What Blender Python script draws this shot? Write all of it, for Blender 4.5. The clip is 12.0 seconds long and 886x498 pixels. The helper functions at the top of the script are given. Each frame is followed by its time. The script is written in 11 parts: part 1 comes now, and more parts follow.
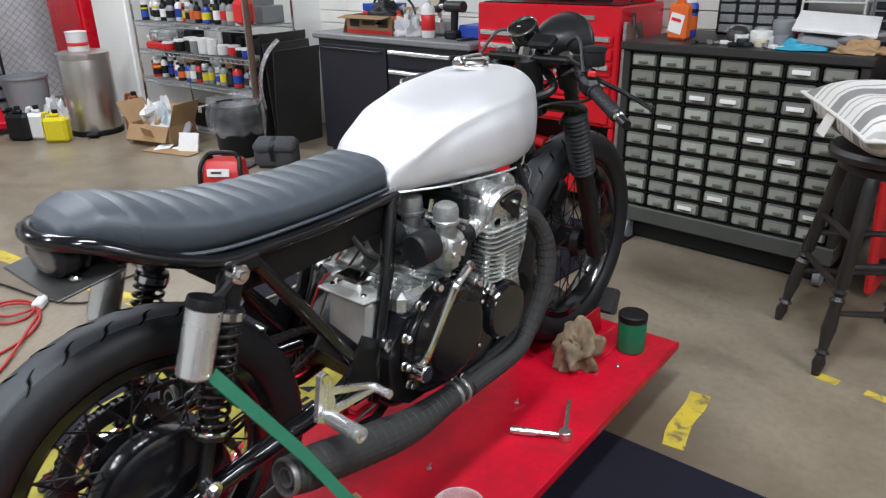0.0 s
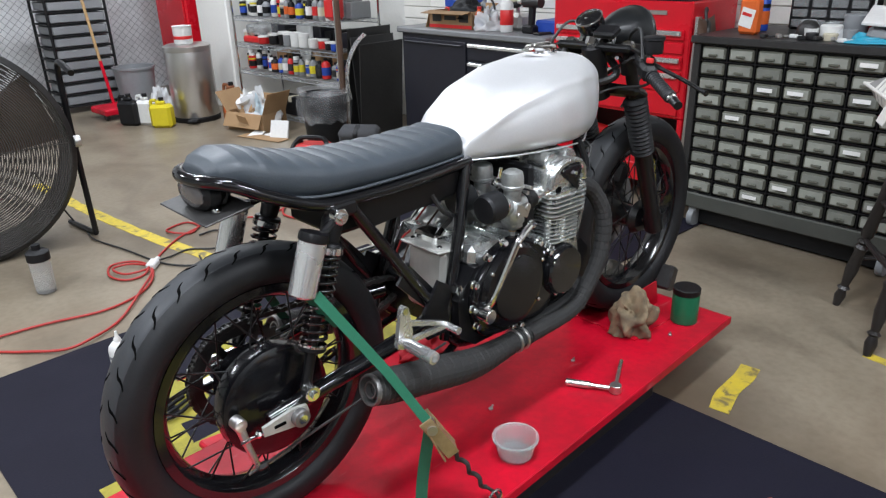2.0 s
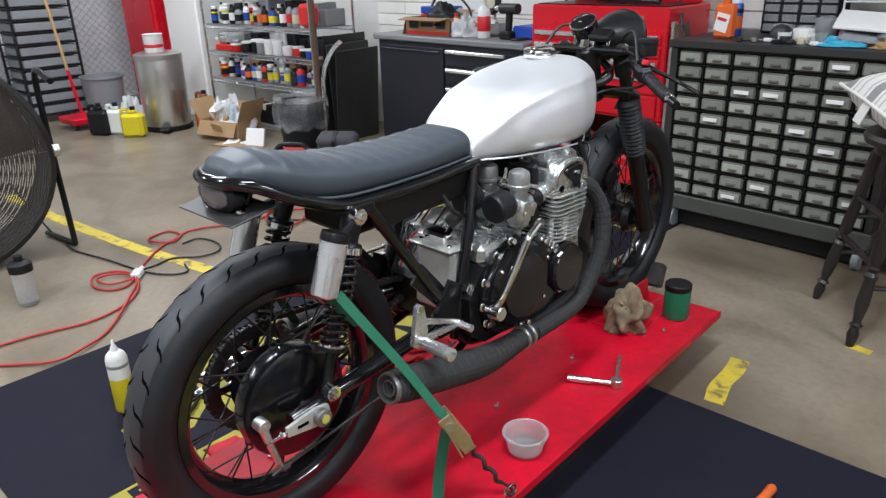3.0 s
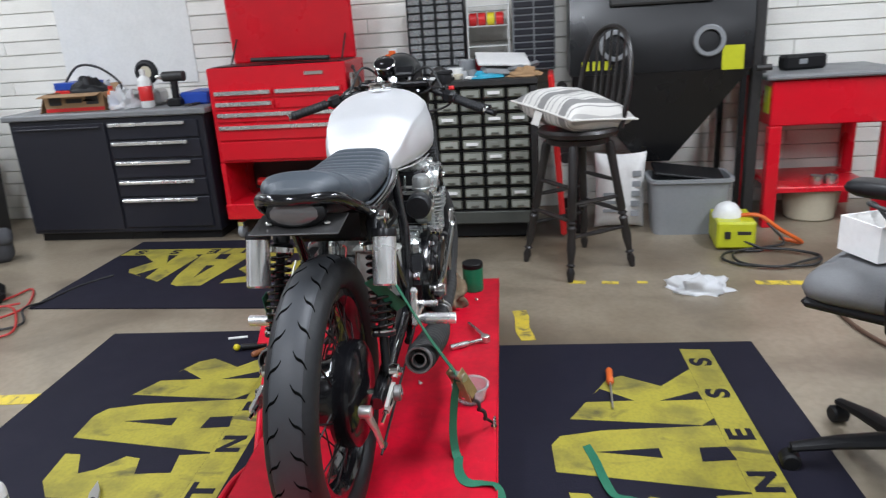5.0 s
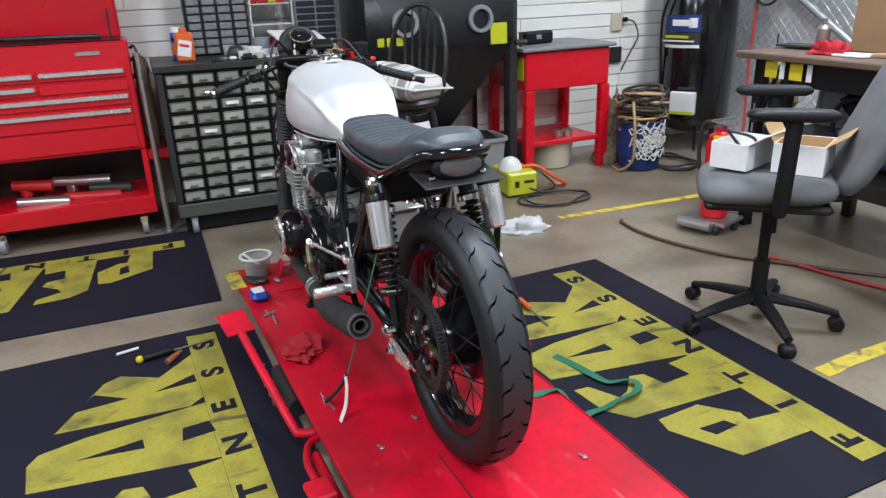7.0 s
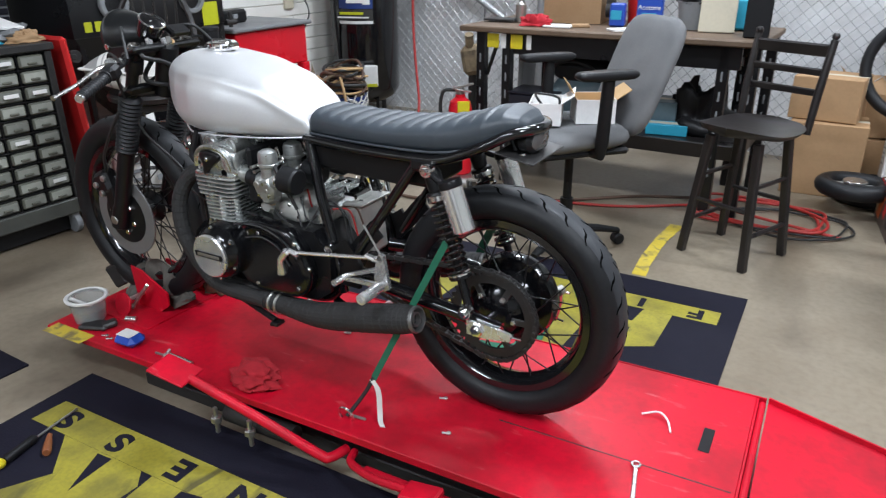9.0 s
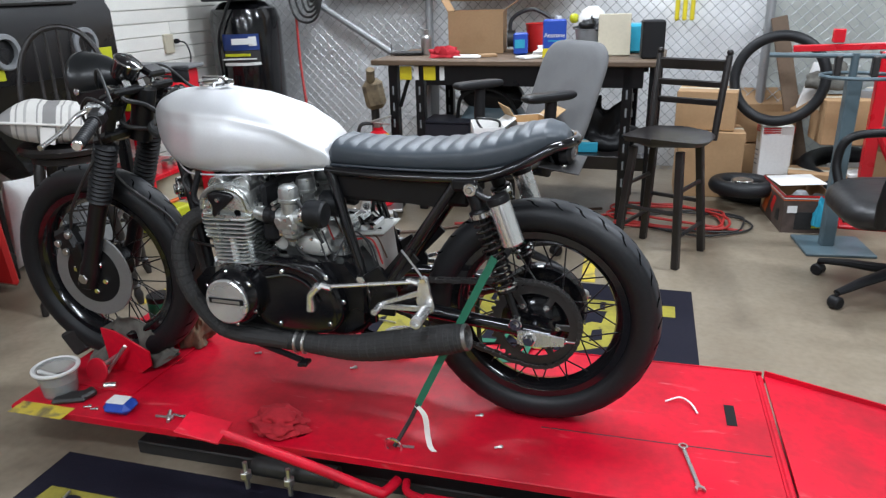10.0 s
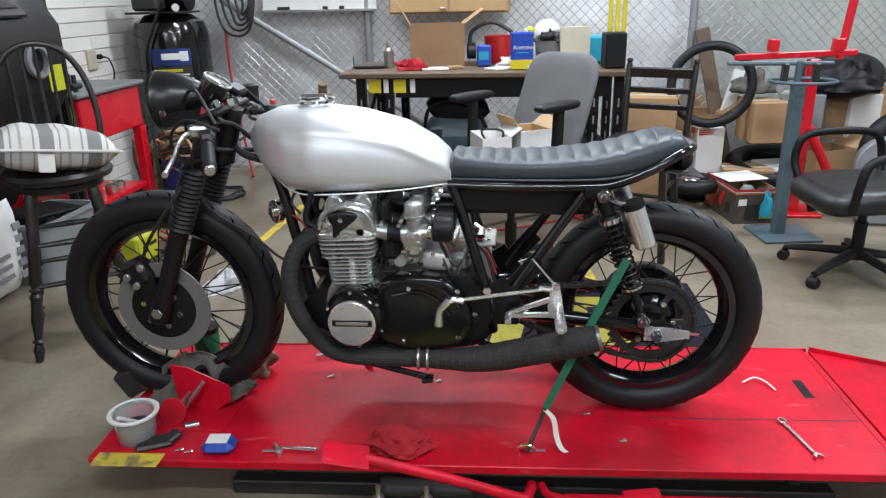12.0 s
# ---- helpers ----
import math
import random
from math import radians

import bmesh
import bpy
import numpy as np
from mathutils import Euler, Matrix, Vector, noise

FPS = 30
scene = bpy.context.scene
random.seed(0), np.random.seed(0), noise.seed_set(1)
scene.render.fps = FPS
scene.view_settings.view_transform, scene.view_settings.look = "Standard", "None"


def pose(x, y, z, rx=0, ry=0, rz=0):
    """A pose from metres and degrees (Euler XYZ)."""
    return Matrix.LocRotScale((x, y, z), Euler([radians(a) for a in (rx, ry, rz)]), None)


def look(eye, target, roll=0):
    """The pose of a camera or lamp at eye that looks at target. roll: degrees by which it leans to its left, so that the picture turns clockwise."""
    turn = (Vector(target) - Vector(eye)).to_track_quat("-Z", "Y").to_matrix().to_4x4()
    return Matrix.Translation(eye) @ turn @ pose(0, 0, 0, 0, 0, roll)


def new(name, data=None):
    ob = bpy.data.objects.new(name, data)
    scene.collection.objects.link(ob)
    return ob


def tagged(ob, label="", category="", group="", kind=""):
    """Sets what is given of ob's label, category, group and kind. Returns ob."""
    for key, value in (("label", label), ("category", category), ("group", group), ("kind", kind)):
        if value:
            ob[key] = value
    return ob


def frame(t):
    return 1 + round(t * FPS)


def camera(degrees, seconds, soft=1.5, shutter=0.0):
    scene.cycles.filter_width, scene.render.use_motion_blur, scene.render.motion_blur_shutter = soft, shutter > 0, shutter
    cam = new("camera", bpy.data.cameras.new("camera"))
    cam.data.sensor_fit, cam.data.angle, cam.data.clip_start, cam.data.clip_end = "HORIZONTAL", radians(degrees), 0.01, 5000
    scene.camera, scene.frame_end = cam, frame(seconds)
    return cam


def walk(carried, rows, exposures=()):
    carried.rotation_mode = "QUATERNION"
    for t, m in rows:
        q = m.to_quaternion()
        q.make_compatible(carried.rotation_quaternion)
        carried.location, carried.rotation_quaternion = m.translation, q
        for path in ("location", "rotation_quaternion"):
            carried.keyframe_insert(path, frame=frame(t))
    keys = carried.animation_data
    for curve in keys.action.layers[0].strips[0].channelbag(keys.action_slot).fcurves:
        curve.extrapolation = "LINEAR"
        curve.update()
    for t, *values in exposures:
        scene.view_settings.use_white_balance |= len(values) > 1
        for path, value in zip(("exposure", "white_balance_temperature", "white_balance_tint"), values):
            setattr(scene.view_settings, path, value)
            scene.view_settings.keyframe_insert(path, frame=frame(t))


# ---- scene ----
cam = camera(64.0, 12.0, 1.25, 0.3)
PATH = [
    (0, (-0.384, -1.077, 1.331), (0.981, 0.168, 0.564), -1.18),
    (0.5, (-0.543, -1.080, 1.343), (0.863, 0.118, 0.576), -1.13),
    (1, (-0.553, -1.175, 1.349), (0.747, 0.143, 0.595), -0.84),
    (1.5, (-0.539, -1.239, 1.334), (0.685, 0.141, 0.560), -0.39),
    (2, (-0.555, -1.257, 1.336), (0.663, 0.131, 0.568), -1.63),
    (2.5, (-0.566, -1.264, 1.338), (0.659, 0.127, 0.583), -1.19),
    (4.5, (-1.226, -0.697, 1.287), (0.539, -0.068, 0.587), -4.63),
    (5, (-1.410, -0.523, 1.304), (0.467, -0.227, 0.681), -3.72),
    (5.5, (-1.580, -0.269, 1.328), (0.302, -0.242, 0.653), -3.53),
    (6, (-1.674, 0.004, 1.346), (0.194, -0.172, 0.654), -3.33),
    (6.5, (-1.622, 0.331, 1.335), (0.186, -0.183, 0.651), -3.69),
    (7, (-1.471, 0.594, 1.321), (0.267, -0.098, 0.614), -2.22),
    (7.5, (-1.247, 0.778, 1.344), (0.326, -0.210, 0.601), -1.93),
    (9.5, (-0.556, 1.663, 1.361), (0.234, -0.013, 0.609), -0.70),
    (10, (-0.327, 1.737, 1.337), (0.283, -0.035, 0.638), -1.60),
    (10.5, (-0.095, 1.765, 1.353), (0.369, -0.054, 0.664), -1.13),
    (11, (0.151, 1.858, 1.362), (0.493, 0.027, 0.635), -2.34),
    (11.5, (0.279, 1.917, 1.363), (0.522, 0.053, 0.680), -1.35),
    (12, (0.342, 1.920, 1.367), (0.580, 0.054, 0.685), -1.28),
]
walk(cam, [(t, look(eye, target, roll)) for t, eye, target, roll in PATH],
     [(0.0, 0.10, 6500, 13), (2.0, 0.12, 6450, 12.5), (4.5, 0.09, 6400, 13), (5.5, 0.17, 6330, 12.5), (7.0, 0.16, 6250, 12), (7.5, 0.12, 6250, 12), (9.5, 0.08, 6300, 11.5), (12.0, 0.03, 6350, 11)])

# ---- world and lights ----
world = bpy.data.worlds.new("workshop_air")
world.use_nodes = True
scene.world = world
world.node_tree.nodes["Background"].inputs[0].default_value = (0.8, 0.85, 0.9, 1)
world.node_tree.nodes["Background"].inputs[1].default_value = 0.01

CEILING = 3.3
# Added ceiling lights out of view; spots and watts suit the room's brightness.
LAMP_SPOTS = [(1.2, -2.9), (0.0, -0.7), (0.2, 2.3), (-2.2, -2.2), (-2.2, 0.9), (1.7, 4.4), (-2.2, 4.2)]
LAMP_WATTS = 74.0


# ---- mesh helpers ----
def rot(rx=0, ry=0, rz=0):
    return Euler((radians(rx), radians(ry), radians(rz))).to_matrix()


def curve_points(points, steps=8, closed=False):
    """A smooth line through a few points."""
    p = [Vector(q) for q in points]
    n = len(p)
    out = []
    for i in range(n if closed else n - 1):
        if closed:
            a, b, c, d = p[i - 1], p[i], p[(i + 1) % n], p[(i + 2) % n]
        else:
            b, c = p[i], p[i + 1]
            a = p[i - 1] if i else b * 2 - c
            d = p[i + 2] if i + 2 < n else c * 2 - b
        for k in range(steps):
            t = k / steps
            out.append(0.5 * (2 * b + (c - a) * t + (2 * a - 5 * b + 4 * c - d) * t * t + (3 * b - 3 * c + d - a) * t ** 3))
    if not closed:
        out.append(p[-1])
    return out


def ramp(table, x):
    """Linear reading of a small table of (x, value)."""
    return float(np.interp(x, [a for a, _ in table], [b for _, b in table]))


class Geo:
    """Collects verts and faces for one mesh."""

    def __init__(self):
        self.v, self.f = [], []

    def add(self, verts, faces, m=None):
        n = len(self.v)
        self.v += [tuple(m @ Vector(q)) if m is not None else tuple(q) for q in verts]
        self.f += [tuple(i + n for i in face) for face in faces]
        return self

    def box(self, c, size, turn=None, bevel=0.004):
        """A box with chamfered edges."""
        hx, hy, hz = (s / 2 for s in size)
        b = min(bevel, hx * 0.9, hy * 0.9, hz * 0.9)
        verts, index = [], {}
        for sx in (-1, 1):
            for sy in (-1, 1):
                for sz in (-1, 1):
                    for ax in range(3):
                        q = [sx * (hx - b), sy * (hy - b), sz * (hz - b)]
                        q[ax] = (sx * hx, sy * hy, sz * hz)[ax]
                        index[sx, sy, sz, ax] = len(verts)
                        verts.append(q)
        faces = []
        for ax in range(3):
            u, w = (ax + 1) % 3, (ax + 2) % 3
            for s in (-1, 1):
                ring = []
                for a, d in ((-1, -1), (1, -1), (1, 1), (-1, 1)):
                    key = [0, 0, 0]
                    key[ax], key[u], key[w] = s, a, d
                    ring.append(index[(*key, ax)])
                faces.append(ring if s > 0 else ring[::-1])
            for a in (-1, 1):
                for d in (-1, 1):
                    lo, hi = [0, 0, 0], [0, 0, 0]
                    lo[ax], hi[ax] = -1, 1
                    for key in (lo, hi):
                        key[u], key[w] = a, d
                    ring = [index[(*lo, u)], index[(*hi, u)], index[(*hi, w)], index[(*lo, w)]]
                    faces.append(ring if a * d < 0 else ring[::-1])
        for sx in (-1, 1):
            for sy in (-1, 1):
                for sz in (-1, 1):
                    ring = [index[sx, sy, sz, ax] for ax in range(3)]
                    faces.append(ring if sx * sy * sz > 0 else ring[::-1])
        m = Matrix.Translation(c) @ (turn.to_4x4() if turn is not None else Matrix())
        return self.add(verts, faces, m)

    def span(self, lo, hi, bevel=0.004):
        """A chamfered box between two corners."""
        return self.box([(a + b) / 2 for a, b in zip(lo, hi)], [abs(b - a) for a, b in zip(lo, hi)], None, bevel)

    def rings(self, rings, cap=True, closed=False):
        """Skin over rings of equal count."""
        n, k = len(rings[0]), len(rings)
        verts = [q for ring in rings for q in ring]
        faces = []
        for i in range(k if closed else k - 1):
            j = (i + 1) % k
            for a in range(n):
                b = (a + 1) % n
                faces.append((i * n + a, i * n + b, j * n + b, j * n + a))
        if cap and not closed:
            faces.append(tuple(range(n))[::-1])
            faces.append(tuple(range((k - 1) * n, k * n)))
        return self.add(verts, faces)

    def tube(self, points, r, n=10, closed=False, cap=True, flat=1.0):
        """A round bar along a line. r: one radius or one for each point."""
        p = [Vector(q) for q in points]
        radii = list(r) if isinstance(r, (list, tuple)) else [r] * len(p)
        k = len(p)
        side, rings = None, []
        for i in range(k):
            a, b = (p[i - 1], p[(i + 1) % k]) if closed else (p[max(i - 1, 0)], p[min(i + 1, k - 1)])
            d = (b - a).normalized()
            if side is None:
                side = d.cross((0, 0, 1))
                if side.length < 1e-3:
                    side = d.cross((0, 1, 0))
            side = (side - d * side.dot(d)).normalized()
            up = side.cross(d)
            rings.append([p[i] + radii[i] * (math.cos(t) * side + flat * math.sin(t) * up) for t in (2 * math.pi * j / n for j in range(n))])
        return self.rings(rings, cap, closed)

    def rod(self, a, b, r, n=12, r2=None):
        return self.tube([a, b], [r, r if r2 is None else r2], n)

    def disc(self, c, axis, r, depth, n=24, bevel=0.002, inner=0.0):
        """A chamfered round plate or ring, centred on c, along axis."""
        h = depth / 2
        b = min(bevel, h * 0.8)
        prof = [(r - b, -h), (r, -h + b), (r, h - b), (r - b, h)]
        if inner:
            return self.lathe([*prof, (inner, h), (inner, -h), (r - b, -h)], c, axis, n, cap=False)
        return self.lathe(prof, c, axis, n)

    def lathe(self, profile, c, axis=(0, 0, 1), n=24, cap=True):
        """Turns a profile of (radius, along) about an axis through c."""
        turn = Vector(axis).normalized().to_track_quat("Z", "Y").to_matrix()
        rings = [[Vector(c) + turn @ Vector((max(r, 1e-4) * math.cos(t), max(r, 1e-4) * math.sin(t), z)) for t in (2 * math.pi * j / n for j in range(n))] for r, z in profile]
        return self.rings(rings, cap)

    def ball(self, c, r, n=14, squash=(1, 1, 1)):
        rings = []
        for i in range(1, n // 2):
            a = math.pi * i / (n // 2)
            rings.append([Vector(c) + Vector((r * squash[0] * math.sin(a) * math.cos(t), r * squash[1] * math.sin(a) * math.sin(t), -r * squash[2] * math.cos(a))) for t in (2 * math.pi * j / n for j in range(n))])
        return self.rings(rings)

    def slab(self, outline, z0, z1, m=None):
        """An upright prism over a plane outline, going round to the left."""
        n = len(outline)
        verts = [(x, y, z0) for x, y in outline] + [(x, y, z1) for x, y in outline]
        faces = [tuple(range(n))[::-1], tuple(range(n, 2 * n))] + [(i, (i + 1) % n, n + (i + 1) % n, n + i) for i in range(n)]
        return self.add(verts, faces, m)

    def strip(self, points, width, across, thick=0.0015):
        """A flat band along a line, its width along across."""
        p = [Vector(q) for q in points]
        w = Vector(across).normalized() * width / 2
        rings = []
        for i in range(len(p)):
            d = (p[min(i + 1, len(p) - 1)] - p[max(i - 1, 0)]).normalized()
            n = d.cross(w).normalized() * thick / 2
            rings.append([p[i] - w - n, p[i] + w - n, p[i] + w + n, p[i] - w + n])
        return self.rings(rings)

    def moved(self, m):
        self.v = [tuple(m @ Vector(q)) for q in self.v]
        return self

    def mesh(self, name, material, smooth=35):
        me = bpy.data.meshes.new(name)
        me.from_pydata(self.v, [], self.f)
        me.update()
        bm = bmesh.new()
        bm.from_mesh(me)
        bmesh.ops.recalc_face_normals(bm, faces=bm.faces)
        bm.to_mesh(me)
        bm.free()
        if smooth:
            me.shade_smooth()
            me.set_sharp_from_angle(angle=radians(smooth))
        me.materials.append(material)
        return me


def thing(name, label, category, group="", at=(0, 0, 0)):
    """An Empty at a thing's base, which holds its parts."""
    ob = new(name)
    ob.empty_display_size = 0.05
    ob.location = at
    return tagged(ob, label, category, group)


def part(name, geo, material, parent=None, label="", smooth=35):
    """Links one mesh, built in the world's places, under a thing or a part."""
    me = geo if isinstance(geo, bpy.types.Mesh) else geo.mesh(name, material, smooth)
    ob = new(name, me)
    if parent is not None:
        ob.parent = parent
        if parent.type == "EMPTY":
            ob.matrix_parent_inverse = Matrix.Translation(-parent.location)
    return tagged(ob, label)


def solo(name, geo, material, label, category, group="", kind="", smooth=35):
    """A thing that is one mesh."""
    return tagged(part(name, geo, material, None, "", smooth), label, category, group, kind)


def place(ob, x, y, z=0.0, rz=0.0, rx=0.0, ry=0.0):
    ob.matrix_basis = pose(x, y, z, rx, ry, rz)
    return ob


def local_part(name, geo, material, parent, label="", smooth=35):
    """A part given in the own space of a thing that stands placed already."""
    ob = part(name, geo, material, parent, label, smooth)
    ob.matrix_parent_inverse = Matrix()
    return ob


def names_now():
    return set(bpy.data.objects.keys())


def move_group(before, m):
    """Moves every top-level object built since the names were taken, as one group."""
    for ob in list(bpy.data.objects):
        if ob.parent is None and ob.name not in before:
            ob.matrix_basis = m @ ob.matrix_basis


# ---- materials ----
def surface(name, colour, rough=0.5, metal=0.0, grain=60.0, vary=0.12, blotch=3.0, stain=0.15, bump=0.05, coat=0.0, spread=0.0, dark=None, scuff=None, **more):
    """A procedural surface with fine grain, broad stains, relief and a little spread from piece to piece."""
    mat = bpy.data.materials.new(name)
    mat.use_nodes = True
    nt = mat.node_tree
    b = nt.nodes["Principled BSDF"]
    tc = nt.nodes.new("ShaderNodeTexCoord")
    fine, broad = nt.nodes.new("ShaderNodeTexNoise"), nt.nodes.new("ShaderNodeTexNoise")
    for node, scale, detail in ((fine, grain, 5.0), (broad, blotch, 4.0)):
        node.inputs["Scale"].default_value, node.inputs["Detail"].default_value = scale, detail
        nt.links.new(tc.outputs["Object"], node.inputs["Vector"])
    dim = dark or tuple(c * 0.45 for c in colour)

    def mixed(low, high, fac):
        mix = nt.nodes.new("ShaderNodeMix")
        mix.data_type = "RGBA"
        for socket, value in ((6, low), (7, high)):
            if isinstance(value, tuple):
                mix.inputs[socket].default_value = (*value, 1)
            else:
                nt.links.new(value, mix.inputs[socket])
        nt.links.new(fac, mix.inputs[0])
        return mix.outputs[2]

    def ranged(value, a, b2, lo, hi):
        node = nt.nodes.new("ShaderNodeMapRange")
        for i, x in enumerate((a, b2, lo, hi), 1):
            node.inputs[i].default_value = x
        nt.links.new(value, node.inputs[0])
        return node.outputs[0]

    out = mixed(colour, dim, ranged(fine.outputs[0], 0.4, 0.75, 0.0, vary))
    out = mixed(out, dim, ranged(broad.outputs[0], 0.45, 0.72, 0.0, stain))
    if scuff:
        tint, scale, low, high, amount, stretch = scuff
        mark, turn = nt.nodes.new("ShaderNodeTexNoise"), nt.nodes.new("ShaderNodeMapping")
        mark.inputs["Scale"].default_value, mark.inputs["Detail"].default_value, mark.inputs["Distortion"].default_value = scale, 6.0, 0.6
        turn.inputs["Scale"].default_value = stretch
        nt.links.new(tc.outputs["Object"], turn.inputs["Vector"])
        nt.links.new(turn.outputs[0], mark.inputs["Vector"])
        out = mixed(out, tint, ranged(mark.outputs[0], low, high, 0.0, amount))
    if spread:
        info = nt.nodes.new("ShaderNodeObjectInfo")
        hsv = nt.nodes.new("ShaderNodeHueSaturation")
        nt.links.new(ranged(info.outputs["Random"], 0, 1, 1 - spread, 1 + spread), hsv.inputs["Value"])
        nt.links.new(out, hsv.inputs["Color"])
        out = hsv.outputs[0]
    nt.links.new(out, b.inputs["Base Color"])
    nt.links.new(ranged(broad.outputs[0], 0.3, 0.7, max(rough - 0.08, 0.03), min(rough + 0.08, 1.0)), b.inputs["Roughness"])
    b.inputs["Metallic"].default_value = metal
    b.inputs["Coat Weight"].default_value = coat
    if bump:
        bm = nt.nodes.new("ShaderNodeBump")
        bm.inputs["Strength"].default_value, bm.inputs["Distance"].default_value = bump, 0.004
        nt.links.new(fine.outputs[0], bm.inputs["Height"])
        nt.links.new(bm.outputs[0], b.inputs["Normal"])
    for key, value in more.items():
        b.inputs[key.replace("_", " ")].default_value = value
    return mat


def glassy(name, colour, rough=0.08, weight=0.9):
    mat = bpy.data.materials.new(name)
    mat.use_nodes = True
    b = mat.node_tree.nodes["Principled BSDF"]
    b.inputs["Base Color"].default_value = (*colour, 1)
    b.inputs["Roughness"].default_value = rough
    b.inputs["Transmission Weight"].default_value = weight
    b.inputs["IOR"].default_value = 1.3
    return mat


def glowing(name, colour, strength):
    mat = bpy.data.materials.new(name)
    mat.use_nodes = True
    b = mat.node_tree.nodes["Principled BSDF"]
    b.inputs["Emission Color"].default_value = (*colour, 1)
    b.inputs["Emission Strength"].default_value = strength
    return mat


CONCRETE = surface("floor_concrete", (0.265, 0.222, 0.163), 0.36, grain=35, vary=0.3, blotch=1.1, stain=0.85, bump=0.06, dark=(0.115, 0.082, 0.050), scuff=((0.085, 0.065, 0.045), 2.3, 0.50, 0.74, 0.8, (1.0, 0.6, 1.0)))
BRICK_WHITE = surface("painted_block", (0.84, 0.82, 0.76), 0.55, grain=90, vary=0.12, blotch=2, stain=0.18, bump=0.12, spread=0.04)
JOINT = surface("painted_joint", (0.76, 0.75, 0.71), 0.7, bump=0.1)
PLASTER = surface("painted_column", (0.84, 0.83, 0.79), 0.5, blotch=2, stain=0.15)
FOIL = surface("silver_insulation", (0.84, 0.85, 0.86), 0.5, 0.18, grain=14, vary=0.25, blotch=2.2, stain=0.3, bump=0.5)
FOIL_DULL = surface("grey_insulation", (0.47, 0.49, 0.455), 0.6, 0.1, grain=14, vary=0.2, blotch=1.5, stain=0.3, bump=0.3)
GALV = surface("galvanised_steel", (0.36, 0.37, 0.38), 0.42, 0.6, grain=50)
# Tone of the unseen ceiling, set low to limit bounce.
CEIL = surface("unseen_ceiling_grey", (0.24, 0.24, 0.24), 0.8)
RED_LIFT = surface("red_lift_paint", (0.60, 0.005, 0.024), 0.40, grain=45, vary=0.3, blotch=4.5, stain=0.6, bump=0.06, dark=(0.22, 0.010, 0.016), scuff=((0.66, 0.24, 0.24), 16.0, 0.66, 0.78, 0.4, (0.5, 1.6, 1.0)), Specular_IOR_Level=0.22)
RED_BOX = surface("red_enamel", (0.62, 0.006, 0.018), 0.30, blotch=3, stain=0.15, vary=0.08, bump=0.015, coat=0.12)
RED_PLASTIC = surface("red_plastic", (0.60, 0.02, 0.02), 0.4, bump=0.03, spread=0.1)
MAT_BLACK = surface("rubber_mat", (0.0105, 0.0100, 0.0190), 0.72, grain=160, vary=0.4, blotch=3, stain=0.3, bump=0.25, dark=(0.017, 0.016, 0.021), Specular_IOR_Level=0.14)
MAT_YELLOW = surface("mat_yellow_print", (0.33, 0.285, 0.026), 0.75, grain=90, vary=0.35, blotch=6, stain=0.75, bump=0.15, dark=(0.12, 0.105, 0.025), scuff=((0.035, 0.03, 0.02), 13.0, 0.60, 0.72, 0.75, (1.0, 0.45, 1.0)))
TAPE_YELLOW = surface("floor_tape", (0.66, 0.50, 0.04), 0.5, grain=40, vary=0.4, blotch=9, stain=0.45, dark=(0.36, 0.28, 0.09), scuff=((0.13, 0.105, 0.07), 18.0, 0.54, 0.66, 0.85, (1.0, 1.0, 1.0)))
TANK = surface("brushed_bare_tank", (0.72, 0.725, 0.735), 0.43, 0.58, grain=220, vary=0.12, blotch=5, stain=0.10, bump=0.02, dark=(0.5, 0.5, 0.51))
LEATHER = surface("black_vinyl", (0.043, 0.053, 0.064), 0.46, grain=260, vary=0.2, blotch=5, stain=0.1, bump=0.12)
BLACK_HIDE = surface("creased_black_leather", (0.013, 0.013, 0.014), 0.42, grain=26, vary=0.5, blotch=9, stain=0.4, bump=0.45, dark=(0.022, 0.021, 0.02))
BLACK_GLOSS = surface("black_gloss", (0.006, 0.006, 0.007), 0.14, vary=0.05, bump=0.01, coat=0.4)
BLACK_CAST = surface("black_cast_cover", (0.0045, 0.0045, 0.0055), 0.16, vary=0.1, blotch=12, stain=0.3, bump=0.03, dark=(0.006, 0.006, 0.007), Specular_IOR_Level=0.5)
BLACK_SATIN = surface("black_satin", (0.0065, 0.0065, 0.0075), 0.32, bump=0.04, Specular_IOR_Level=0.38)
BLACK_PLASTIC = surface("black_plastic", (0.009, 0.009, 0.010), 0.5, grain=140, bump=0.12, spread=0.2, Specular_IOR_Level=0.28)
RUBBER = surface("tyre_rubber", (0.0085, 0.009, 0.0105), 0.5, grain=120, vary=0.3, blotch=8, stain=0.35, bump=0.1, dark=(0.017, 0.018, 0.019), Specular_IOR_Level=0.34)
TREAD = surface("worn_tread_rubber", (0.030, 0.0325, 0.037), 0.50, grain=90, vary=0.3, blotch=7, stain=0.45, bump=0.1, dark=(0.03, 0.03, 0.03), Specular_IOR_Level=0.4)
WRAP = surface("exhaust_wrap", (0.022, 0.0215, 0.021), 0.75, grain=190, vary=0.4, blotch=9, stain=0.3, bump=0.35, dark=(0.02, 0.02, 0.02))
FIN = surface("bright_fins", (0.80, 0.83, 0.82), 0.30, 0.75, grain=140, vary=0.2, blotch=18, stain=0.35, bump=0.06, dark=(0.25, 0.25, 0.24))
CARB = surface("dull_cast_alloy", (0.56, 0.58, 0.57), 0.36, 0.8, grain=110, vary=0.3, blotch=18, stain=0.6, bump=0.12, dark=(0.12, 0.12, 0.11))
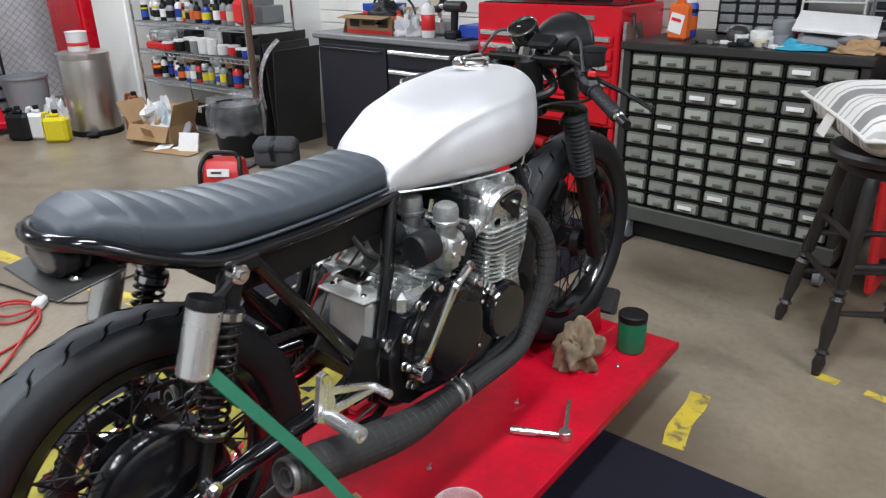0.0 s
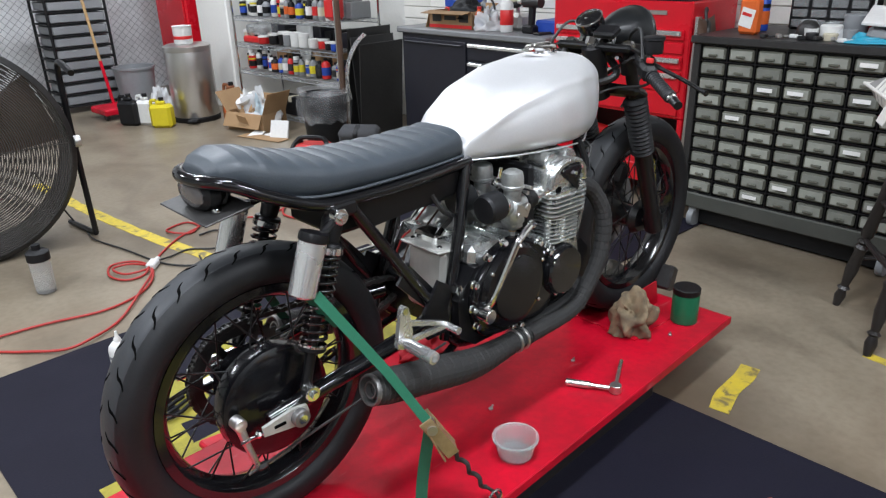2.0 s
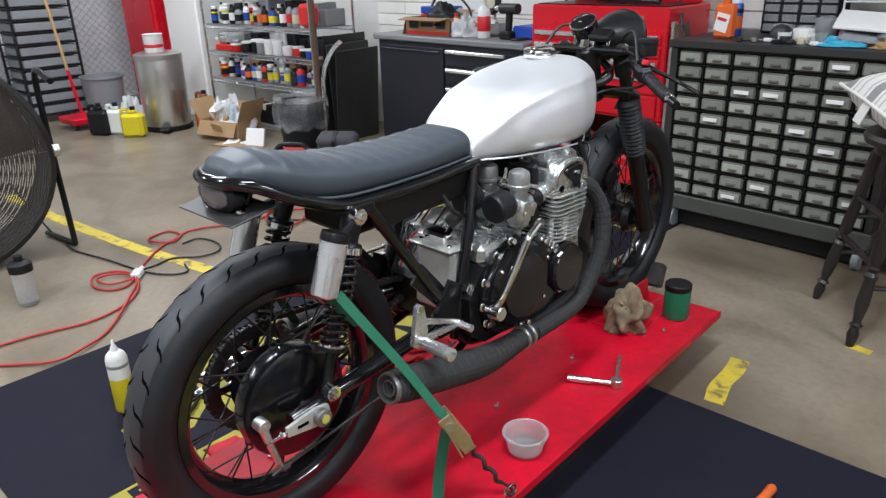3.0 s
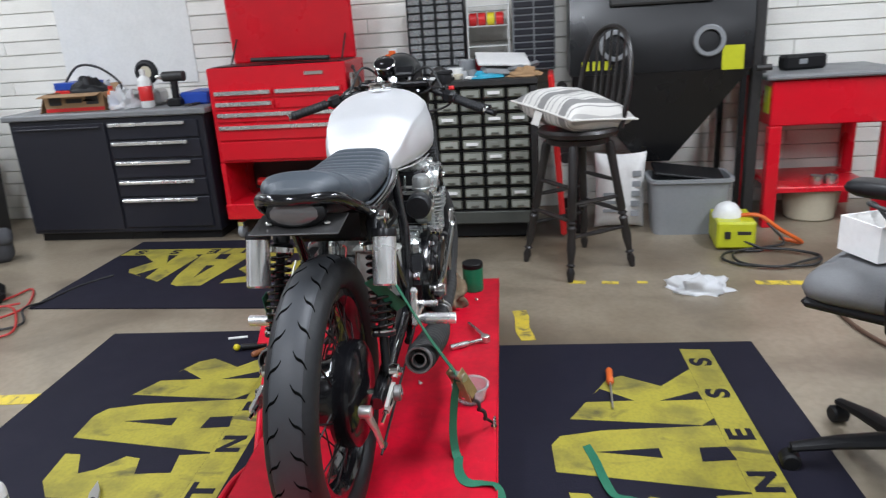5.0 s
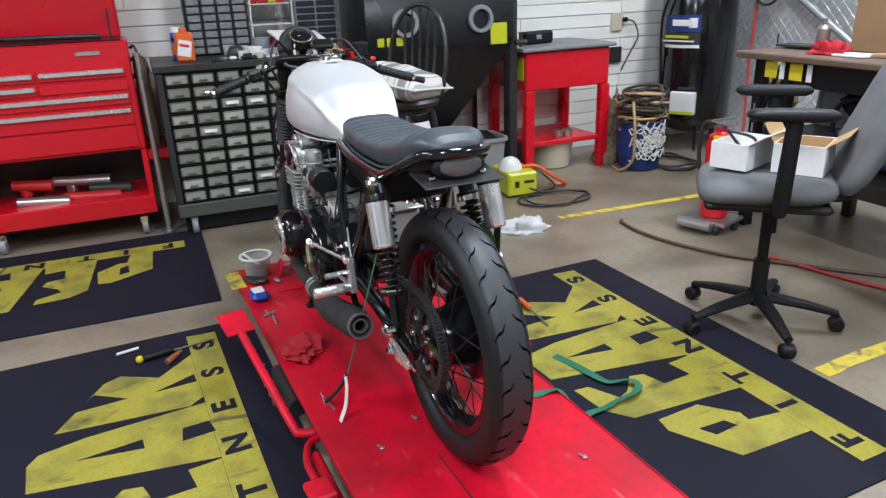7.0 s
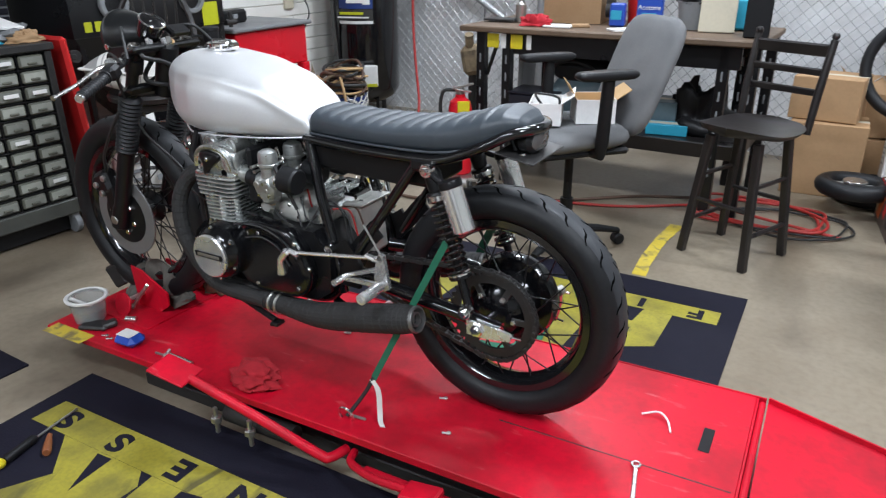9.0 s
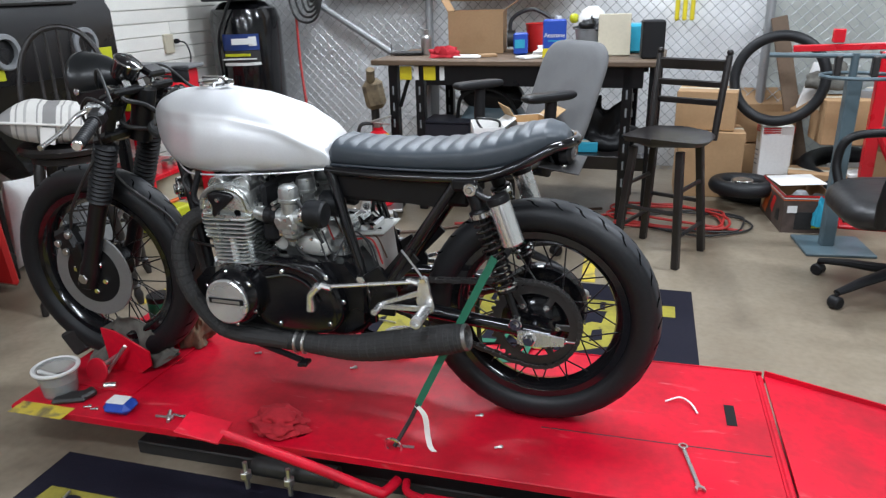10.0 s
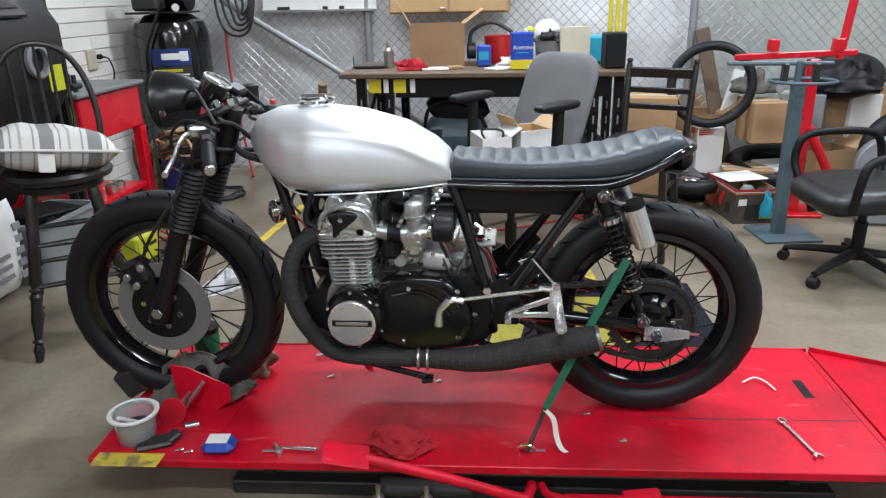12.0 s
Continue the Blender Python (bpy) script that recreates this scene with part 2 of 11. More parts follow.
PALE_ALLOY = surface("pale_sheet_alloy", (0.50, 0.50, 0.465), 0.42, 0.35, grain=60, vary=0.15, blotch=8, stain=0.25, bump=0.04)
POLISH = surface("bright_alloy", (0.87, 0.87, 0.865), 0.25, 0.82, grain=150, vary=0.08, blotch=8, stain=0.12, bump=0.02)
BRASSY = surface("zinc_yellow_steel", (0.46, 0.34, 0.19), 0.4, 0.6, grain=80, vary=0.3, blotch=20, stain=0.4, bump=0.1)
ALLOY = surface("cast_alloy", (0.74, 0.765, 0.755), 0.27, 0.92, grain=120, vary=0.3, blotch=16, stain=0.75, bump=0.12, dark=(0.16, 0.16, 0.15))
HEADLAMP = surface("satin_black_lamp", (0.010, 0.011, 0.012), 0.30, grain=60, vary=0.1, bump=0.02)
TIP_STEEL = surface("sooty_steel", (0.24, 0.235, 0.23), 0.4, 0.7, grain=90, vary=0.3, blotch=12, stain=0.4, bump=0.05)
# Flat black that stands for the shade in tread cuts, slots and holes.
RECESS_SHADE = surface("painted_recess_shade", (0.004, 0.004, 0.004), 0.95, bump=0.0, Specular_IOR_Level=0.0)
ROTOR = surface("steel_rotor", (0.25, 0.25, 0.25), 0.38, 0.45, grain=160, vary=0.15, blotch=6, stain=0.2, bump=0.03)
CHROME = surface("chrome", (0.80, 0.80, 0.80), 0.12, 1.0, vary=0.05, stain=0.1, bump=0.01)
BRUSHED = surface("brushed_steel", (0.66, 0.65, 0.63), 0.28, 0.95, grain=180, vary=0.12, blotch=4, stain=0.12, bump=0.03)
STAINLESS = surface("stainless_sheet", (0.62, 0.61, 0.59), 0.26, 0.95, grain=200, vary=0.06, blotch=0.6, stain=0.0, bump=0.0)
DUSTY = surface("dusty_guard_wire", (0.075, 0.066, 0.060), 0.75, grain=60, vary=0.4, blotch=5, stain=0.4)
STEEL = surface("tool_steel", (0.55, 0.54, 0.52), 0.32, 0.9, stain=0.3)
DARK_STEEL = surface("dark_steel", (0.045, 0.0435, 0.043), 0.5, 0.5, grain=60, vary=0.3, stain=0.3, bump=0.08)
STRAP_GREEN = surface("green_webbing", (0.012, 0.14, 0.075), 0.7, grain=300, vary=0.3, bump=0.3)
WHITE_PLASTIC = surface("white_plastic", (0.74, 0.74, 0.72), 0.45, blotch=6, stain=0.1, bump=0.02, spread=0.06)
WHITE_PAPER = surface("white_card", (0.78, 0.77, 0.75), 0.75, blotch=6, stain=0.08, bump=0.05)
CARDBOARD = surface("cardboard", (0.36, 0.22, 0.11), 0.8, grain=70, vary=0.15, blotch=6, stain=0.2, bump=0.06, spread=0.18)
GREY_PLASTIC = surface("grey_plastic", (0.24, 0.25, 0.26), 0.45, bump=0.03, spread=0.1)
def thin_film(name, share):
    """Thin clear plastic: mostly see-through with a milky sheen."""
    mat = bpy.data.materials.new(name)
    mat.use_nodes = True
    nt = mat.node_tree
    b = nt.nodes["Principled BSDF"]
    b.inputs["Base Color"].default_value = (0.85, 0.86, 0.88, 1)
    b.inputs["Roughness"].default_value = 0.22
    clear, mix = nt.nodes.new("ShaderNodeBsdfTransparent"), nt.nodes.new("ShaderNodeMixShader")
    wrinkle, span = nt.nodes.new("ShaderNodeTexNoise"), nt.nodes.new("ShaderNodeMapRange")
    wrinkle.inputs["Scale"].default_value = 3.0
    for i, v in enumerate((0.35, 0.7, share * 0.4, share * 1.8), 1):
        span.inputs[i].default_value = v
    nt.links.new(wrinkle.outputs[0], span.inputs[0])
    nt.links.new(span.outputs[0], mix.inputs[0])
    nt.links.new(clear.outputs[0], mix.inputs[1])
    nt.links.new(b.outputs[0], mix.inputs[2])
    nt.links.new(mix.outputs[0], nt.nodes["Material Output"].inputs[0])
    return mat


LINER = thin_film("bin_liner_film", 0.12)
CYAN_FILM = glassy("pale_blue_film", (0.62, 0.74, 0.80), 0.35, 0.35)
FILM = glassy("milky_film", (0.90, 0.91, 0.92), 0.32, 0.45)
CLEAR = glassy("clear_plastic", (0.80, 0.82, 0.82), 0.18, 0.75)
GLASS = glassy("lens_glass", (0.9, 0.9, 0.9), 0.03, 0.95)
WOOD_BLACK = surface("black_painted_wood", (0.013, 0.011, 0.011), 0.34, grain=60, blotch=6, stain=0.3, bump=0.06, dark=(0.04, 0.032, 0.026))
WOOD_TOP = surface("worn_desk_wood", (0.135, 0.088, 0.055), 0.55, grain=50, vary=0.3, blotch=4, stain=0.4, bump=0.06)
WOOD_LIGHT = surface("light_wood", (0.50, 0.32, 0.15), 0.5, grain=60, blotch=5, stain=0.2)
BENCH_GREY = surface("charcoal_enamel", (0.011, 0.0115, 0.019), 0.42, blotch=3, stain=0.2, bump=0.02)
BENCH_TOP = surface("grey_worktop", (0.20, 0.205, 0.21), 0.5, grain=70, vary=0.2, blotch=4, stain=0.3)
CAB_STEEL = surface("olive_grey_steel", (0.085, 0.088, 0.078), 0.5, 0.3, grain=60, blotch=5, stain=0.35, bump=0.06)
DRAWER_PALE = surface("drawer_window", (0.265, 0.272, 0.238), 0.45, grain=80, blotch=12, stain=0.3, bump=0.05, spread=0.4)
DRAWER_GREY = surface("drawer_rim", (0.115, 0.116, 0.092), 0.45, grain=80, blotch=12, stain=0.3, bump=0.05, spread=0.16)
FABRIC_GREY = surface("grey_chair_fabric", (0.15, 0.152, 0.155), 0.9, grain=330, vary=0.4, blotch=7, stain=0.2, bump=0.35)
CLOTH_WHITE = surface("white_cotton", (0.66, 0.64, 0.60), 0.9, grain=240, vary=0.15, bump=0.25)
PRINT_BROWN = surface("dark_printed_card", (0.060, 0.042, 0.036), 0.5, grain=30, vary=0.3, blotch=22, stain=0.6, bump=0.03, dark=(0.12, 0.085, 0.07))
BAG_GREY = surface("dark_grey_fabric", (0.060, 0.061, 0.066), 0.85, grain=220, vary=0.3, blotch=5, stain=0.3, bump=0.2)
RAG = surface("oily_rag", (0.25, 0.19, 0.115), 0.95, grain=40, vary=0.4, blotch=17, stain=0.85, bump=0.3, dark=(0.06, 0.048, 0.038))
RAG_GREY = surface("grey_rag", (0.13, 0.122, 0.105), 0.95, grain=60, vary=0.4, blotch=14, stain=0.6, bump=0.3)
RAG_RED = surface("red_shop_rag", (0.42, 0.012, 0.022), 0.95, grain=120, vary=0.3, blotch=10, stain=0.4, bump=0.25)
BLUE_PLASTIC = surface("blue_plastic", (0.015, 0.06, 0.36), 0.4, bump=0.03, spread=0.15)
NAVY_PLASTIC = surface("navy_plastic", (0.010, 0.035, 0.17), 0.45, blotch=9, stain=0.4, bump=0.03)
CYAN_PLASTIC = surface("light_blue_plastic", (0.03, 0.33, 0.48), 0.4, bump=0.03)
YELLOW_PLASTIC = surface("yellow_plastic", (0.68, 0.56, 0.02), 0.38, bump=0.03, spread=0.08)
YELLOW_BOX = surface("yellow_green_enamel", (0.50, 0.52, 0.02), 0.38, stain=0.2)
GREEN_PLASTIC = surface("green_plastic", (0.008, 0.12, 0.055), 0.34, bump=0.03)
ORANGE_PLASTIC = surface("orange_plastic", (0.65, 0.12, 0.02), 0.4, bump=0.03, spread=0.1)
BROWN_PLASTIC = surface("brown_plastic", (0.24, 0.08, 0.03), 0.4, bump=0.03)
CREAM = surface("cream_plastic", (0.55, 0.50, 0.38), 0.5, stain=0.15)
RED_CORD = surface("red_cord", (0.42, 0.03, 0.025), 0.5, bump=0.02)
BLACK_CORD = surface("black_cord", (0.02, 0.02, 0.02), 0.5, bump=0.02)
BLUE_GREY = surface("blue_grey_enamel", (0.085, 0.125, 0.145), 0.45, grain=60, blotch=6, stain=0.3)
CAR_BROWN = surface("brown_rubber_hose", (0.10, 0.055, 0.035), 0.6)
LAMP_RED = surface("smoked_lens", (0.10, 0.095, 0.095), 0.15, coat=0.5)
# Glow of the added ceiling tubes, which stay out of view.
GLOW = glowing("unseen_tube_glow", (1.0, 0.97, 0.92), 9.0)

# ---- the room ----
X0, X1, Y0, Y1 = -5.2, 3.45, -3.75, 7.15
solo("floor", Geo().span((X0, Y0 - 0.2, -0.15), (X1 + 0.2, Y1 + 0.2, 0), 0.001), CONCRETE, "worn sealed concrete workshop floor", "floor", kind="structure")
# Ceiling is out of view; its grey keeps fill light down.
solo("ceiling", Geo().span((X0, Y0 - 0.2, CEILING), (X1 + 0.2, Y1 + 0.2, CEILING + 0.1), 0.001), CEIL, "unseen workshop ceiling, kept grey to limit bounced light", "ceiling", kind="structure")
wall_front = solo("wall_front", Geo().span((X1, Y0 - 0.2, 0), (X1 + 0.2, Y1 + 0.2, CEILING), 0.001), JOINT, "white painted block wall with narrow courses", "wall", kind="structure")
# Added wall out of view; it closes the room and bounces little light.
solo("wall_back", Geo().span((X0 - 0.2, Y0 - 0.2, 0), (X0, Y1 + 0.2, CEILING), 0.001), FOIL_DULL, "unseen back wall, grey to limit bounced light", "wall", kind="structure")


def quilt(name, axis, at, lo, hi, material, label):
    """A wall of slack insulation sheets, wavy, with thickness."""
    n, k = int((hi - lo) / 0.07), 34
    verts, faces = [], []
    for i in range(n + 1):
        for j in range(k + 1):
            s, z = lo + (hi - lo) * i / n, CEILING * j / k
            w = 0.05 * noise.noise((s * 1.3, z * 1.3, 3.1)) + 0.02 * noise.noise((s * 5, z * 5, 1.7))
            verts.append((s, at - w, z) if axis == "y" else (at - w, s, z))
    back = len(verts)
    verts += [(s, at + math.copysign(0.15, at), z) if axis == "y" else (at + math.copysign(0.15, at), s, z) for s in (lo, hi) for z in (0, CEILING)]
    for i in range(n):
        for j in range(k):
            a = i * (k + 1) + j
            faces.append((a, a + 1, a + k + 2, a + k + 1))
    faces.append((back, back + 1, back + 3, back + 2))
    return solo(name, Geo().add(verts, faces), material, label, "wall", kind="structure", smooth=80)


quilt("wall_right", "y", Y0 - 0.06, -0.85, X1, FOIL, "silver foil insulation behind a chain-link fence")
quilt("wall_right_far", "y", Y0 - 0.06, X0, -0.85, FOIL_DULL, "grey-green sheeting behind a chain-link fence")
quilt("wall_left", "y", Y1 + 0.06, X0, X1, FOIL, "silver sheeting behind a chain-link fence")


def chain_fence(name, y, lo, hi, top, label, posts):
    """A chain-link fence along x: crossing wires, posts and a top rail."""
    ob = thing(name, label, "fence", at=((lo + hi) / 2, y, 0))
    wires = Geo()
    pitch = 0.078
    for layer, sgn in ((0.0, 1), (0.004, -1)):
        k = 0
        while k * pitch < (hi - lo) + top:
            s0 = lo - top + k * pitch if sgn > 0 else lo + k * pitch
            a, b = (s0, 0.0), (s0 + sgn * top, top)
            if sgn > 0 and a[0] < lo:
                a = (lo, lo - s0)
            if sgn > 0 and b[0] > hi:
                b = (hi, hi - s0)
            if sgn < 0 and b[0] < lo:
                b = (lo, s0 - lo)
            if sgn < 0 and a[0] > hi:
                a = (hi, s0 - hi)
            if b[1] - a[1] > 0.05:
                wires.rod((a[0], y + layer, a[1]), (b[0], y + layer, b[1]), 0.0023, 4)
            k += 1
    tagged(part("mesh_wire", wires, GALV, ob), kind="stuff")
    for x in posts:
        part("post", Geo().rod((x, y, 0), (x, y, top), 0.03, 14), GALV, ob)
    part("top_rail", Geo().rod((lo, y, top), (hi, y, top), 0.021, 12), GALV, ob)
    return ob


chain_fence("chain_link_fence", Y0 + 0.06, -4.0, 3.3, 2.3, "galvanised chain-link fence before silver insulation", (-3.6, -0.82, 1.6))
chain_fence("chain_link_fence", Y1 - 0.08, -2.0, 3.4, 2.3, "galvanised chain-link fence along the far wall", (-0.6, 3.3))


# Unseen fixtures added to light the room; one lamp runs dimmer.
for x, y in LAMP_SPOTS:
    ob = thing("ceiling_light", "added long white ceiling light, out of view", "light", "ceiling lights", at=(x, y, CEILING))
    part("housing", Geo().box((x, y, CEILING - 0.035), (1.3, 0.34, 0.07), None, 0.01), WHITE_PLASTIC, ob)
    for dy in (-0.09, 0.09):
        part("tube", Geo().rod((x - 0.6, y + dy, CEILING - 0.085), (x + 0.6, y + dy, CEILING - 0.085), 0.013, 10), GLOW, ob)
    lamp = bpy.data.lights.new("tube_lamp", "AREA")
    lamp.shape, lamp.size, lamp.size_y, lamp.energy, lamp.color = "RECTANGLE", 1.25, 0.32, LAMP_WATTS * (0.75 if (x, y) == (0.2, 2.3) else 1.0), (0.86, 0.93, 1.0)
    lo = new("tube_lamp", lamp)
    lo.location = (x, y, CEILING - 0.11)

# ---- the lift, the mats and the tape ----
TOP = 0.165
lift = thing("motorcycle_lift", "low red steel motorcycle lift table, scuffed paint", "lift", at=(0.5, 0, 0))
deck = part("deck", Geo().span((-0.63, -0.345, TOP - 0.006), (1.570, 0.345, TOP), 0.002), RED_LIFT, lift)
for s in (-1, 1):
    part("side_flange", Geo().span((-0.655, s * 0.347, TOP - 0.024), (1.570, s * 0.342, TOP + (0.004 if s < 0 else 0.0)), 0.002), RED_LIFT, lift)
part("front_flange", Geo().span((1.565, -0.34, TOP - 0.024), (1.573, 0.34, TOP), 0.002), RED_LIFT, lift)
part("rear_flange", Geo().span((-0.636, -0.34, TOP - 0.055), (-0.63, 0.34, TOP + 0.001), 0.001), RED_LIFT, lift)
for y, x0, x1 in ((0.1, -0.62, -0.02),):
    part("seam", Geo().span((x0, y - 0.002, TOP), (x1, y + 0.002, TOP + 0.0012), 0.0005), DARK_STEEL, lift)
# Raised black bar paints a shaded slot; the deck itself is uncut.
part("slot", Geo().box((-0.535, -0.075, TOP + 0.0012), (0.028, 0.105, 0.002), rot(0, 0, 0), 0.0008), BLACK_SATIN, lift, "black bar drawn as the dark of a slot")
ramp_geo = Geo()
ramp_geo.add([(-0.66, -0.338, TOP - 0.004), (-0.66, 0.338, TOP - 0.004), (-1.5, 0.28, 0.012), (-1.5, -0.28, 0.012),
              (-0.66, -0.338, TOP - 0.012), (-0.66, 0.338, TOP - 0.012), (-1.5, 0.28, 0.004), (-1.5, -0.28, 0.004)],
             [(0, 1, 2, 3), (7, 6, 5, 4), (0, 4, 5, 1), (1, 5, 6, 2), (2, 6, 7, 3), (3, 7, 4, 0)])
part("ramp", ramp_geo, RED_LIFT, lift, "sloping red approach ramp")
for s in (-1, 1):
    part("ramp_lip", Geo().add([(-0.66, s * 0.340, TOP - 0.03), (-0.66, s * 0.340, TOP + 0.012), (-1.5, s * 0.282, 0.026), (-1.5, s * 0.282, 0.0),
                                (-0.66, s * 0.334, TOP - 0.03), (-0.66, s * 0.334, TOP + 0.012), (-1.5, s * 0.276, 0.026), (-1.5, s * 0.276, 0.0)],
                               [(0, 1, 2, 3), (7, 6, 5, 4), (0, 4, 5, 1), (1, 5, 6, 2), (2, 6, 7, 3), (3, 7, 4, 0)]), RED_LIFT, lift)
part("hinge", Geo().rod((-0.646, -0.33, TOP - 0.012), (-0.646, 0.33, TOP - 0.012), 0.01, 10), RED_LIFT, lift)
for s in (-1, 1):
    part("base_rail", Geo().span((-0.5, s * 0.25 - 0.025, 0.0), (1.2, s * 0.25 + 0.025, 0.045), 0.004), DARK_STEEL, lift)
    part("scissor_arm", Geo().box((0.35, s * 0.2, 0.085), (1.35, 0.025, 0.045), rot(0, 2.2, 0), 0.004), RED_LIFT, lift)
    part("scissor_arm", Geo().box((0.35, s * 0.15, 0.085), (1.35, 0.025, 0.045), rot(0, -2.2, 0), 0.004), RED_LIFT, lift)
for x in (-0.4, 1.1):
    part("cross_member", Geo().rod((x, -0.24, 0.05), (x, 0.24, 0.05), 0.018, 10), DARK_STEEL, lift)
bar = part("lift_bar", Geo().tube(curve_points([(0.77, 0.445, 0.256), (0.55, 0.414, 0.174), (0.38, 0.385, 0.100), (0.352, 0.372, 0.092), (0.335, 0.32, 0.090)], 6), 0.014, 12), RED_LIFT, lift)
part("bar_plate", Geo().box((0.815, 0.452, 0.272), (0.12, 0.095, 0.007), rot(0, -14, 8), 0.002), RED_LIFT, lift)
part("pedal_bar", Geo().tube(curve_points([(0.31, 0.32, 0.09), (0.29, 0.365, 0.092), (0.2, 0.395, 0.10), (0.10, 0.398, 0.108)], 6), 0.011, 10), RED_LIFT, lift)
part("pedal", Geo().box((0.055, 0.40, 0.112), (0.1, 0.07, 0.022), rot(0, 8, 0), 0.006), RED_LIFT, lift)
part("pump_cylinder", Geo().rod((0.5, 0.34, 0.085), (0.75, 0.34, 0.085), 0.03, 14), DARK_STEEL, lift)
for x in (0.62, 0.75):
    part("adjuster_bolt", Geo().rod((x, 0.392, 0.13), (x, 0.392, 0.045), 0.007, 8).disc((x, 0.392, 0.09), (0, 0, 1), 0.016, 0.02, 6), STEEL, lift)
part("side_pipe", Geo().rod((-0.45, 0.36, 0.075), (0.25, 0.36, 0.075), 0.016, 12), RED_LIFT, lift)
part("front_label", Geo().box((1.455, 0.348, TOP + 0.001), (0.19, 0.06, 0.0015), None, 0.0005), TAPE_YELLOW, lift, "worn yellow warning label")
lift.location, lift.rotation_euler = (0.5, -0.0145, 0), (0, 0, math.radians(3.38))

PRINT = dict(
    arms=[(1.484, 0.311), (1.36, 0.437), (1.44, 0.564), (1.411, 0.621), (1.148, 0.773), (1.108, 0.359), (1.15, 0.311)],
    wedge=[(1.048, 0.813), (1.079, 0.679), (1.106, 0.311), (0.772, 0.311), (0.861, 0.837), (0.999, 0.843)],
    comb=[(0.766, 0.807), (0.761, 0.752), (0.658, 0.699), (0.678, 0.653), (0.75, 0.586), (0.738, 0.534), (0.656, 0.511), (0.662, 0.394), (0.754, 0.408), (0.763, 0.311), (0.518, 0.311), (0.543, 0.733), (0.62, 0.792)],
    bowl=[(0.5, 0.674), (0.508, 0.508), (0.454, 0.463), (0.41, 0.424), (0.37, 0.43), (0.356, 0.323), (0.352, 0.311), (0.242, 0.311), (0.249, 0.581), (0.442, 0.686)],
)
PRINT_GAPS = ([(1.345, 0.655), (1.263, 0.548), (1.255, 0.715)], [(1.26, 0.461), (1.323, 0.32), (1.266, 0.317)], [(0.961, 0.709), (0.981, 0.518), (0.93, 0.516)],
              [(0.983, 0.398), (0.988, 0.316), (0.92, 0.304), (0.911, 0.406)], [(0.406, 0.599), (0.402, 0.5), (0.365, 0.483), (0.357, 0.574)])


def gym_mat(m, label, u0=-0.01, u1=1.71, v0=0.03, v1=1.13):
    """A black rubber mat with a large yellow block print and dark lettering on its band."""
    ob = thing("floor_mat", label, "mat", "printed floor mats")
    part("rubber_sheet", Geo().slab([(u0, v0), (u1, v0), (u1, v1), (u0, v1)], 0, 0.007), MAT_BLACK, ob)
    for outline in PRINT.values():
        part("print_shape", Geo().slab(outline, 0.0068, 0.0077), MAT_YELLOW, ob, "yellow printed shape")
    part("print_band", Geo().slab([(0.075, 0.200), (1.64, 0.198), (1.65, 0.310), (0.075, 0.310)], 0.0068, 0.0077), MAT_YELLOW, ob, "yellow printed band")
    for gap in PRINT_GAPS:
        part("print_gap", Geo().slab(gap, 0.0076, 0.0083), MAT_BLACK, ob)
    for letter, u in zip("FITNESS", (0.16, 0.376, 0.573, 0.818, 1.053, 1.307, 1.54)):
        word = bpy.data.curves.new("lettering", "FONT")
        word.body, word.size, word.align_x, word.align_y, word.extrude, word.offset = letter, 0.105, "CENTER", "CENTER", 0.0004, 0.0042
        word.materials.append(MAT_BLACK)
        mark = new("lettering", word)
        mark.parent = ob
        mark.matrix_basis = pose(u, 0.253, 0.0081) @ Matrix.Diagonal((1.25, 1.0, 1.0, 1.0))
    ob.matrix_basis = m
    return ob


gym_mat(pose(-0.43, -1.41, 0, 0, 0, 2.7), "black rubber gym mat with yellow block print beside the lift", 0.0, 1.71, 0.02, 1.13)
gym_mat(pose(-0.314, 0.225, 0, 0, 0, 3.0), "black rubber gym mat with yellow print, edge under the lift", -0.09, 1.71, 0.05, 1.155)
gym_mat(pose(2.776, 0.477, 0, 0, 0, 90), "black rubber gym mat with yellow block print before the tool chest", -0.03, 1.66, 0.03, 1.14)


def tape(points, width, label="worn yellow floor marking tape"):
    g = Geo()
    line = curve_points([(x, y, 0.0012) for x, y in points], 16)
    d = (Vector(line[-1]) - Vector(line[0])).normalized()
    w = d.cross((0, 0, 1)) * width / 2
    rings = []
    for p in line:
        a, b = (1 - 0.30 * max(0.0, noise.noise((p.x * 9, p.y * 9, k)) + 0.1) for k in (1.5, 6.5))
        rings.append([p - w * a - Vector((0, 0, 0.001)), p + w * b - Vector((0, 0, 0.001)), p + w * b + Vector((0, 0, 0.001)), p - w * a + Vector((0, 0, 0.001))])
    g.rings(rings)
    return solo("floor_tape", g, TAPE_YELLOW, label, "floor marking", "floor tape")


tape([(0.42, 3.9), (0.48, 3.2), (0.57, 2.5), (0.67, 2.0), (0.73, 1.7), (0.765, 1.42)], 0.075)
tape([(-0.36, 1.62), (0.1, 1.6), (-0.6, 1.66)][::2], 0.05)
tape([(1.60, -0.385), (1.51, -0.40), (1.40, -0.405), (1.29, -0.43)], 0.07, "torn piece of yellow floor tape")
tape([(1.96, -0.62), (1.95, -0.7)], 0.04, "torn piece of yellow floor tape")
tape([(1.95, -0.78), (1.94, -0.86)], 0.035, "torn piece of yellow floor tape")
tape([(1.95, -0.95), (1.945, -1.0)], 0.03, "torn piece of yellow floor tape")
tape([(1.93, -1.5), (1.91, -2.05), (1.89, -2.65)], 0.055)
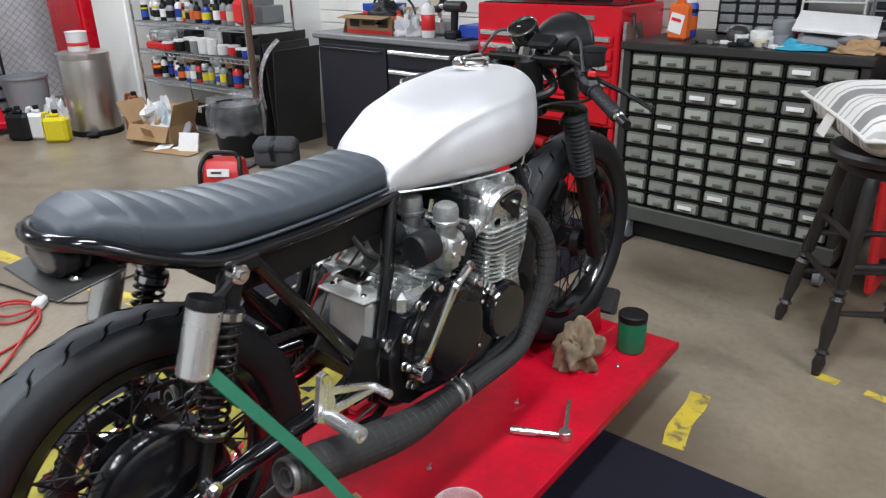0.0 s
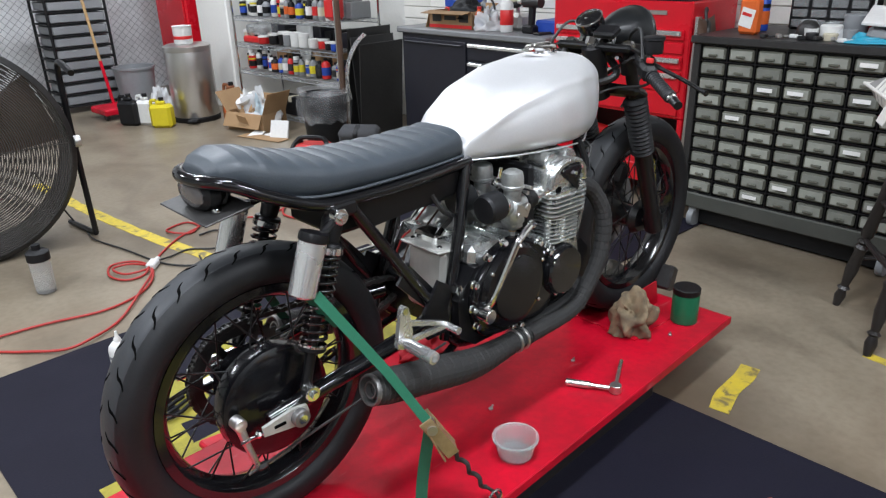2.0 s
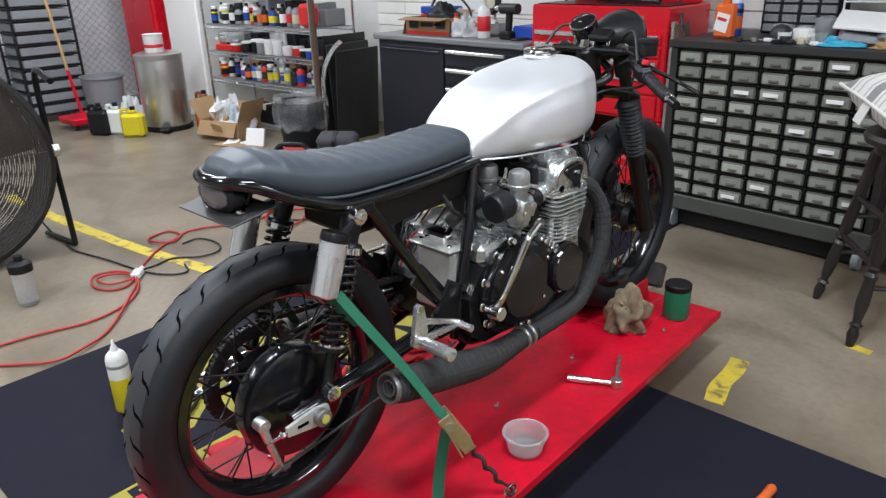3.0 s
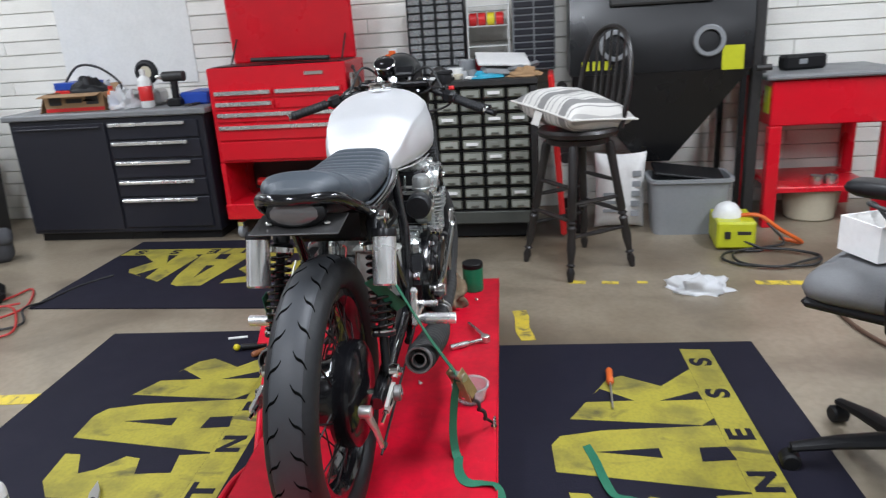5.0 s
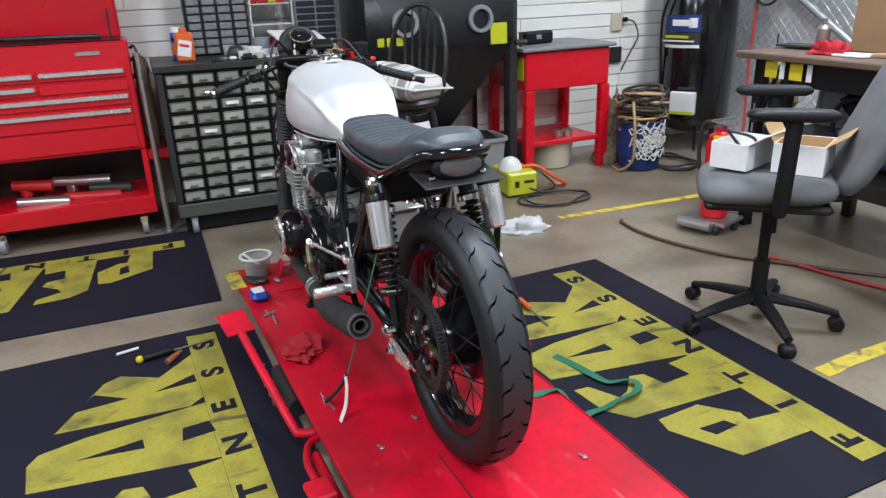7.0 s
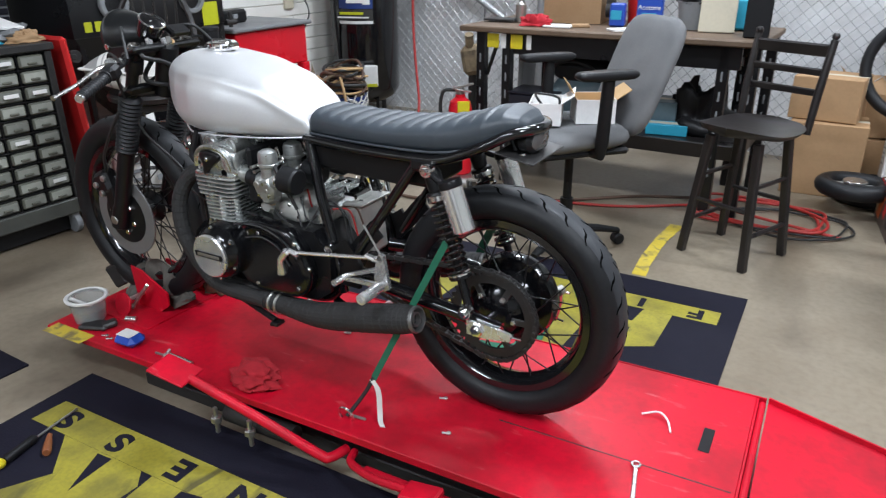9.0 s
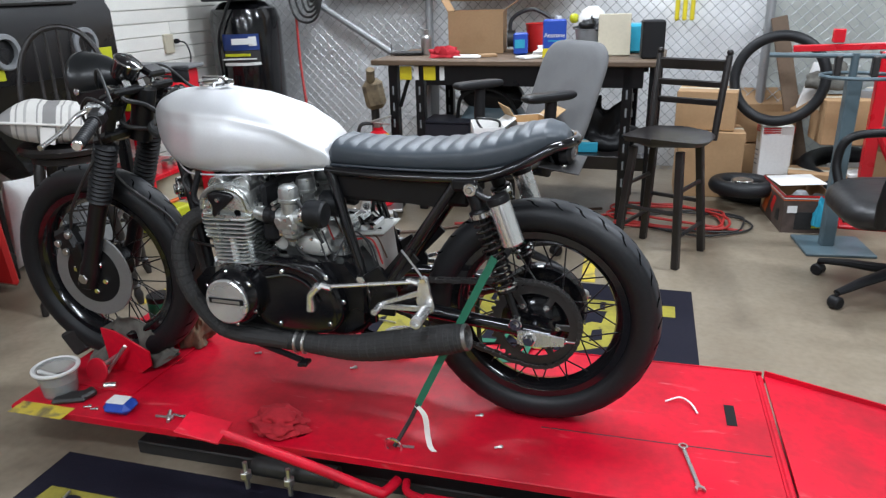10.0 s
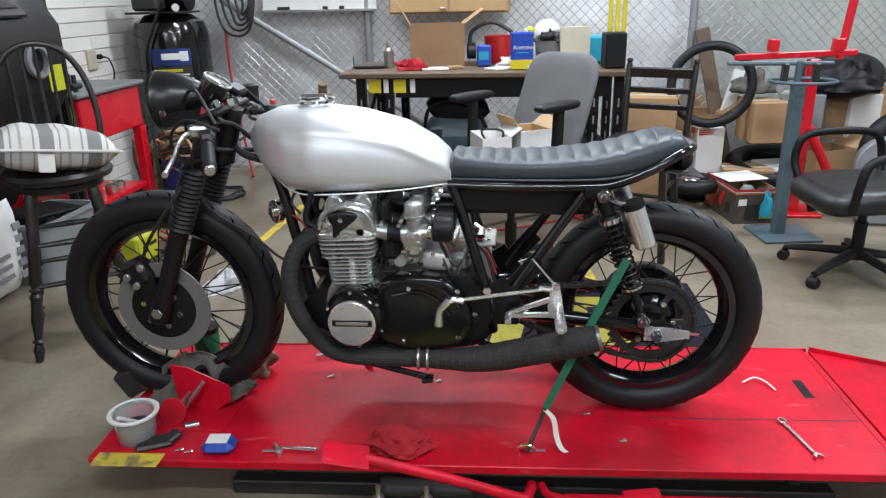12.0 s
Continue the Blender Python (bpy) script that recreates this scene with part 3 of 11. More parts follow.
tape([(0.032, -1.40), (0.06, -1.74), (0.05, -2.10)], 0.065)

# ---- the motorcycle ----
AXLE = 0.487
WB = 1.415
AXLE_F = 0.502
bike = thing("motorcycle", "stripped cafe-racer motorcycle with bare metal tank and black seat", "motorcycle", at=(0.7, 0, TOP))


def section(hw, z0, z1, mid=0.45, up=2.3, low=3.2, n=28):
    """A closed rounded section in y and z, widest at mid of its height."""
    zm = z0 + (z1 - z0) * mid
    ring = []
    for j in range(n):
        t = 2 * math.pi * j / n
        c, s = math.cos(t), math.sin(t)
        e = up if s > 0 else low
        ring.append((hw * math.copysign(abs(c) ** (2 / e), c), zm + ((z1 - zm) if s > 0 else (zm - z0)) * math.copysign(abs(s) ** (2 / e), s)))
    return ring


# tank
T_TOP = [(0.552, 0.935), (0.565, 0.96), (0.60, 0.992), (0.68, 1.037), (0.80, 1.070), (0.93, 1.086), (1.03, 1.080), (1.08, 1.060), (1.105, 1.028), (1.114, 0.995)]
T_LOW = [(0.552, 0.877), (0.70, 0.869), (0.90, 0.862), (0.97, 0.866), (1.02, 0.885), (1.06, 0.918), (1.09, 0.952), (1.114, 0.985)]
T_WIDE = [(0.552, 0.086), (0.60, 0.115), (0.70, 0.149), (0.82, 0.172), (0.91, 0.173), (0.99, 0.150), (1.04, 0.120), (1.075, 0.088), (1.10, 0.053), (1.114, 0.02)]
T_CREASE = [(0.552, 0.925), (0.60, 0.955), (0.69, 1.003), (0.83, 1.036), (1.03, 1.04), (1.114, 1.0)]
g = Geo()
xs = [0.552 + 0.562 * (0.5 - 0.5 * math.cos(math.pi * i / 44)) for i in range(45)]


def tank_ring(x):
    """One section of the tank: a dome over knee panels that step in below a crease."""
    fade = min(1.0, (x - 0.552) / 0.10, (1.114 - x) / 0.16)
    ring = []
    for y, z in section(ramp(T_WIDE, x), ramp(T_LOW, x), ramp(T_TOP, x), 0.42, 2.6, 3.4, 64):
        t = min(1.0, max(0.0, (ramp(T_CREASE, x) - z) / 0.022))
        dip = 0.0085 * fade * t * t * (3 - 2 * t) * max(0.0, 1 - max(0.0, (ramp(T_CREASE, x) - 0.03 - z) / 0.14))
        ring.append((x, y - math.copysign(dip, y), z))
    return ring


g.rings([tank_ring(x) for x in xs])
tank = part("fuel_tank", g, TANK, bike, "bare brushed metal fuel tank", 60)
part("tank_seam", Geo().tube(curve_points([(0.56, 0.082, 0.885), (0.70, 0.127, 0.877), (0.90, 0.147, 0.870), (0.98, 0.121, 0.876), (1.05, 0.066, 0.914)], 8), 0.0025, 6)
     .tube(curve_points([(0.56, -0.082, 0.885), (0.70, -0.127, 0.877), (0.90, -0.147, 0.870), (0.98, -0.121, 0.876), (1.05, -0.066, 0.914)], 8), 0.0025, 6), TANK, tank)
cap = part("filler_cap", Geo().lathe([(0.040, 0), (0.042, 0.006), (0.038, 0.008), (0.037, 0.012), (0.042, 0.014), (0.043, 0.020), (0.039, 0.024), (0.015, 0.026), (0.0, 0.026)], (0.93, 0, 1.083), (0.02, 0, 1), 24), CHROME, tank, "chrome filler cap")
part("cap_latch", Geo().box((0.883, 0, 1.098), (0.022, 0.03, 0.016), None, 0.005).box((0.93, 0, 1.110), (0.07, 0.016, 0.007), None, 0.003), CHROME, cap)

# seat
S_TOP = [(-0.071, 0.968), (-0.064, 0.992), (-0.047, 1.006), (-0.012, 1.016), (0.032, 1.008), (0.10, 0.985), (0.18, 0.966), (0.28, 0.955), (0.40, 0.952), (0.50, 0.958), (0.545, 0.962), (0.556, 0.945)]
S_LOW = [(-0.071, 0.958), (-0.03, 0.947), (0.02, 0.918), (0.08, 0.896), (0.14, 0.888), (0.3, 0.884), (0.556, 0.884)]
S_WIDE = [(-0.071, 0.024), (-0.064, 0.048), (-0.048, 0.068), (-0.02, 0.086), (0.03, 0.101), (0.15, 0.110), (0.35, 0.107), (0.48, 0.094), (0.545, 0.084), (0.556, 0.078)]
g = Geo()
rings = []
for i in range(261):
    x = -0.071 + 0.627 * i / 260
    rib = 0.0043 * abs(math.sin(math.pi * (x - 0.02) / 0.0415)) ** 0.9 if 0.02 < x < 0.54 else 0.003
    ring = section(ramp(S_WIDE, x), ramp(S_LOW, x), ramp(S_TOP, x), 0.5, 2.5 + 0.9 * min(1.0, max(0.0, (x - 0.02) / 0.2)), 2.8, 40)
    z_top = ramp(S_TOP, x)
    hw = ramp(S_WIDE, x)
    rings.append([(x, y, z + (rib - 0.003) * min(1.0, max(0.0, (0.90 * hw - abs(y)) / (0.16 * hw))) * (1 if z > z_top - 0.03 else 0)) for y, z in ring])
g.rings(rings)
seat = part("seat", g, LEATHER, bike, "black ribbed vinyl brat seat", 50)
part("seat_piping", Geo().tube(curve_points([(0.55, 0.083, 0.898), (0.35, 0.110, 0.901), (0.15, 0.113, 0.906), (0.04, 0.104, 0.93), (-0.028, 0.085, 0.965)], 8), 0.0035, 6)
     .tube(curve_points([(0.55, -0.083, 0.898), (0.35, -0.110, 0.901), (0.15, -0.113, 0.906), (0.04, -0.104, 0.93), (-0.028, -0.085, 0.965)], 8), 0.0035, 6), LEATHER, seat)
part("seat_base", Geo().span((0.17, -0.085, 0.80), (0.53, 0.085, 0.885), 0.012), BLACK_PLASTIC, bike, "black electronics tray under the seat")

# frame
rail = [(0.56, 0.092, 0.885), (0.40, 0.107, 0.882), (0.20, 0.110, 0.884), (0.12, 0.110, 0.893), (0.03, 0.103, 0.929), (-0.033, 0.084, 0.962), (-0.067, 0.055, 0.970), (-0.081, 0.020, 0.971)]
part("seat_loop", Geo().tube(curve_points(rail + [(x, -y, z) for x, y, z in rail[::-1]], 8), 0.013, 12), BLACK_GLOSS, bike, "glossy black rear frame loop")
for s in (-1, 1):
    part("seat_tube", Geo().tube([(0.548, s * 0.092, 0.885), (0.50, s * 0.118, 0.74), (0.445, s * 0.130, 0.56), (0.44, s * 0.12, 0.47)], 0.015, 12), BLACK_GLOSS, bike)
    part("rear_stay", Geo().tube([(0.19, s * 0.108, 0.885), (0.40, s * 0.125, 0.575)], 0.014, 12), BLACK_GLOSS, bike)
    part("pivot_plate", Geo().slab([(0.37, 0.50), (0.46, 0.50), (0.47, 0.60), (0.41, 0.64), (0.36, 0.57)], -0.005, 0.005, Matrix(((1, 0, 0, 0), (0, 0, -1, s * 0.135), (0, 1, 0, 0), (0, 0, 0, 1)))), BLACK_SATIN, bike)
    part("stay_gusset", Geo().slab([(0.30, 0.66), (0.40, 0.555), (0.42, 0.60), (0.335, 0.70)], -0.004, 0.004, Matrix(((1, 0, 0, 0), (0, 0, -1, s * 0.12), (0, 1, 0, 0), (0, 0, 0, 1)))), BLACK_SATIN, bike)
    part("down_tube", Geo().tube(curve_points([(1.07, s * 0.03, 0.97), (1.02, s * 0.07, 0.86), (0.965, s * 0.10, 0.64), (0.93, s * 0.115, 0.49), (0.86, s * 0.12, 0.435), (0.65, s * 0.125, 0.43), (0.50, s * 0.125, 0.44), (0.445, s * 0.12, 0.48)], 6), 0.015, 12), BLACK_SATIN, bike)
    part("shock_mount", Geo().box((0.175, s * 0.112, 0.872), (0.07, 0.03, 0.035), None, 0.008), BLACK_SATIN, bike)
part("backbone", Geo().tube([(1.10, 0, 1.0), (0.98, 0, 0.93), (0.58, 0, 0.88)], 0.028, 12), BLACK_SATIN, bike)
part("head_tube", Geo().rod((1.165, 0, 1.08), (1.21, 0, 0.93), 0.033, 18), BLACK_SATIN, bike)
for s in (-1, 1):
    part("tray_side", Geo().slab([(0.20, 0.885), (0.545, 0.885), (0.535, 0.82), (0.47, 0.815), (0.24, 0.80)], -0.003, 0.003, Matrix(((1, 0, 0, 0), (0, 0, -1, s * 0.089), (0, 1, 0, 0), (0, 0, 0, 1)))), BLACK_SATIN, bike)

# tail
tail = part("tail_light", Geo().lathe([(0.0, -0.012), (0.035, -0.010), (0.045, 0.0), (0.045, 0.02), (0.03, 0.04)], (-0.068, 0, 0.941), (1, 0, -0.1), 20).moved(Matrix.Translation((-0.068, 0, 0.941)) @ Matrix.Diagonal((1, 1.4, 0.75, 1)) @ Matrix.Translation((0.068, 0, -0.941))), BLACK_PLASTIC, bike, "black tail light with smoked lens")
part("lens", Geo().ball((-0.077, 0, 0.941), 0.035, 14, (0.25, 1.5, 0.75)), LAMP_RED, tail)
plate = part("number_plate_bracket", Geo().box((-0.052, 0, 0.912), (0.10, 0.190, 0.004), rot(0, -9, 0), 0.0015), DARK_STEEL, bike, "dark steel plate bracket")
for s in (-1, 1):
    part("bolt", Geo().disc((-0.059, s * 0.062, 0.917), (0.15, 0, 1), 0.009, 0.008, 10), CHROME, plate)
for s in (-1, 1):
    part("tail_strut", Geo().rod((-0.015, s * 0.03, 0.950), (-0.03, s * 0.03, 0.914), 0.008, 8), BLACK_SATIN, bike)


def spoke_mesh(hub_r, hub_y, rim_r, swing):
    return Geo().rod((hub_r, hub_y, 0), (rim_r * math.cos(swing), 0.012 * math.copysign(1, hub_y), rim_r * math.sin(swing)), 0.0022, 5).mesh("spoke", BLACK_SATIN, 80)


def wheel(name, x, hz, rim_r, tyre_r, tyre_w, label):
    """A spoked wheel about a y axis: rim, tyre with dark strips for tread grooves, spokes."""
    c = (x, 0, hz)
    w = 0.036
    prof = [(rim_r - 0.006, -w), (rim_r + 0.012, -w), (rim_r + 0.014, -w + 0.006), (rim_r - 0.004, -w + 0.012), (rim_r - 0.016, -0.015), (rim_r - 0.022, 0), (rim_r - 0.016, 0.015),
            (rim_r - 0.004, w - 0.012), (rim_r + 0.014, w - 0.006), (rim_r + 0.012, w), (rim_r - 0.006, w), (rim_r - 0.018, 0.024), (rim_r - 0.027, 0.0), (rim_r - 0.018, -0.024)]
    ob = part(name, Geo().rings([[Vector(c) + Vector((r * math.cos(t), y, r * math.sin(t))) for r, y in prof] for t in (2 * math.pi * k / 72 for k in range(72))], False, True), BLACK_GLOSS, bike, label)
    rings = []
    n, m = 192, 40
    lo = rim_r + 0.006
    for k in range(n):
        t = 2 * math.pi * k / n
        ring = []
        for j in range(m):
            a = 2 * math.pi * j / m
            e = 2.3
            y = tyre_w * math.copysign(abs(math.sin(a)) ** (2 / e), math.sin(a))
            u = math.copysign(abs(math.cos(a)) ** (2 / e), math.cos(a))
            r = lo + (tyre_r - lo) * (0.5 + 0.5 * u)
            ring.append(Vector(c) + Vector((r * math.cos(t), y, r * math.sin(t))))
        rings.append(ring)
    tyre = part("tyre", Geo().rings(rings, False, True), RUBBER, ob, "black road tyre, tread cuts drawn as dark strips", 60)
    groove = Geo()

    def skin(t, y, up=0.0):
        a = math.asin(min(1.0, (abs(y) / tyre_w) ** 1.15))
        r = lo + (tyre_r - lo) * (0.5 + 0.5 * abs(math.cos(a)) ** (2 / 2.3)) + up
        return Vector((x + r * math.cos(t), y, hz + r * math.sin(t)))

    for k in range(32):
        for s in (-1, 1):
            t0 = 2 * math.pi * (k + 0.3 * (s > 0) + 0.1) / 32
            rings = []
            for q in range(10):
                u = q / 9
                y = s * tyre_w * (0.20 + 0.50 * u)
                t = t0 + 0.105 * u + 0.012 * math.sin(2 * math.pi * u)
                p = skin(t, y)
                along = (skin(t + 0.01, y) - p).normalized()
                over = (skin(t, y + 0.002) - skin(t, y - 0.002)).normalized()
                n_out = over.cross(along)
                n_out = n_out if n_out.dot(p - Vector((x, 0, hz))) > 0 else -n_out
                w = 0.0008 + 0.0026 * math.sin(math.pi * (0.12 + 0.82 * u))
                rings.append([p - along * w - n_out * 0.002, p + along * w - n_out * 0.002, p + along * w + n_out * 0.0016, p - along * w + n_out * 0.0016])
            groove.rings(rings)
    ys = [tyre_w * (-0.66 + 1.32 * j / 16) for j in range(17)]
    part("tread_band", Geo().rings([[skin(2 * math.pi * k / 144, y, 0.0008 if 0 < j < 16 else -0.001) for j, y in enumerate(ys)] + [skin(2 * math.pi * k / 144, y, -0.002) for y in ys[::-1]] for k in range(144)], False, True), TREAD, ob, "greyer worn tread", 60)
    # Strips lie on an uncut tyre; their black paints the grooves' shade.
    tagged(part("tread_groove", groove, RECESS_SHADE, ob), kind="stuff")
    return ob


def spokes(ob, x, hz, rim_r, hub_r, hub_y, y=0.0):
    for s in (-1, 1):
        for sw in (-0.55, 0.55):
            me = spoke_mesh(hub_r, s * hub_y, rim_r - 0.018, sw)
            for k in range(9):
                sp = part("spoke", me, None, ob)
                sp.matrix_basis = Matrix.Translation((x, y, hz)) @ Matrix.Rotation(2 * math.pi * (k + 0.5 * (s > 0) + 0.12 * (sw > 0)) / 9, 4, "Y")


RIM_R, TYRE_R = 0.232, 0.322
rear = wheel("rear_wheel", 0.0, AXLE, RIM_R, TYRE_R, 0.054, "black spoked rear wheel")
for ob in [rear] + list(rear.children):
    ob.data.transform(Matrix.Translation((0, -0.006, 0)))
spokes(rear, 0.0, AXLE, RIM_R, 0.085, 0.045, -0.006)
part("brake_drum", Geo().lathe([(0.03, -0.098), (0.05, -0.092), (0.105, -0.088), (0.122, -0.078), (0.126, -0.055), (0.120, -0.032), (0.09, -0.028), (0.075, 0.02), (0.08, 0.05), (0.06, 0.065), (0.03, 0.075)], (0, 0, AXLE), (0, 1, 0), 36), BLACK_CAST, rear, "black drum brake hub")
teeth = Geo()
rad = [(0.123 if k % 4 in (0, 1) else 0.114) for k in range(144)]
outline = [(rad[k] * math.cos(2 * math.pi * k / 144), rad[k] * math.sin(2 * math.pi * k / 144)) for k in range(144)]
inner = [(0.092 * math.cos(2 * math.pi * k / 144), 0.092 * math.sin(2 * math.pi * k / 144)) for k in range(144)]
teeth.rings([[(a, y, AXLE - b) for a, b in line] for line, y in ((outline, 0.072), (outline, 0.079), (inner, 0.079), (inner, 0.072))], False, True)
part("sprocket", teeth, DARK_STEEL, rear)
for k in range(6):
    t = 2 * math.pi * k / 6
    part("sprocket_arm", Geo().box((0.075 * math.cos(t), 0.0755, AXLE + 0.075 * math.sin(t)), (0.04, 0.007, 0.018), Matrix.Rotation(-t, 3, "Y"), 0.002), DARK_STEEL, rear)
    part("sprocket_bolt", Geo().disc((0.062 * math.cos(t), 0.083, AXLE + 0.062 * math.sin(t)), (0, 1, 0), 0.008, 0.01, 6), STEEL, rear)
part("axle", Geo().rod((0, -0.175, AXLE), (0, 0.175, AXLE), 0.010, 12).disc((0, 0.16, AXLE), (0, 1, 0), 0.018, 0.016, 6).disc((0, -0.16, AXLE), (0, 1, 0), 0.018, 0.016, 6), CHROME, rear)
chain = Geo()
links = curve_points([(0.0, 0.076, AXLE + 0.121), (0.2, 0.076, 0.595), (0.42, 0.076, 0.575), (0.47, 0.076, 0.54), (0.42, 0.076, 0.505), (0.2, 0.076, 0.42), (0.0, 0.076, AXLE - 0.121), (-0.085, 0.076, AXLE - 0.085), (-0.121, 0.076, AXLE), (-0.085, 0.076, AXLE + 0.085)], 10, True)
for i in range(len(links)):
    a, b = links[i], links[(i + 1) % len(links)]
    d = b - a
    chain.box((a + b) / 2 + Vector((0, 0.006 if i % 2 else 0.009, 0)), (d.length * 0.95, 0.003, 0.012), Matrix.Rotation(-math.atan2(d.z, d.x), 3, "Y"), 0.001)
    chain.box((a + b) / 2 - Vector((0, 0.006 if i % 2 else 0.009, 0)), (d.length * 0.95, 0.003, 0.012), Matrix.Rotation(-math.atan2(d.z, d.x), 3, "Y"), 0.001)
    chain.rod(a - Vector((0, 0.01, 0)), a + Vector((0, 0.01, 0)), 0.0045, 6)
tagged(part("drive_chain", chain, DARK_STEEL, bike, "oily steel drive chain"), kind="stuff")
# brake arm and stay on the right side
arm = part("axle_adjuster", Geo().slab([(0.022, -0.016), (0.026, 0.0), (0.022, 0.016), (-0.01, 0.021), (-0.078, 0.010), (-0.078, -0.010), (-0.01, -0.021)], -0.004, 0.004, Matrix(((1, 0, 0, 0.0), (0, 0, 1, -0.152), (0, 1, 0, AXLE), (0, 0, 0, 1)))), PALE_ALLOY, bike, "pale steel axle adjuster")
# Dark bar on the plate, coloured as a slot's shade.
part("slot", Geo().box((-0.042, -0.1565, AXLE), (0.026, 0.002, 0.007), None, 0.0005), RECESS_SHADE, arm)
part("axle_nut", Geo().disc((0, -0.164, AXLE), (0, 1, 0), 0.019, 0.016, 20), TIP_STEEL, arm)
part("adjuster_stud", Geo().rod((-0.07, -0.152, AXLE), (-0.125, -0.15, AXLE - 0.004), 0.004, 8).disc((-0.088, -0.152, AXLE), (1, 0, 0), 0.008, 0.008, 6), CHROME, arm)
part("brake_lever", Geo().tube([(-0.108, -0.112, AXLE + 0.015), (-0.104, -0.13, AXLE - 0.03), (-0.092, -0.138, AXLE - 0.082)], [0.010, 0.0075, 0.0065], 10).disc((-0.108, -0.112, AXLE + 0.015), (0, 1, 0), 0.014, 0.028, 12), BRUSHED, bike, "alloy brake arm")
part("brake_rod", Geo().rod((-0.115, -0.140, AXLE - 0.088), (0.42, -0.145, 0.475), 0.003, 8).disc((-0.085, -0.140, AXLE - 0.084), (1, 0, 0), 0.008, 0.02, 6), DARK_STEEL, bike)
part("axle_adjuster", Geo().slab([(0.03, -0.018), (0.03, 0.018), (-0.02, 0.02), (-0.088, 0.010), (-0.088, -0.010), (-0.02, -0.02)], -0.004, 0.004, Matrix(((1, 0, 0, 0.0), (0, 0, 1, 0.155), (0, 1, 0, AXLE), (0, 0, 0, 1)))), POLISH, bike, "bright alloy axle adjuster")
part("adjuster_stud", Geo().rod((-0.06, 0.15, AXLE), (-0.115, 0.15, AXLE), 0.004, 8).disc((-0.09, 0.15, AXLE), (1, 0, 0), 0.008, 0.006, 6), CHROME, bike)

# swingarm and shocks
for s in (-1, 1):
    part("swingarm_leg", Geo().tube([(0.43, s * 0.10, 0.535), (0.34, s * 0.125, 0.53), (0.0, s * 0.125, AXLE + 0.005), (-0.05, s * 0.125, AXLE)], [0.022, 0.020, 0.018, 0.016], 12), BLACK_GLOSS, bike)
    a, b = Vector((0.156, s * 0.112, 0.865)), Vector((0.035, s * 0.135, 0.525))
    d = (b - a).normalized()
    shock = part("shock_absorber", Geo().rod(a + d * 0.07, b, 0.011, 14).lathe([(0.017, 0), (0.022, 0.012), (0.020, 0.055), (0.028, 0.058), (0.030, 0.064)], a + d * 0.0, d, 18).disc(a + d * 0.275, d, 0.029, 0.010, 20), BLACK_SATIN, bike, "black rear shock with coil spring")
    part("collar", Geo().disc(a + d * 0.072, d, 0.031, 0.016, 22), CHROME, shock)
    part("lower_collar", Geo().disc(a + d * 0.268, d, 0.030, 0.008, 22), CHROME, shock)
    coil = []
    u = d.cross((0, 1, 0)).normalized()
    w = d.cross(u)
    for i in range(11 * 14 + 1):
        t = 2 * math.pi * i / 14
        coil.append(a + d * (0.082 + 0.182 * i / (11 * 14)) + 0.025 * (math.cos(t) * u + math.sin(t) * w))
    part("spring", Geo().tube(coil, 0.0042, 7), BLACK_GLOSS, shock, "black coil spring", 80)
    part("top_bolt", Geo().disc(a + Vector((0, s * 0.018, 0)), (0, 1, 0), 0.017, 0.022, 18).disc(a + Vector((0, s * 0.032, 0)), (0, 1, 0), 0.009, 0.01, 6), CHROME, shock)
    part("bottom_bolt", Geo().disc(b + Vector((0, s * 0.018, 0)), (0, 1, 0), 0.017, 0.024, 18).disc(b + Vector((0, s * 0.033, 0)), (0, 1, 0), 0.009, 0.01, 6), CHROME, shock)
    rd = Vector((-0.36, 0, -1)).normalized()
    top = Vector((0.082, s * 0.148, 0.845))
    part("reservoir_bracket", Geo().tube([a + Vector((0, s * 0.012, -0.005)), a + Vector((-0.04, s * 0.025, -0.02)), top + rd * 0.005], 0.009, 8), BLACK_SATIN, shock)
    can = part("reservoir", Geo().lathe([(0.024, 0.0), (0.0275, 0.004), (0.0275, 0.112), (0.024, 0.116), (0.012, 0.117)], top, rd, 26), POLISH, shock, "polished reservoir cylinder")
    part("reservoir_cap", Geo().lathe([(0.028, -0.012), (0.0295, -0.006), (0.0295, 0.004), (0.0278, 0.006)], top, rd, 26), BLACK_SATIN, can)

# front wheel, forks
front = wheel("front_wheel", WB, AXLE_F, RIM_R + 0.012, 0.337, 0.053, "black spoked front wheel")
spokes(front, WB, AXLE_F, RIM_R + 0.012, 0.055, 0.035)
part("hub", Geo().lathe([(0.02, -0.065), (0.045, -0.06), (0.058, -0.04), (0.035, -0.02), (0.035, 0.02), (0.058, 0.035), (0.075, 0.05), (0.075, 0.062), (0.02, 0.065)], (WB, 0, AXLE_F), (0, 1, 0), 28), BLACK_SATIN, front)
disc = part("brake_disc", Geo().disc((WB, 0.076, AXLE_F), (0, 1, 0), 0.142, 0.006, 56, 0.001, 0.095), ROTOR, front, "worn steel brake disc")
part("disc_carrier", Geo().lathe([(0.03, 0.062), (0.098, 0.070), (0.098, 0.080), (0.06, 0.086), (0.025, 0.088)], (WB, 0, AXLE_F), (0, 1, 0), 36), BLACK_SATIN, disc)
for k in range(6):
    t = 2 * math.pi * (k + 0.3) / 6
    part("carrier_bolt", Geo().disc((WB + 0.055 * math.cos(t), 0.090, AXLE_F + 0.055 * math.sin(t)), (0, 1, 0), 0.010, 0.010, 6), CHROME, disc)
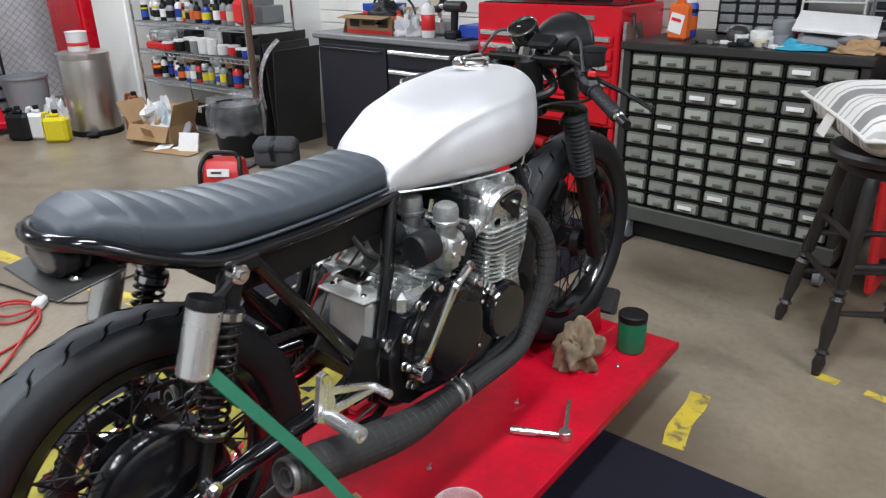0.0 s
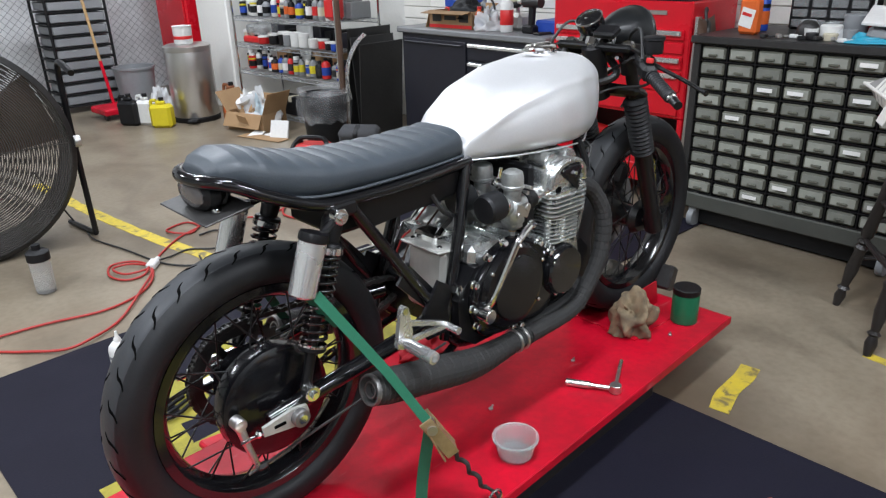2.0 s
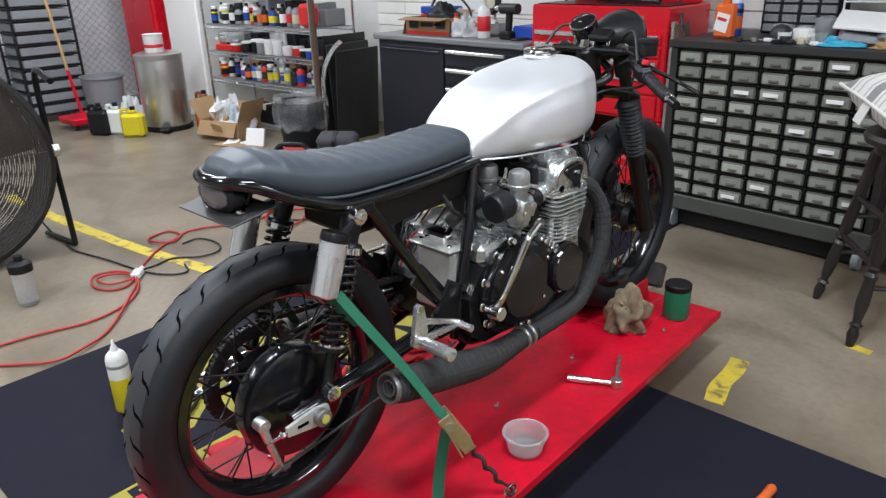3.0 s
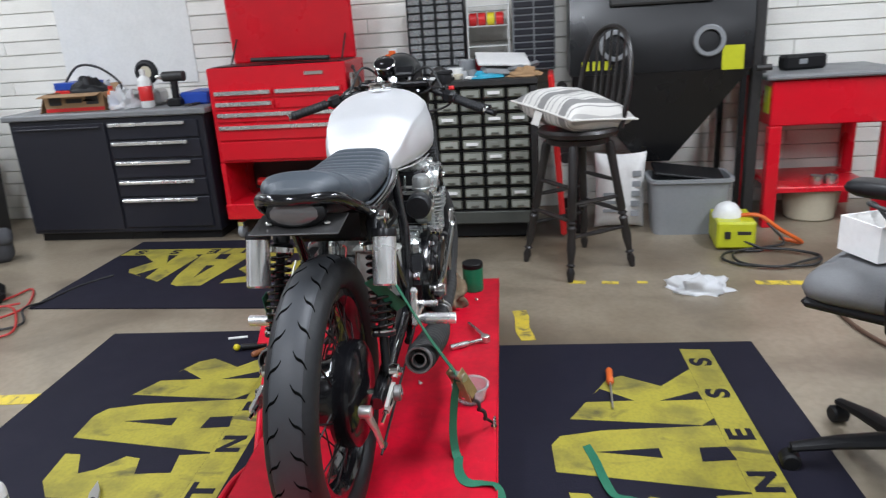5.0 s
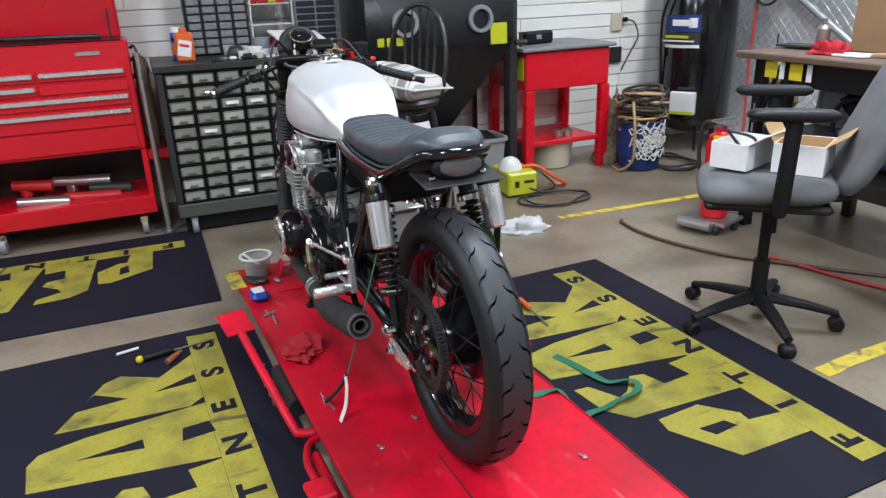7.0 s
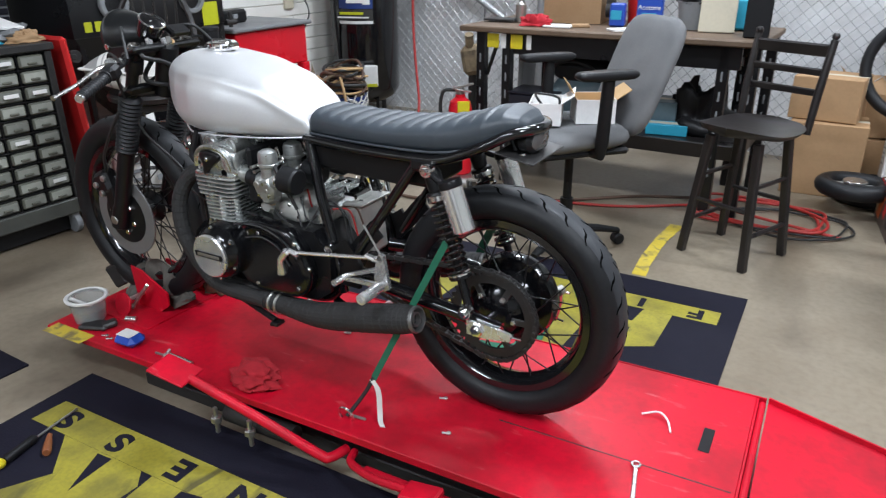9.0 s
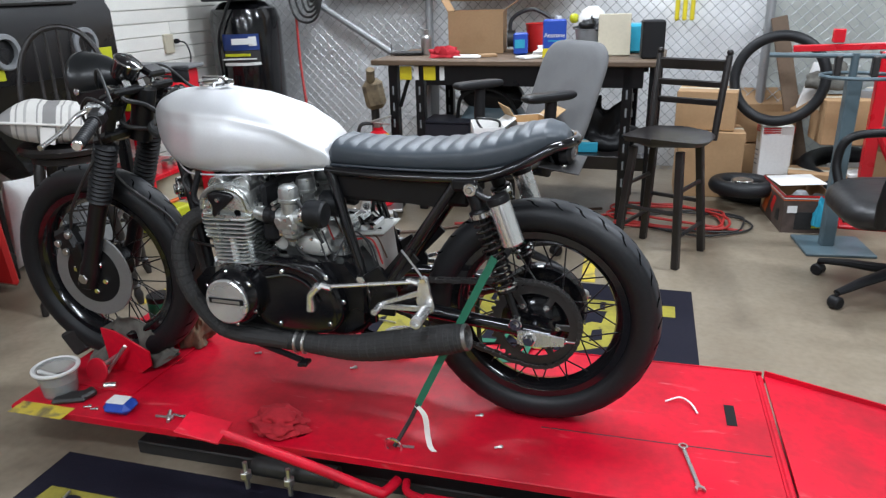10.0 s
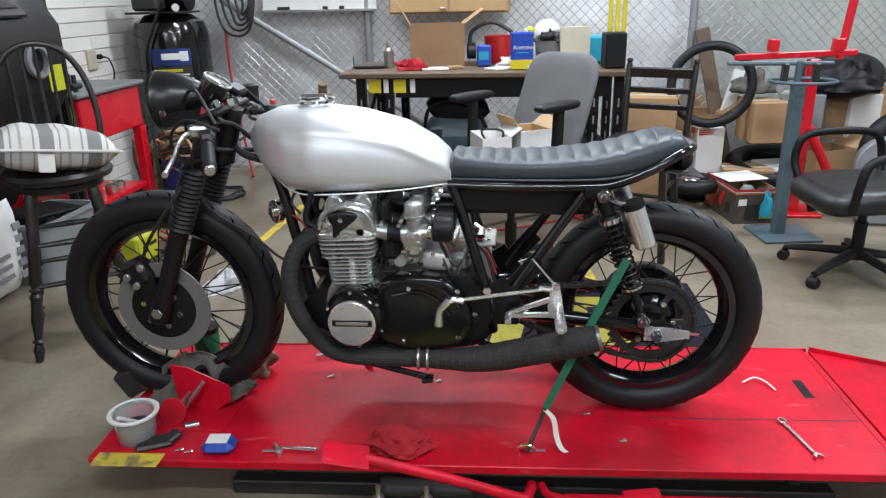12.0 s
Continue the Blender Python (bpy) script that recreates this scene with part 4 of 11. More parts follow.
FT, FB = Vector((1.195, 0, 1.075)), Vector((WB + 0.0, 0, AXLE_F))
fd = (FB - FT).normalized()
for s in (-1, 1):
    off = Vector((0, s * 0.098, 0))
    fork = part("fork_leg", Geo().rod(FT + off, FT + off + fd * 0.34, 0.0185, 16).lathe([(0.024, 0.33), (0.027, 0.35), (0.026, 0.56), (0.030, 0.575), (0.030, 0.645), (0.018, 0.655)], FT + off, fd, 18), BLACK_SATIN, bike, "black front fork leg")
    prof = []
    for i in range(29):
        prof.append((0.036 if i % 2 else 0.030, 0.155 + 0.19 * i / 28))
    part("fork_gaiter", Geo().lathe([(0.022, 0.15)] + prof + [(0.026, 0.352)], FT + off, fd, 22), RUBBER, fork, "ribbed rubber fork gaiter", 20)
    part("fork_cap", Geo().disc(FT + off - fd * 0.008, fd, 0.020, 0.02, 8), CHROME, fork)
part("front_axle", Geo().rod((WB, -0.125, AXLE_F), (WB, 0.125, AXLE_F), 0.011, 12).disc((WB, 0.122, AXLE_F), (0, 1, 0), 0.017, 0.014, 6), STEEL, front)
caliper = part("brake_caliper", Geo().box((WB + 0.055, 0.085, AXLE_F + 0.115), (0.075, 0.06, 0.085), rot(0, 25, 0), 0.014).box((WB + 0.02, 0.1, AXLE_F + 0.06), (0.05, 0.02, 0.10), rot(0, 10, 0), 0.006), BLACK_SATIN, bike, "black front brake caliper")
for dx, dz in ((0.03, 0.14), (0.075, 0.11), (0.05, 0.085)):
    part("caliper_bolt", Geo().disc((WB + dx, 0.118, AXLE_F + dz), (0, 1, 0), 0.011, 0.012, 10), STEEL, caliper)
part("brake_hose", Geo().tube(curve_points([(WB + 0.03, 0.1, AXLE_F + 0.16), (WB - 0.03, 0.13, 0.75), (1.27, 0.12, 0.9), (1.22, -0.02, 1.0), (1.16, -0.14, 1.06)], 8), 0.005, 7), BLACK_CORD, bike)
part("lower_yoke", Geo().box(FT + fd * 0.135, (0.07, 0.26, 0.03), rot(0, 21, 0), 0.012), BLACK_SATIN, bike)
part("upper_yoke", Geo().box(FT + fd * 0.005 + Vector((-0.005, 0, 0)), (0.075, 0.255, 0.022), rot(0, 21, 0), 0.008), BLACK_SATIN, bike)
part("stem_nut", Geo().disc(FT + Vector((-0.03, 0, 0.018)), (0.35, 0, 1), 0.022, 0.024, 8).disc(FT + Vector((-0.01, 0.05, 0.018)), (0.35, 0, 1), 0.012, 0.03, 6).disc(FT + Vector((-0.01, -0.05, 0.018)), (0.35, 0, 1), 0.012, 0.03, 6), CHROME, bike)

# headlight and gauge
lamp_axis = Vector((1, 0, -0.10)).normalized()
head = part("headlight", Geo().lathe([(0.016, -0.138), (0.026, -0.130), (0.044, -0.100), (0.064, -0.062), (0.076, -0.024), (0.079, 0.0), (0.082, 0.004), (0.082, 0.014), (0.077, 0.018)], (1.352, 0, 1.10), lamp_axis, 36), HEADLAMP, bike, "satin black bucket headlight")
part("headlight_lens", Geo().lathe([(0.075, 0.012), (0.064, 0.026), (0.04, 0.036), (0.0, 0.039)], (1.352, 0, 1.10), lamp_axis, 32), GLASS, head)
part("headlight_bowl", Geo().lathe([(0.074, 0.010), (0.055, -0.02), (0.02, -0.045), (0.0, -0.045)], (1.352, 0, 1.10), lamp_axis, 28, False), CHROME, head)
for s in (-1, 1):
    part("headlight_ear", Geo().box((1.262, s * 0.094, 1.066), (0.13, 0.006, 0.035), rot(0, 8, 0), 0.003), BLACK_SATIN, head)
    part("ear_bolt", Geo().disc((1.315, s * 0.1, 1.078), (0, 1, 0), 0.010, 0.012, 8), CHROME, head)
gauge = part("speedometer", Geo().lathe([(0.022, -0.055), (0.035, -0.045), (0.039, -0.02), (0.039, 0.006), (0.036, 0.008)], (1.185, 0.03, 1.150), (-0.55, 0, 0.83), 28), BLACK_GLOSS, bike, "small round speedometer with a bright rim")
part("dial", Geo().disc((1.185 - 0.0015, 0.03, 1.150 + 0.003), (-0.55, 0, 0.83), 0.035, 0.003, 26, 0.001), BLACK_PLASTIC, gauge)
part("needle", Geo().box((1.181, 0.03, 1.1555), (0.002, 0.026, 0.0015), rot(0, -33, 20), 0.0005), WHITE_PLASTIC, gauge)
part("bezel", Geo().disc((1.185 - 0.003, 0.03, 1.150 + 0.0055), (-0.55, 0, 0.83), 0.0405, 0.006, 28, 0.002, 0.036), CHROME, gauge)
part("lamp_block", Geo().box((1.165, -0.045, 1.122), (0.045, 0.07, 0.022), rot(0, -30, 0), 0.006), BLACK_SATIN, bike)

# clip-on bars, levers, switches
for s in (-1, 1):
    clamp = FT + Vector((0.012, s * 0.098, -0.045))
    root = Vector((1.195, s * 0.115, 1.060))
    tip = Vector((1.085, 0.375, 0.990)) if s > 0 else Vector((1.005, -0.370, 0.980))
    reach = 0.11 if s > 0 else 0.165
    bd = (tip - root).normalized()
    barp = part("handlebar", Geo().tube([root, tip], 0.011, 14).lathe([(0.026, -0.02), (0.026, 0.02)], clamp, fd, 18), BLACK_SATIN, bike, "clip-on handlebar")
    prof = [(0.0165 if i % 2 else 0.0150, 0.155 + 0.115 * i / 20) for i in range(21)]
    part("grip", Geo().lathe([(0.012, 0.148), (0.019, 0.149), (0.019, 0.154)] + prof + [(0.017, 0.275), (0.013, 0.282)], root, bd, 18), RUBBER, barp, "ribbed black rubber grip", 25)
    part("bar_end", Geo().disc(root + bd * 0.288, bd, 0.013, 0.012, 16), CHROME, barp)
    part("switch_housing", Geo().box(root + bd * 0.115, (0.05, 0.042, 0.042), (Vector(bd).to_track_quat("X", "Z")).to_matrix(), 0.010), BLACK_SATIN, barp)
    perch = root + bd * 0.07
    part("lever_perch", Geo().box(perch + Vector((0.02, 0, 0.004)), (0.05, 0.03, 0.03), (Vector(bd).to_track_quat("Y", "Z")).to_matrix(), 0.006), BLACK_SATIN if s < 0 else ALLOY, barp)
    lever = curve_points([perch + Vector((0.035, 0, 0.004)), perch + bd * 0.05 + Vector((0.07, 0, 0.0)), perch + bd * 0.13 + Vector((reach * 0.8, 0, -0.008)), perch + bd * 0.23 + Vector((reach, 0, -0.006))], 6)
    part("lever", Geo().tube(lever, [0.007] * 6 + [0.0055] * (len(lever) - 7) + [0.008], 10), BLACK_SATIN if s < 0 else BRUSHED, barp, "brake lever" if s < 0 else "polished clutch lever")
part("reservoir_cup", Geo().lathe([(0.024, 0), (0.026, 0.004), (0.026, 0.034), (0.029, 0.036), (0.029, 0.044), (0.024, 0.047)], (1.178, -0.188, 1.072), (0, 0, 1), 20), BLACK_PLASTIC, bike, "black brake fluid cup")
part("kill_switch", Geo().box((1.12, -0.215, 1.062), (0.012, 0.02, 0.014), None, 0.003), RED_PLASTIC, bike, "red kill switch")
part("throttle_cable", Geo().tube(curve_points([(1.13, -0.225, 1.02), (1.17, -0.17, 0.985), (1.18, -0.05, 0.96), (1.05, -0.02, 0.92), (0.75, 0.0, 0.86)], 8), 0.004, 7), BLACK_CORD, bike)
part("clutch_cable", Geo().tube(curve_points([(1.16, 0.19, 1.02), (1.235, 0.14, 0.97), (1.24, 0.08, 0.82), (1.12, 0.06, 0.72), (0.98, 0.12, 0.66), (0.70, 0.16, 0.66)], 8), 0.004, 7), BLACK_CORD, bike)
part("wiring_loom", Geo().tube(curve_points([(1.25, 0.02, 1.06), (1.2, -0.06, 1.0), (1.14, 0.03, 0.96), (1.06, 0.02, 0.93)], 8), 0.011, 8).tube(curve_points([(1.25, -0.02, 1.05), (1.21, 0.06, 0.98), (1.12, -0.04, 0.95), (1.05, -0.02, 0.92)], 8), 0.007, 8), BLACK_CORD, bike)
for i, line in enumerate(([(1.14, -0.18, 1.06), (1.20, -0.13, 1.13), (1.26, -0.06, 1.10), (1.30, -0.04, 1.02)], [(1.15, 0.16, 1.06), (1.21, 0.12, 1.14), (1.27, 0.07, 1.10), (1.29, 0.03, 1.0)], [(1.13, -0.20, 1.05), (1.22, -0.16, 1.09), (1.30, -0.10, 1.02), (1.24, -0.06, 0.90)],
                          [(1.13, 0.19, 1.05), (1.23, 0.16, 1.07), (1.30, 0.11, 1.0), (1.25, 0.07, 0.88)], [(1.20, 0.06, 1.09), (1.16, 0.10, 1.06), (1.15, 0.02, 1.03), (1.10, -0.03, 0.96)])):
    part("control_cable", Geo().tube(curve_points(line, 8), 0.0045 if i < 4 else 0.007, 7), BLACK_CORD, bike)
part("brake_hose_union", Geo().rod((1.178, -0.188, 1.06), (1.185, -0.165, 1.035), 0.008, 8).rod((1.205, -0.10, 1.075), (1.215, -0.09, 1.045), 0.010, 8), CHROME, bike)
part("stem_nut", Geo().disc((1.165, 0.0, 1.088), (-0.4, 0, 0.92), 0.020, 0.018, 6, 0.003).disc((1.162, 0.0, 1.099), (-0.4, 0, 0.92), 0.012, 0.01, 16), CHROME, bike, "chrome steering stem nut")
for s in (-1, 1):
    part("fork_cap", Geo().disc(FT + Vector((-0.004, s * 0.098, 0.012)), fd, 0.017, 0.016, 6, 0.003), CHROME, bike)
    part("yoke_bolt", Geo().rod((1.17, s * 0.09, 1.055), (1.155, s * 0.09, 1.055), 0.006, 6), CHROME, bike)
part("horn", Geo().disc((1.045, 0.065, 0.80), (0.7, 0.7, 0), 0.034, 0.02, 20).disc((1.053, 0.073, 0.80), (0.7, 0.7, 0), 0.016, 0.016, 14), CHROME, bike, "small chrome horn")

# engine
lean = rot(0, 2, 0)


def on_engine(x, y, z):
    """A place on the leaning cylinder block, from its foot."""
    q = lean @ Vector((x, 0, z))
    return (0.817 + q.x, y, 0.585 + q.z)


def dome(outline, y0, y1, side):
    """A cast cover on the engine's flank: a smooth outline with rolled edges."""
    ring = curve_points([(a, b, 0) for a, b in outline], 6, True)
    c = sum(ring, Vector()) / len(ring)
    return Geo().rings([[(c.x + (q.x - c.x) * e, side * (y0 + (y1 - y0) * h), c.y + (q.y - c.y) * e) for q in ring] for e, h in ((1.0, 0.0), (1.0, 0.62), (0.975, 0.85), (0.93, 0.96), (0.8, 1.0), (0.4, 1.03))])


engine = part("crankcase", Geo().slab([(0.50, 0.445), (0.88, 0.440), (0.955, 0.49), (0.965, 0.56), (0.92, 0.605), (0.74, 0.610), (0.62, 0.655), (0.50, 0.65), (0.445, 0.58), (0.45, 0.48)], -0.165, 0.165,
                                      Matrix(((1, 0, 0, 0), (0, 0, -1, 0), (0, 1, 0, 0), (0, 0, 0, 1)))), BLACK_SATIN, bike, "four-cylinder engine with bright alloy cylinders")
for k in range(6):
    part("case_rib", Geo().box((0.695 + 0.016 * k, -0.168, 0.645 - 0.012 * k), (0.006, 0.04, 0.075), rot(0, 30, 0), 0.002), ALLOY, engine)
# neck of the crankcase under the barrels, with a collar round the end housings
part("crankcase_neck", Geo().slab([(0.742, 0.575), (0.892, 0.575), (0.884, 0.612), (0.872, 0.634), (0.764, 0.634), (0.748, 0.612)], -0.178, 0.178, Matrix(((1, 0, 0, 0), (0, 0, -1, 0), (0, 1, 0, 0), (0, 0, 0, 1)))), ALLOY, engine)
part("end_collar", Geo().lathe([(0.094, 0.0), (0.094, 0.02), (0.088, 0.03)], (0.803, 0.148, 0.555), (0, 1, 0), 40), ALLOY, engine)
for s in (-1, 1):
    for k in range(3):
        part("neck_stud", Geo().rod((0.77 + 0.048 * k, s * 0.176, 0.624), (0.77 + 0.048 * k, s * 0.186, 0.624), 0.006, 6), STEEL, engine)
part("gearbox_top", Geo().box((0.60, -0.02, 0.660), (0.20, 0.27, 0.055), rot(0, 6, 0), 0.014), ALLOY, engine)
for k in range(4):
    part("gearbox_rib", Geo().box((0.545 + 0.035 * k, -0.08, 0.692 - 0.003 * k), (0.007, 0.13, 0.02), rot(0, 6, 0), 0.002), ALLOY, engine)
for x, z in ((0.476, 0.622), (0.470, 0.560), (0.482, 0.512), (0.520, 0.678), (0.575, 0.700), (0.708, 0.660), (0.752, 0.620), (0.775, 0.500), (0.640, 0.455)):
    part("case_bolt", Geo().disc((x, -0.192, z), (0, 1, 0), 0.0085, 0.016, 6).disc((x, -0.186, z), (0, 1, 0), 0.011, 0.004, 12), CHROME, engine)
part("starter_cover", Geo().box((0.688, 0.03, 0.682), (0.078, 0.20, 0.050), rot(0, 14, 0), 0.018).rod((0.69, 0.128, 0.684), (0.69, 0.136, 0.684), 0.018, 18), PALE_ALLOY, engine, "pale alloy starter cover")
part("gear_cover", dome([(0.555, 0.655), (0.556, 0.685), (0.578, 0.706), (0.61, 0.712), (0.642, 0.70), (0.648, 0.665), (0.60, 0.652)], 0.0, 0.135, 1), PALE_ALLOY, engine, "", 60)
for q in ((0.57, 0.136, 0.672), (0.632, 0.136, 0.676), (0.60, 0.136, 0.702), (0.715, 0.132, 0.672), (0.662, 0.132, 0.690)):
    part("case_screw", Geo().disc(q, (0, 1, 0), 0.006, 0.008, 8), CHROME, engine)
# Core coloured dark so the gaps between the fins look shaded.
part("cylinder_core", Geo().box(on_engine(0, 0, 0.108), (0.092, 0.34, 0.155), lean, 0.012), DARK_STEEL, engine)


def rounded(hx, hy, r, scallop=0):
    """A rounded rectangle, its long sides waved where the cylinders bulge."""
    line = []
    for cx, cy, a in ((hx - r, hy - r, 0), (-hx + r, hy - r, 90), (-hx + r, -hy + r, 180), (hx - r, -hy + r, 270)):
        line += [(cx + r * math.cos(math.radians(a + 22.5 * k)), cy + r * math.sin(math.radians(a + 22.5 * k))) for k in range(5)]
        if a in (90, 270) and scallop:
            far = 1 if a == 270 else -1
            line += [(far * (hx - scallop * (0.5 + 0.5 * math.cos(8 * math.pi * (k / 16)))), far * (-hy + r + (2 * hy - 2 * r) * k / 16)) for k in range(1, 16)]
    return line


for i in range(12):
    low = i < 7
    hx = 0.0575 + 0.0006 * i if low else 0.073 + 0.0012 * (i - 7)
    z = 0.052 + 0.0107 * i if low else 0.1285 + 0.0122 * (i - 7)
    part("cooling_fin", Geo().slab(rounded(hx, 0.192 if low else 0.2, 0.022, 0.006), -0.0017, 0.0017, Matrix.Translation(on_engine(0, 0, z)) @ lean.to_4x4()), FIN, engine, "", 20)
for s in (-1, 1):
    part("barrel_boss", Geo().rod(on_engine(-0.008, s * 0.178, 0.05), on_engine(-0.008, s * 0.178, 0.122), 0.011, 10).rod(on_engine(0.045, s * 0.165, 0.05), on_engine(0.045, s * 0.165, 0.18), 0.009, 10).rod(on_engine(-0.048, s * 0.165, 0.05), on_engine(-0.048, s * 0.165, 0.18), 0.009, 10), FIN, engine)
head = part("cylinder_head", dome([(0.744, 0.768), (0.742, 0.80), (0.752, 0.836), (0.785, 0.856), (0.842, 0.857), (0.880, 0.838), (0.902, 0.80), (0.900, 0.768), (0.82, 0.758)], 0.0, 0.184, 1), ALLOY, engine, "", 60)
part("cylinder_head", dome([(0.744, 0.768), (0.742, 0.80), (0.752, 0.836), (0.785, 0.856), (0.842, 0.857), (0.880, 0.838), (0.902, 0.80), (0.900, 0.768), (0.82, 0.758)], 0.0, 0.184, -1), ALLOY, engine, "", 60)
part("head_gasket", Geo().slab(rounded(0.079, 0.196, 0.02), 0.0, 0.009, Matrix.Translation(on_engine(0.002, 0, 0.180))), ALLOY, engine)
for y in (-0.135, -0.05, 0.05, 0.135):
    for x in (0.03, -0.045):
        part("valve_cap", Geo().lathe([(0.025, -0.03), (0.028, -0.026), (0.028, 0.026), (0.025, 0.03)], on_engine(x, y, 0.258), (0, 1, 0), 16), ALLOY, engine)
for s in (-1, 1):
    part("cam_rim", Geo().tube(curve_points([(0.893, s * 0.183, 0.787), (0.882, s * 0.186, 0.822), (0.85, s * 0.187, 0.845), (0.80, s * 0.187, 0.846), (0.765, s * 0.186, 0.828), (0.752, s * 0.183, 0.79)], 6), 0.0085, 8), ALLOY, engine)
    part("head_end_cap", dome([(0.866, 0.817), (0.862, 0.832), (0.83, 0.838), (0.797, 0.833), (0.790, 0.820), (0.815, 0.798), (0.838, 0.780), (0.850, 0.764), (0.858, 0.772), (0.856, 0.798)], 0.176, 0.197, s), BLACK_SATIN, engine, "black cap on the head", 60)
    part("cap_bolt", Geo().disc((0.832, s * 0.201, 0.817), (0, 1, 0), 0.007, 0.01, 6), CHROME, engine)
    # Black disc paints the shaded inside of a port.
    part("head_port", Geo().disc((0.785, s * 0.186, 0.781), (0, 1, 0), 0.010, 0.006, 12), RECESS_SHADE, engine)
    part("oil_union", Geo().rod((0.872, s * 0.18, 0.80), (0.872, s * 0.192, 0.80), 0.007, 6).rod((0.885, s * 0.17, 0.775), (0.885, s * 0.19, 0.775), 0.008, 6), CHROME, engine)
    for k in range(2):
        y = s * (0.055 + 0.105 * k)
        part("spark_plug_cap", Geo().tube(curve_points([on_engine(0.078, y, 0.20), on_engine(0.11, y, 0.225), on_engine(0.09, y * 0.9, 0.295)], 5), 0.009, 8), BLACK_PLASTIC, engine)


# left cover with bright disc, right points cover and clutch
part("alternator_cover", Geo().lathe([(0.083, 0.0), (0.083, 0.055), (0.079, 0.070), (0.070, 0.083), (0.065, 0.088)], (0.803, 0.165, 0.552), (0, 1, 0), 40), BLACK_CAST, engine, "black alternator cover")
badge = part("alternator_cap", Geo().lathe([(0.064, 0.0), (0.064, 0.006), (0.061, 0.009), (0.0, 0.010)], (0.807, 0.253, 0.549), (0, 1, 0), 40), POLISH, engine, "round brushed alloy cap")
part("badge_bar", Geo().box((0.805, 0.264, 0.553), (0.105, 0.0025, 0.017), None, 0.001), BLACK_SATIN, badge)
part("badge_mark", Geo().box((0.805, 0.2658, 0.553), (0.085, 0.0015, 0.009), None, 0.0005), BRUSHED, badge)
part("sprocket_cover", dome([(0.76, 0.60), (0.71, 0.655), (0.63, 0.662), (0.56, 0.650), (0.51, 0.595), (0.492, 0.52), (0.53, 0.462), (0.62, 0.447), (0.70, 0.450), (0.755, 0.49)], 0.16, 0.205, 1), BLACK_CAST, engine, "glossy black sprocket cover", 60)
for line in ([(0.750, 0.205, 0.640), (0.70, 0.207, 0.650), (0.64, 0.207, 0.650), (0.57, 0.206, 0.625), (0.525, 0.205, 0.58)], [(0.705, 0.2075, 0.610), (0.64, 0.2085, 0.622), (0.585, 0.208, 0.600), (0.552, 0.207, 0.555)]):
    part("cover_rib", Geo().tube(curve_points(line, 6), 0.005, 8), BLACK_GLOSS, engine)
part("clutch_cover", Geo().lathe([(0.112, 0.0), (0.112, 0.03), (0.102, 0.042), (0.085, 0.045), (0.082, 0.052), (0.0, 0.054)], (0.61, -0.16, 0.575), (0, -1, 0), 40), BLACK_CAST, engine, "round black clutch cover")
part("right_case", dome([(0.49, 0.50), (0.53, 0.462), (0.64, 0.45), (0.745, 0.452), (0.79, 0.52), (0.76, 0.62), (0.70, 0.67), (0.62, 0.692), (0.53, 0.66), (0.48, 0.59)], 0.155, 0.19, -1), BLACK_CAST, engine, "", 60)
part("points_flange", Geo().lathe([(0.093, 0.0), (0.093, 0.016), (0.087, 0.020)], (0.80, -0.118, 0.56), (0, -1, 0), 36), ALLOY, engine)
for k in range(3):
    t = 2 * math.pi * (k + 0.2) / 3
    part("cover_screw", Geo().disc((0.80 + 0.060 * math.cos(t), -0.206, 0.56 + 0.060 * math.sin(t)), (0, 1, 0), 0.0055, 0.010, 8), CHROME, engine)
part("oil_line", Geo().tube(curve_points([(0.884, -0.172, 0.776), (0.905, -0.176, 0.72), (0.896, -0.172, 0.65), (0.862, -0.170, 0.60)], 6), 0.0045, 8), BRUSHED, engine, "thin steel oil line")
part("points_case", Geo().lathe([(0.085, 0.0), (0.085, 0.035), (0.078, 0.045)], (0.80, -0.125, 0.56), (0, -1, 0), 36), ALLOY, engine, "bright alloy end housing")
part("points_cover", Geo().lathe([(0.070, 0.0), (0.070, 0.03), (0.062, 0.045), (0.0, 0.047)], (0.80, -0.166, 0.56), (0, -1, 0), 36), BLACK_GLOSS, engine, "round black points cover")
part("oil_sump", Geo().box((0.74, 0, 0.425), (0.22, 0.22, 0.05), None, 0.014), BLACK_SATIN, engine)
for s, cx, cz, r in ((1, 0.803, 0.552, 0.077), (-1, 0.61, 0.575, 0.107)):
    for k in range(6):
        t = 2 * math.pi * (k + 0.4) / 6
        part("cover_screw", Geo().disc((cx + r * math.cos(t), s * (0.238 if s > 0 else 0.201), cz + r * math.sin(t)), (0, 1, 0), 0.0055, 0.01, 8), CHROME, engine)
for x, z in ((0.53, 0.49), (0.68, 0.475), (0.735, 0.56), (0.66, 0.63), (0.53, 0.625), (0.485, 0.56)):
    part("case_screw", Geo().disc((x, 0.207, z), (0, 1, 0), 0.007, 0.008, 8), CHROME, engine)
for q in ((0.455, 0.152, 0.605), (0.455, -0.152, 0.605), (0.47, 0.15, 0.50)):
    part("frame_bolt", Geo().disc(q, (0, 1, 0), 0.014, 0.02, 6), CHROME, bike)
part("starter_box", Geo().box((0.495, -0.045, 0.60), (0.10, 0.13, 0.165), rot(0, 6, 0), 0.012), PALE_ALLOY, bike, "grey alloy box behind the engine")
part("starter_lid", Geo().box((0.487, -0.045, 0.686), (0.108, 0.138, 0.008), rot(0, 6, 0), 0.003), PALE_ALLOY, bike)
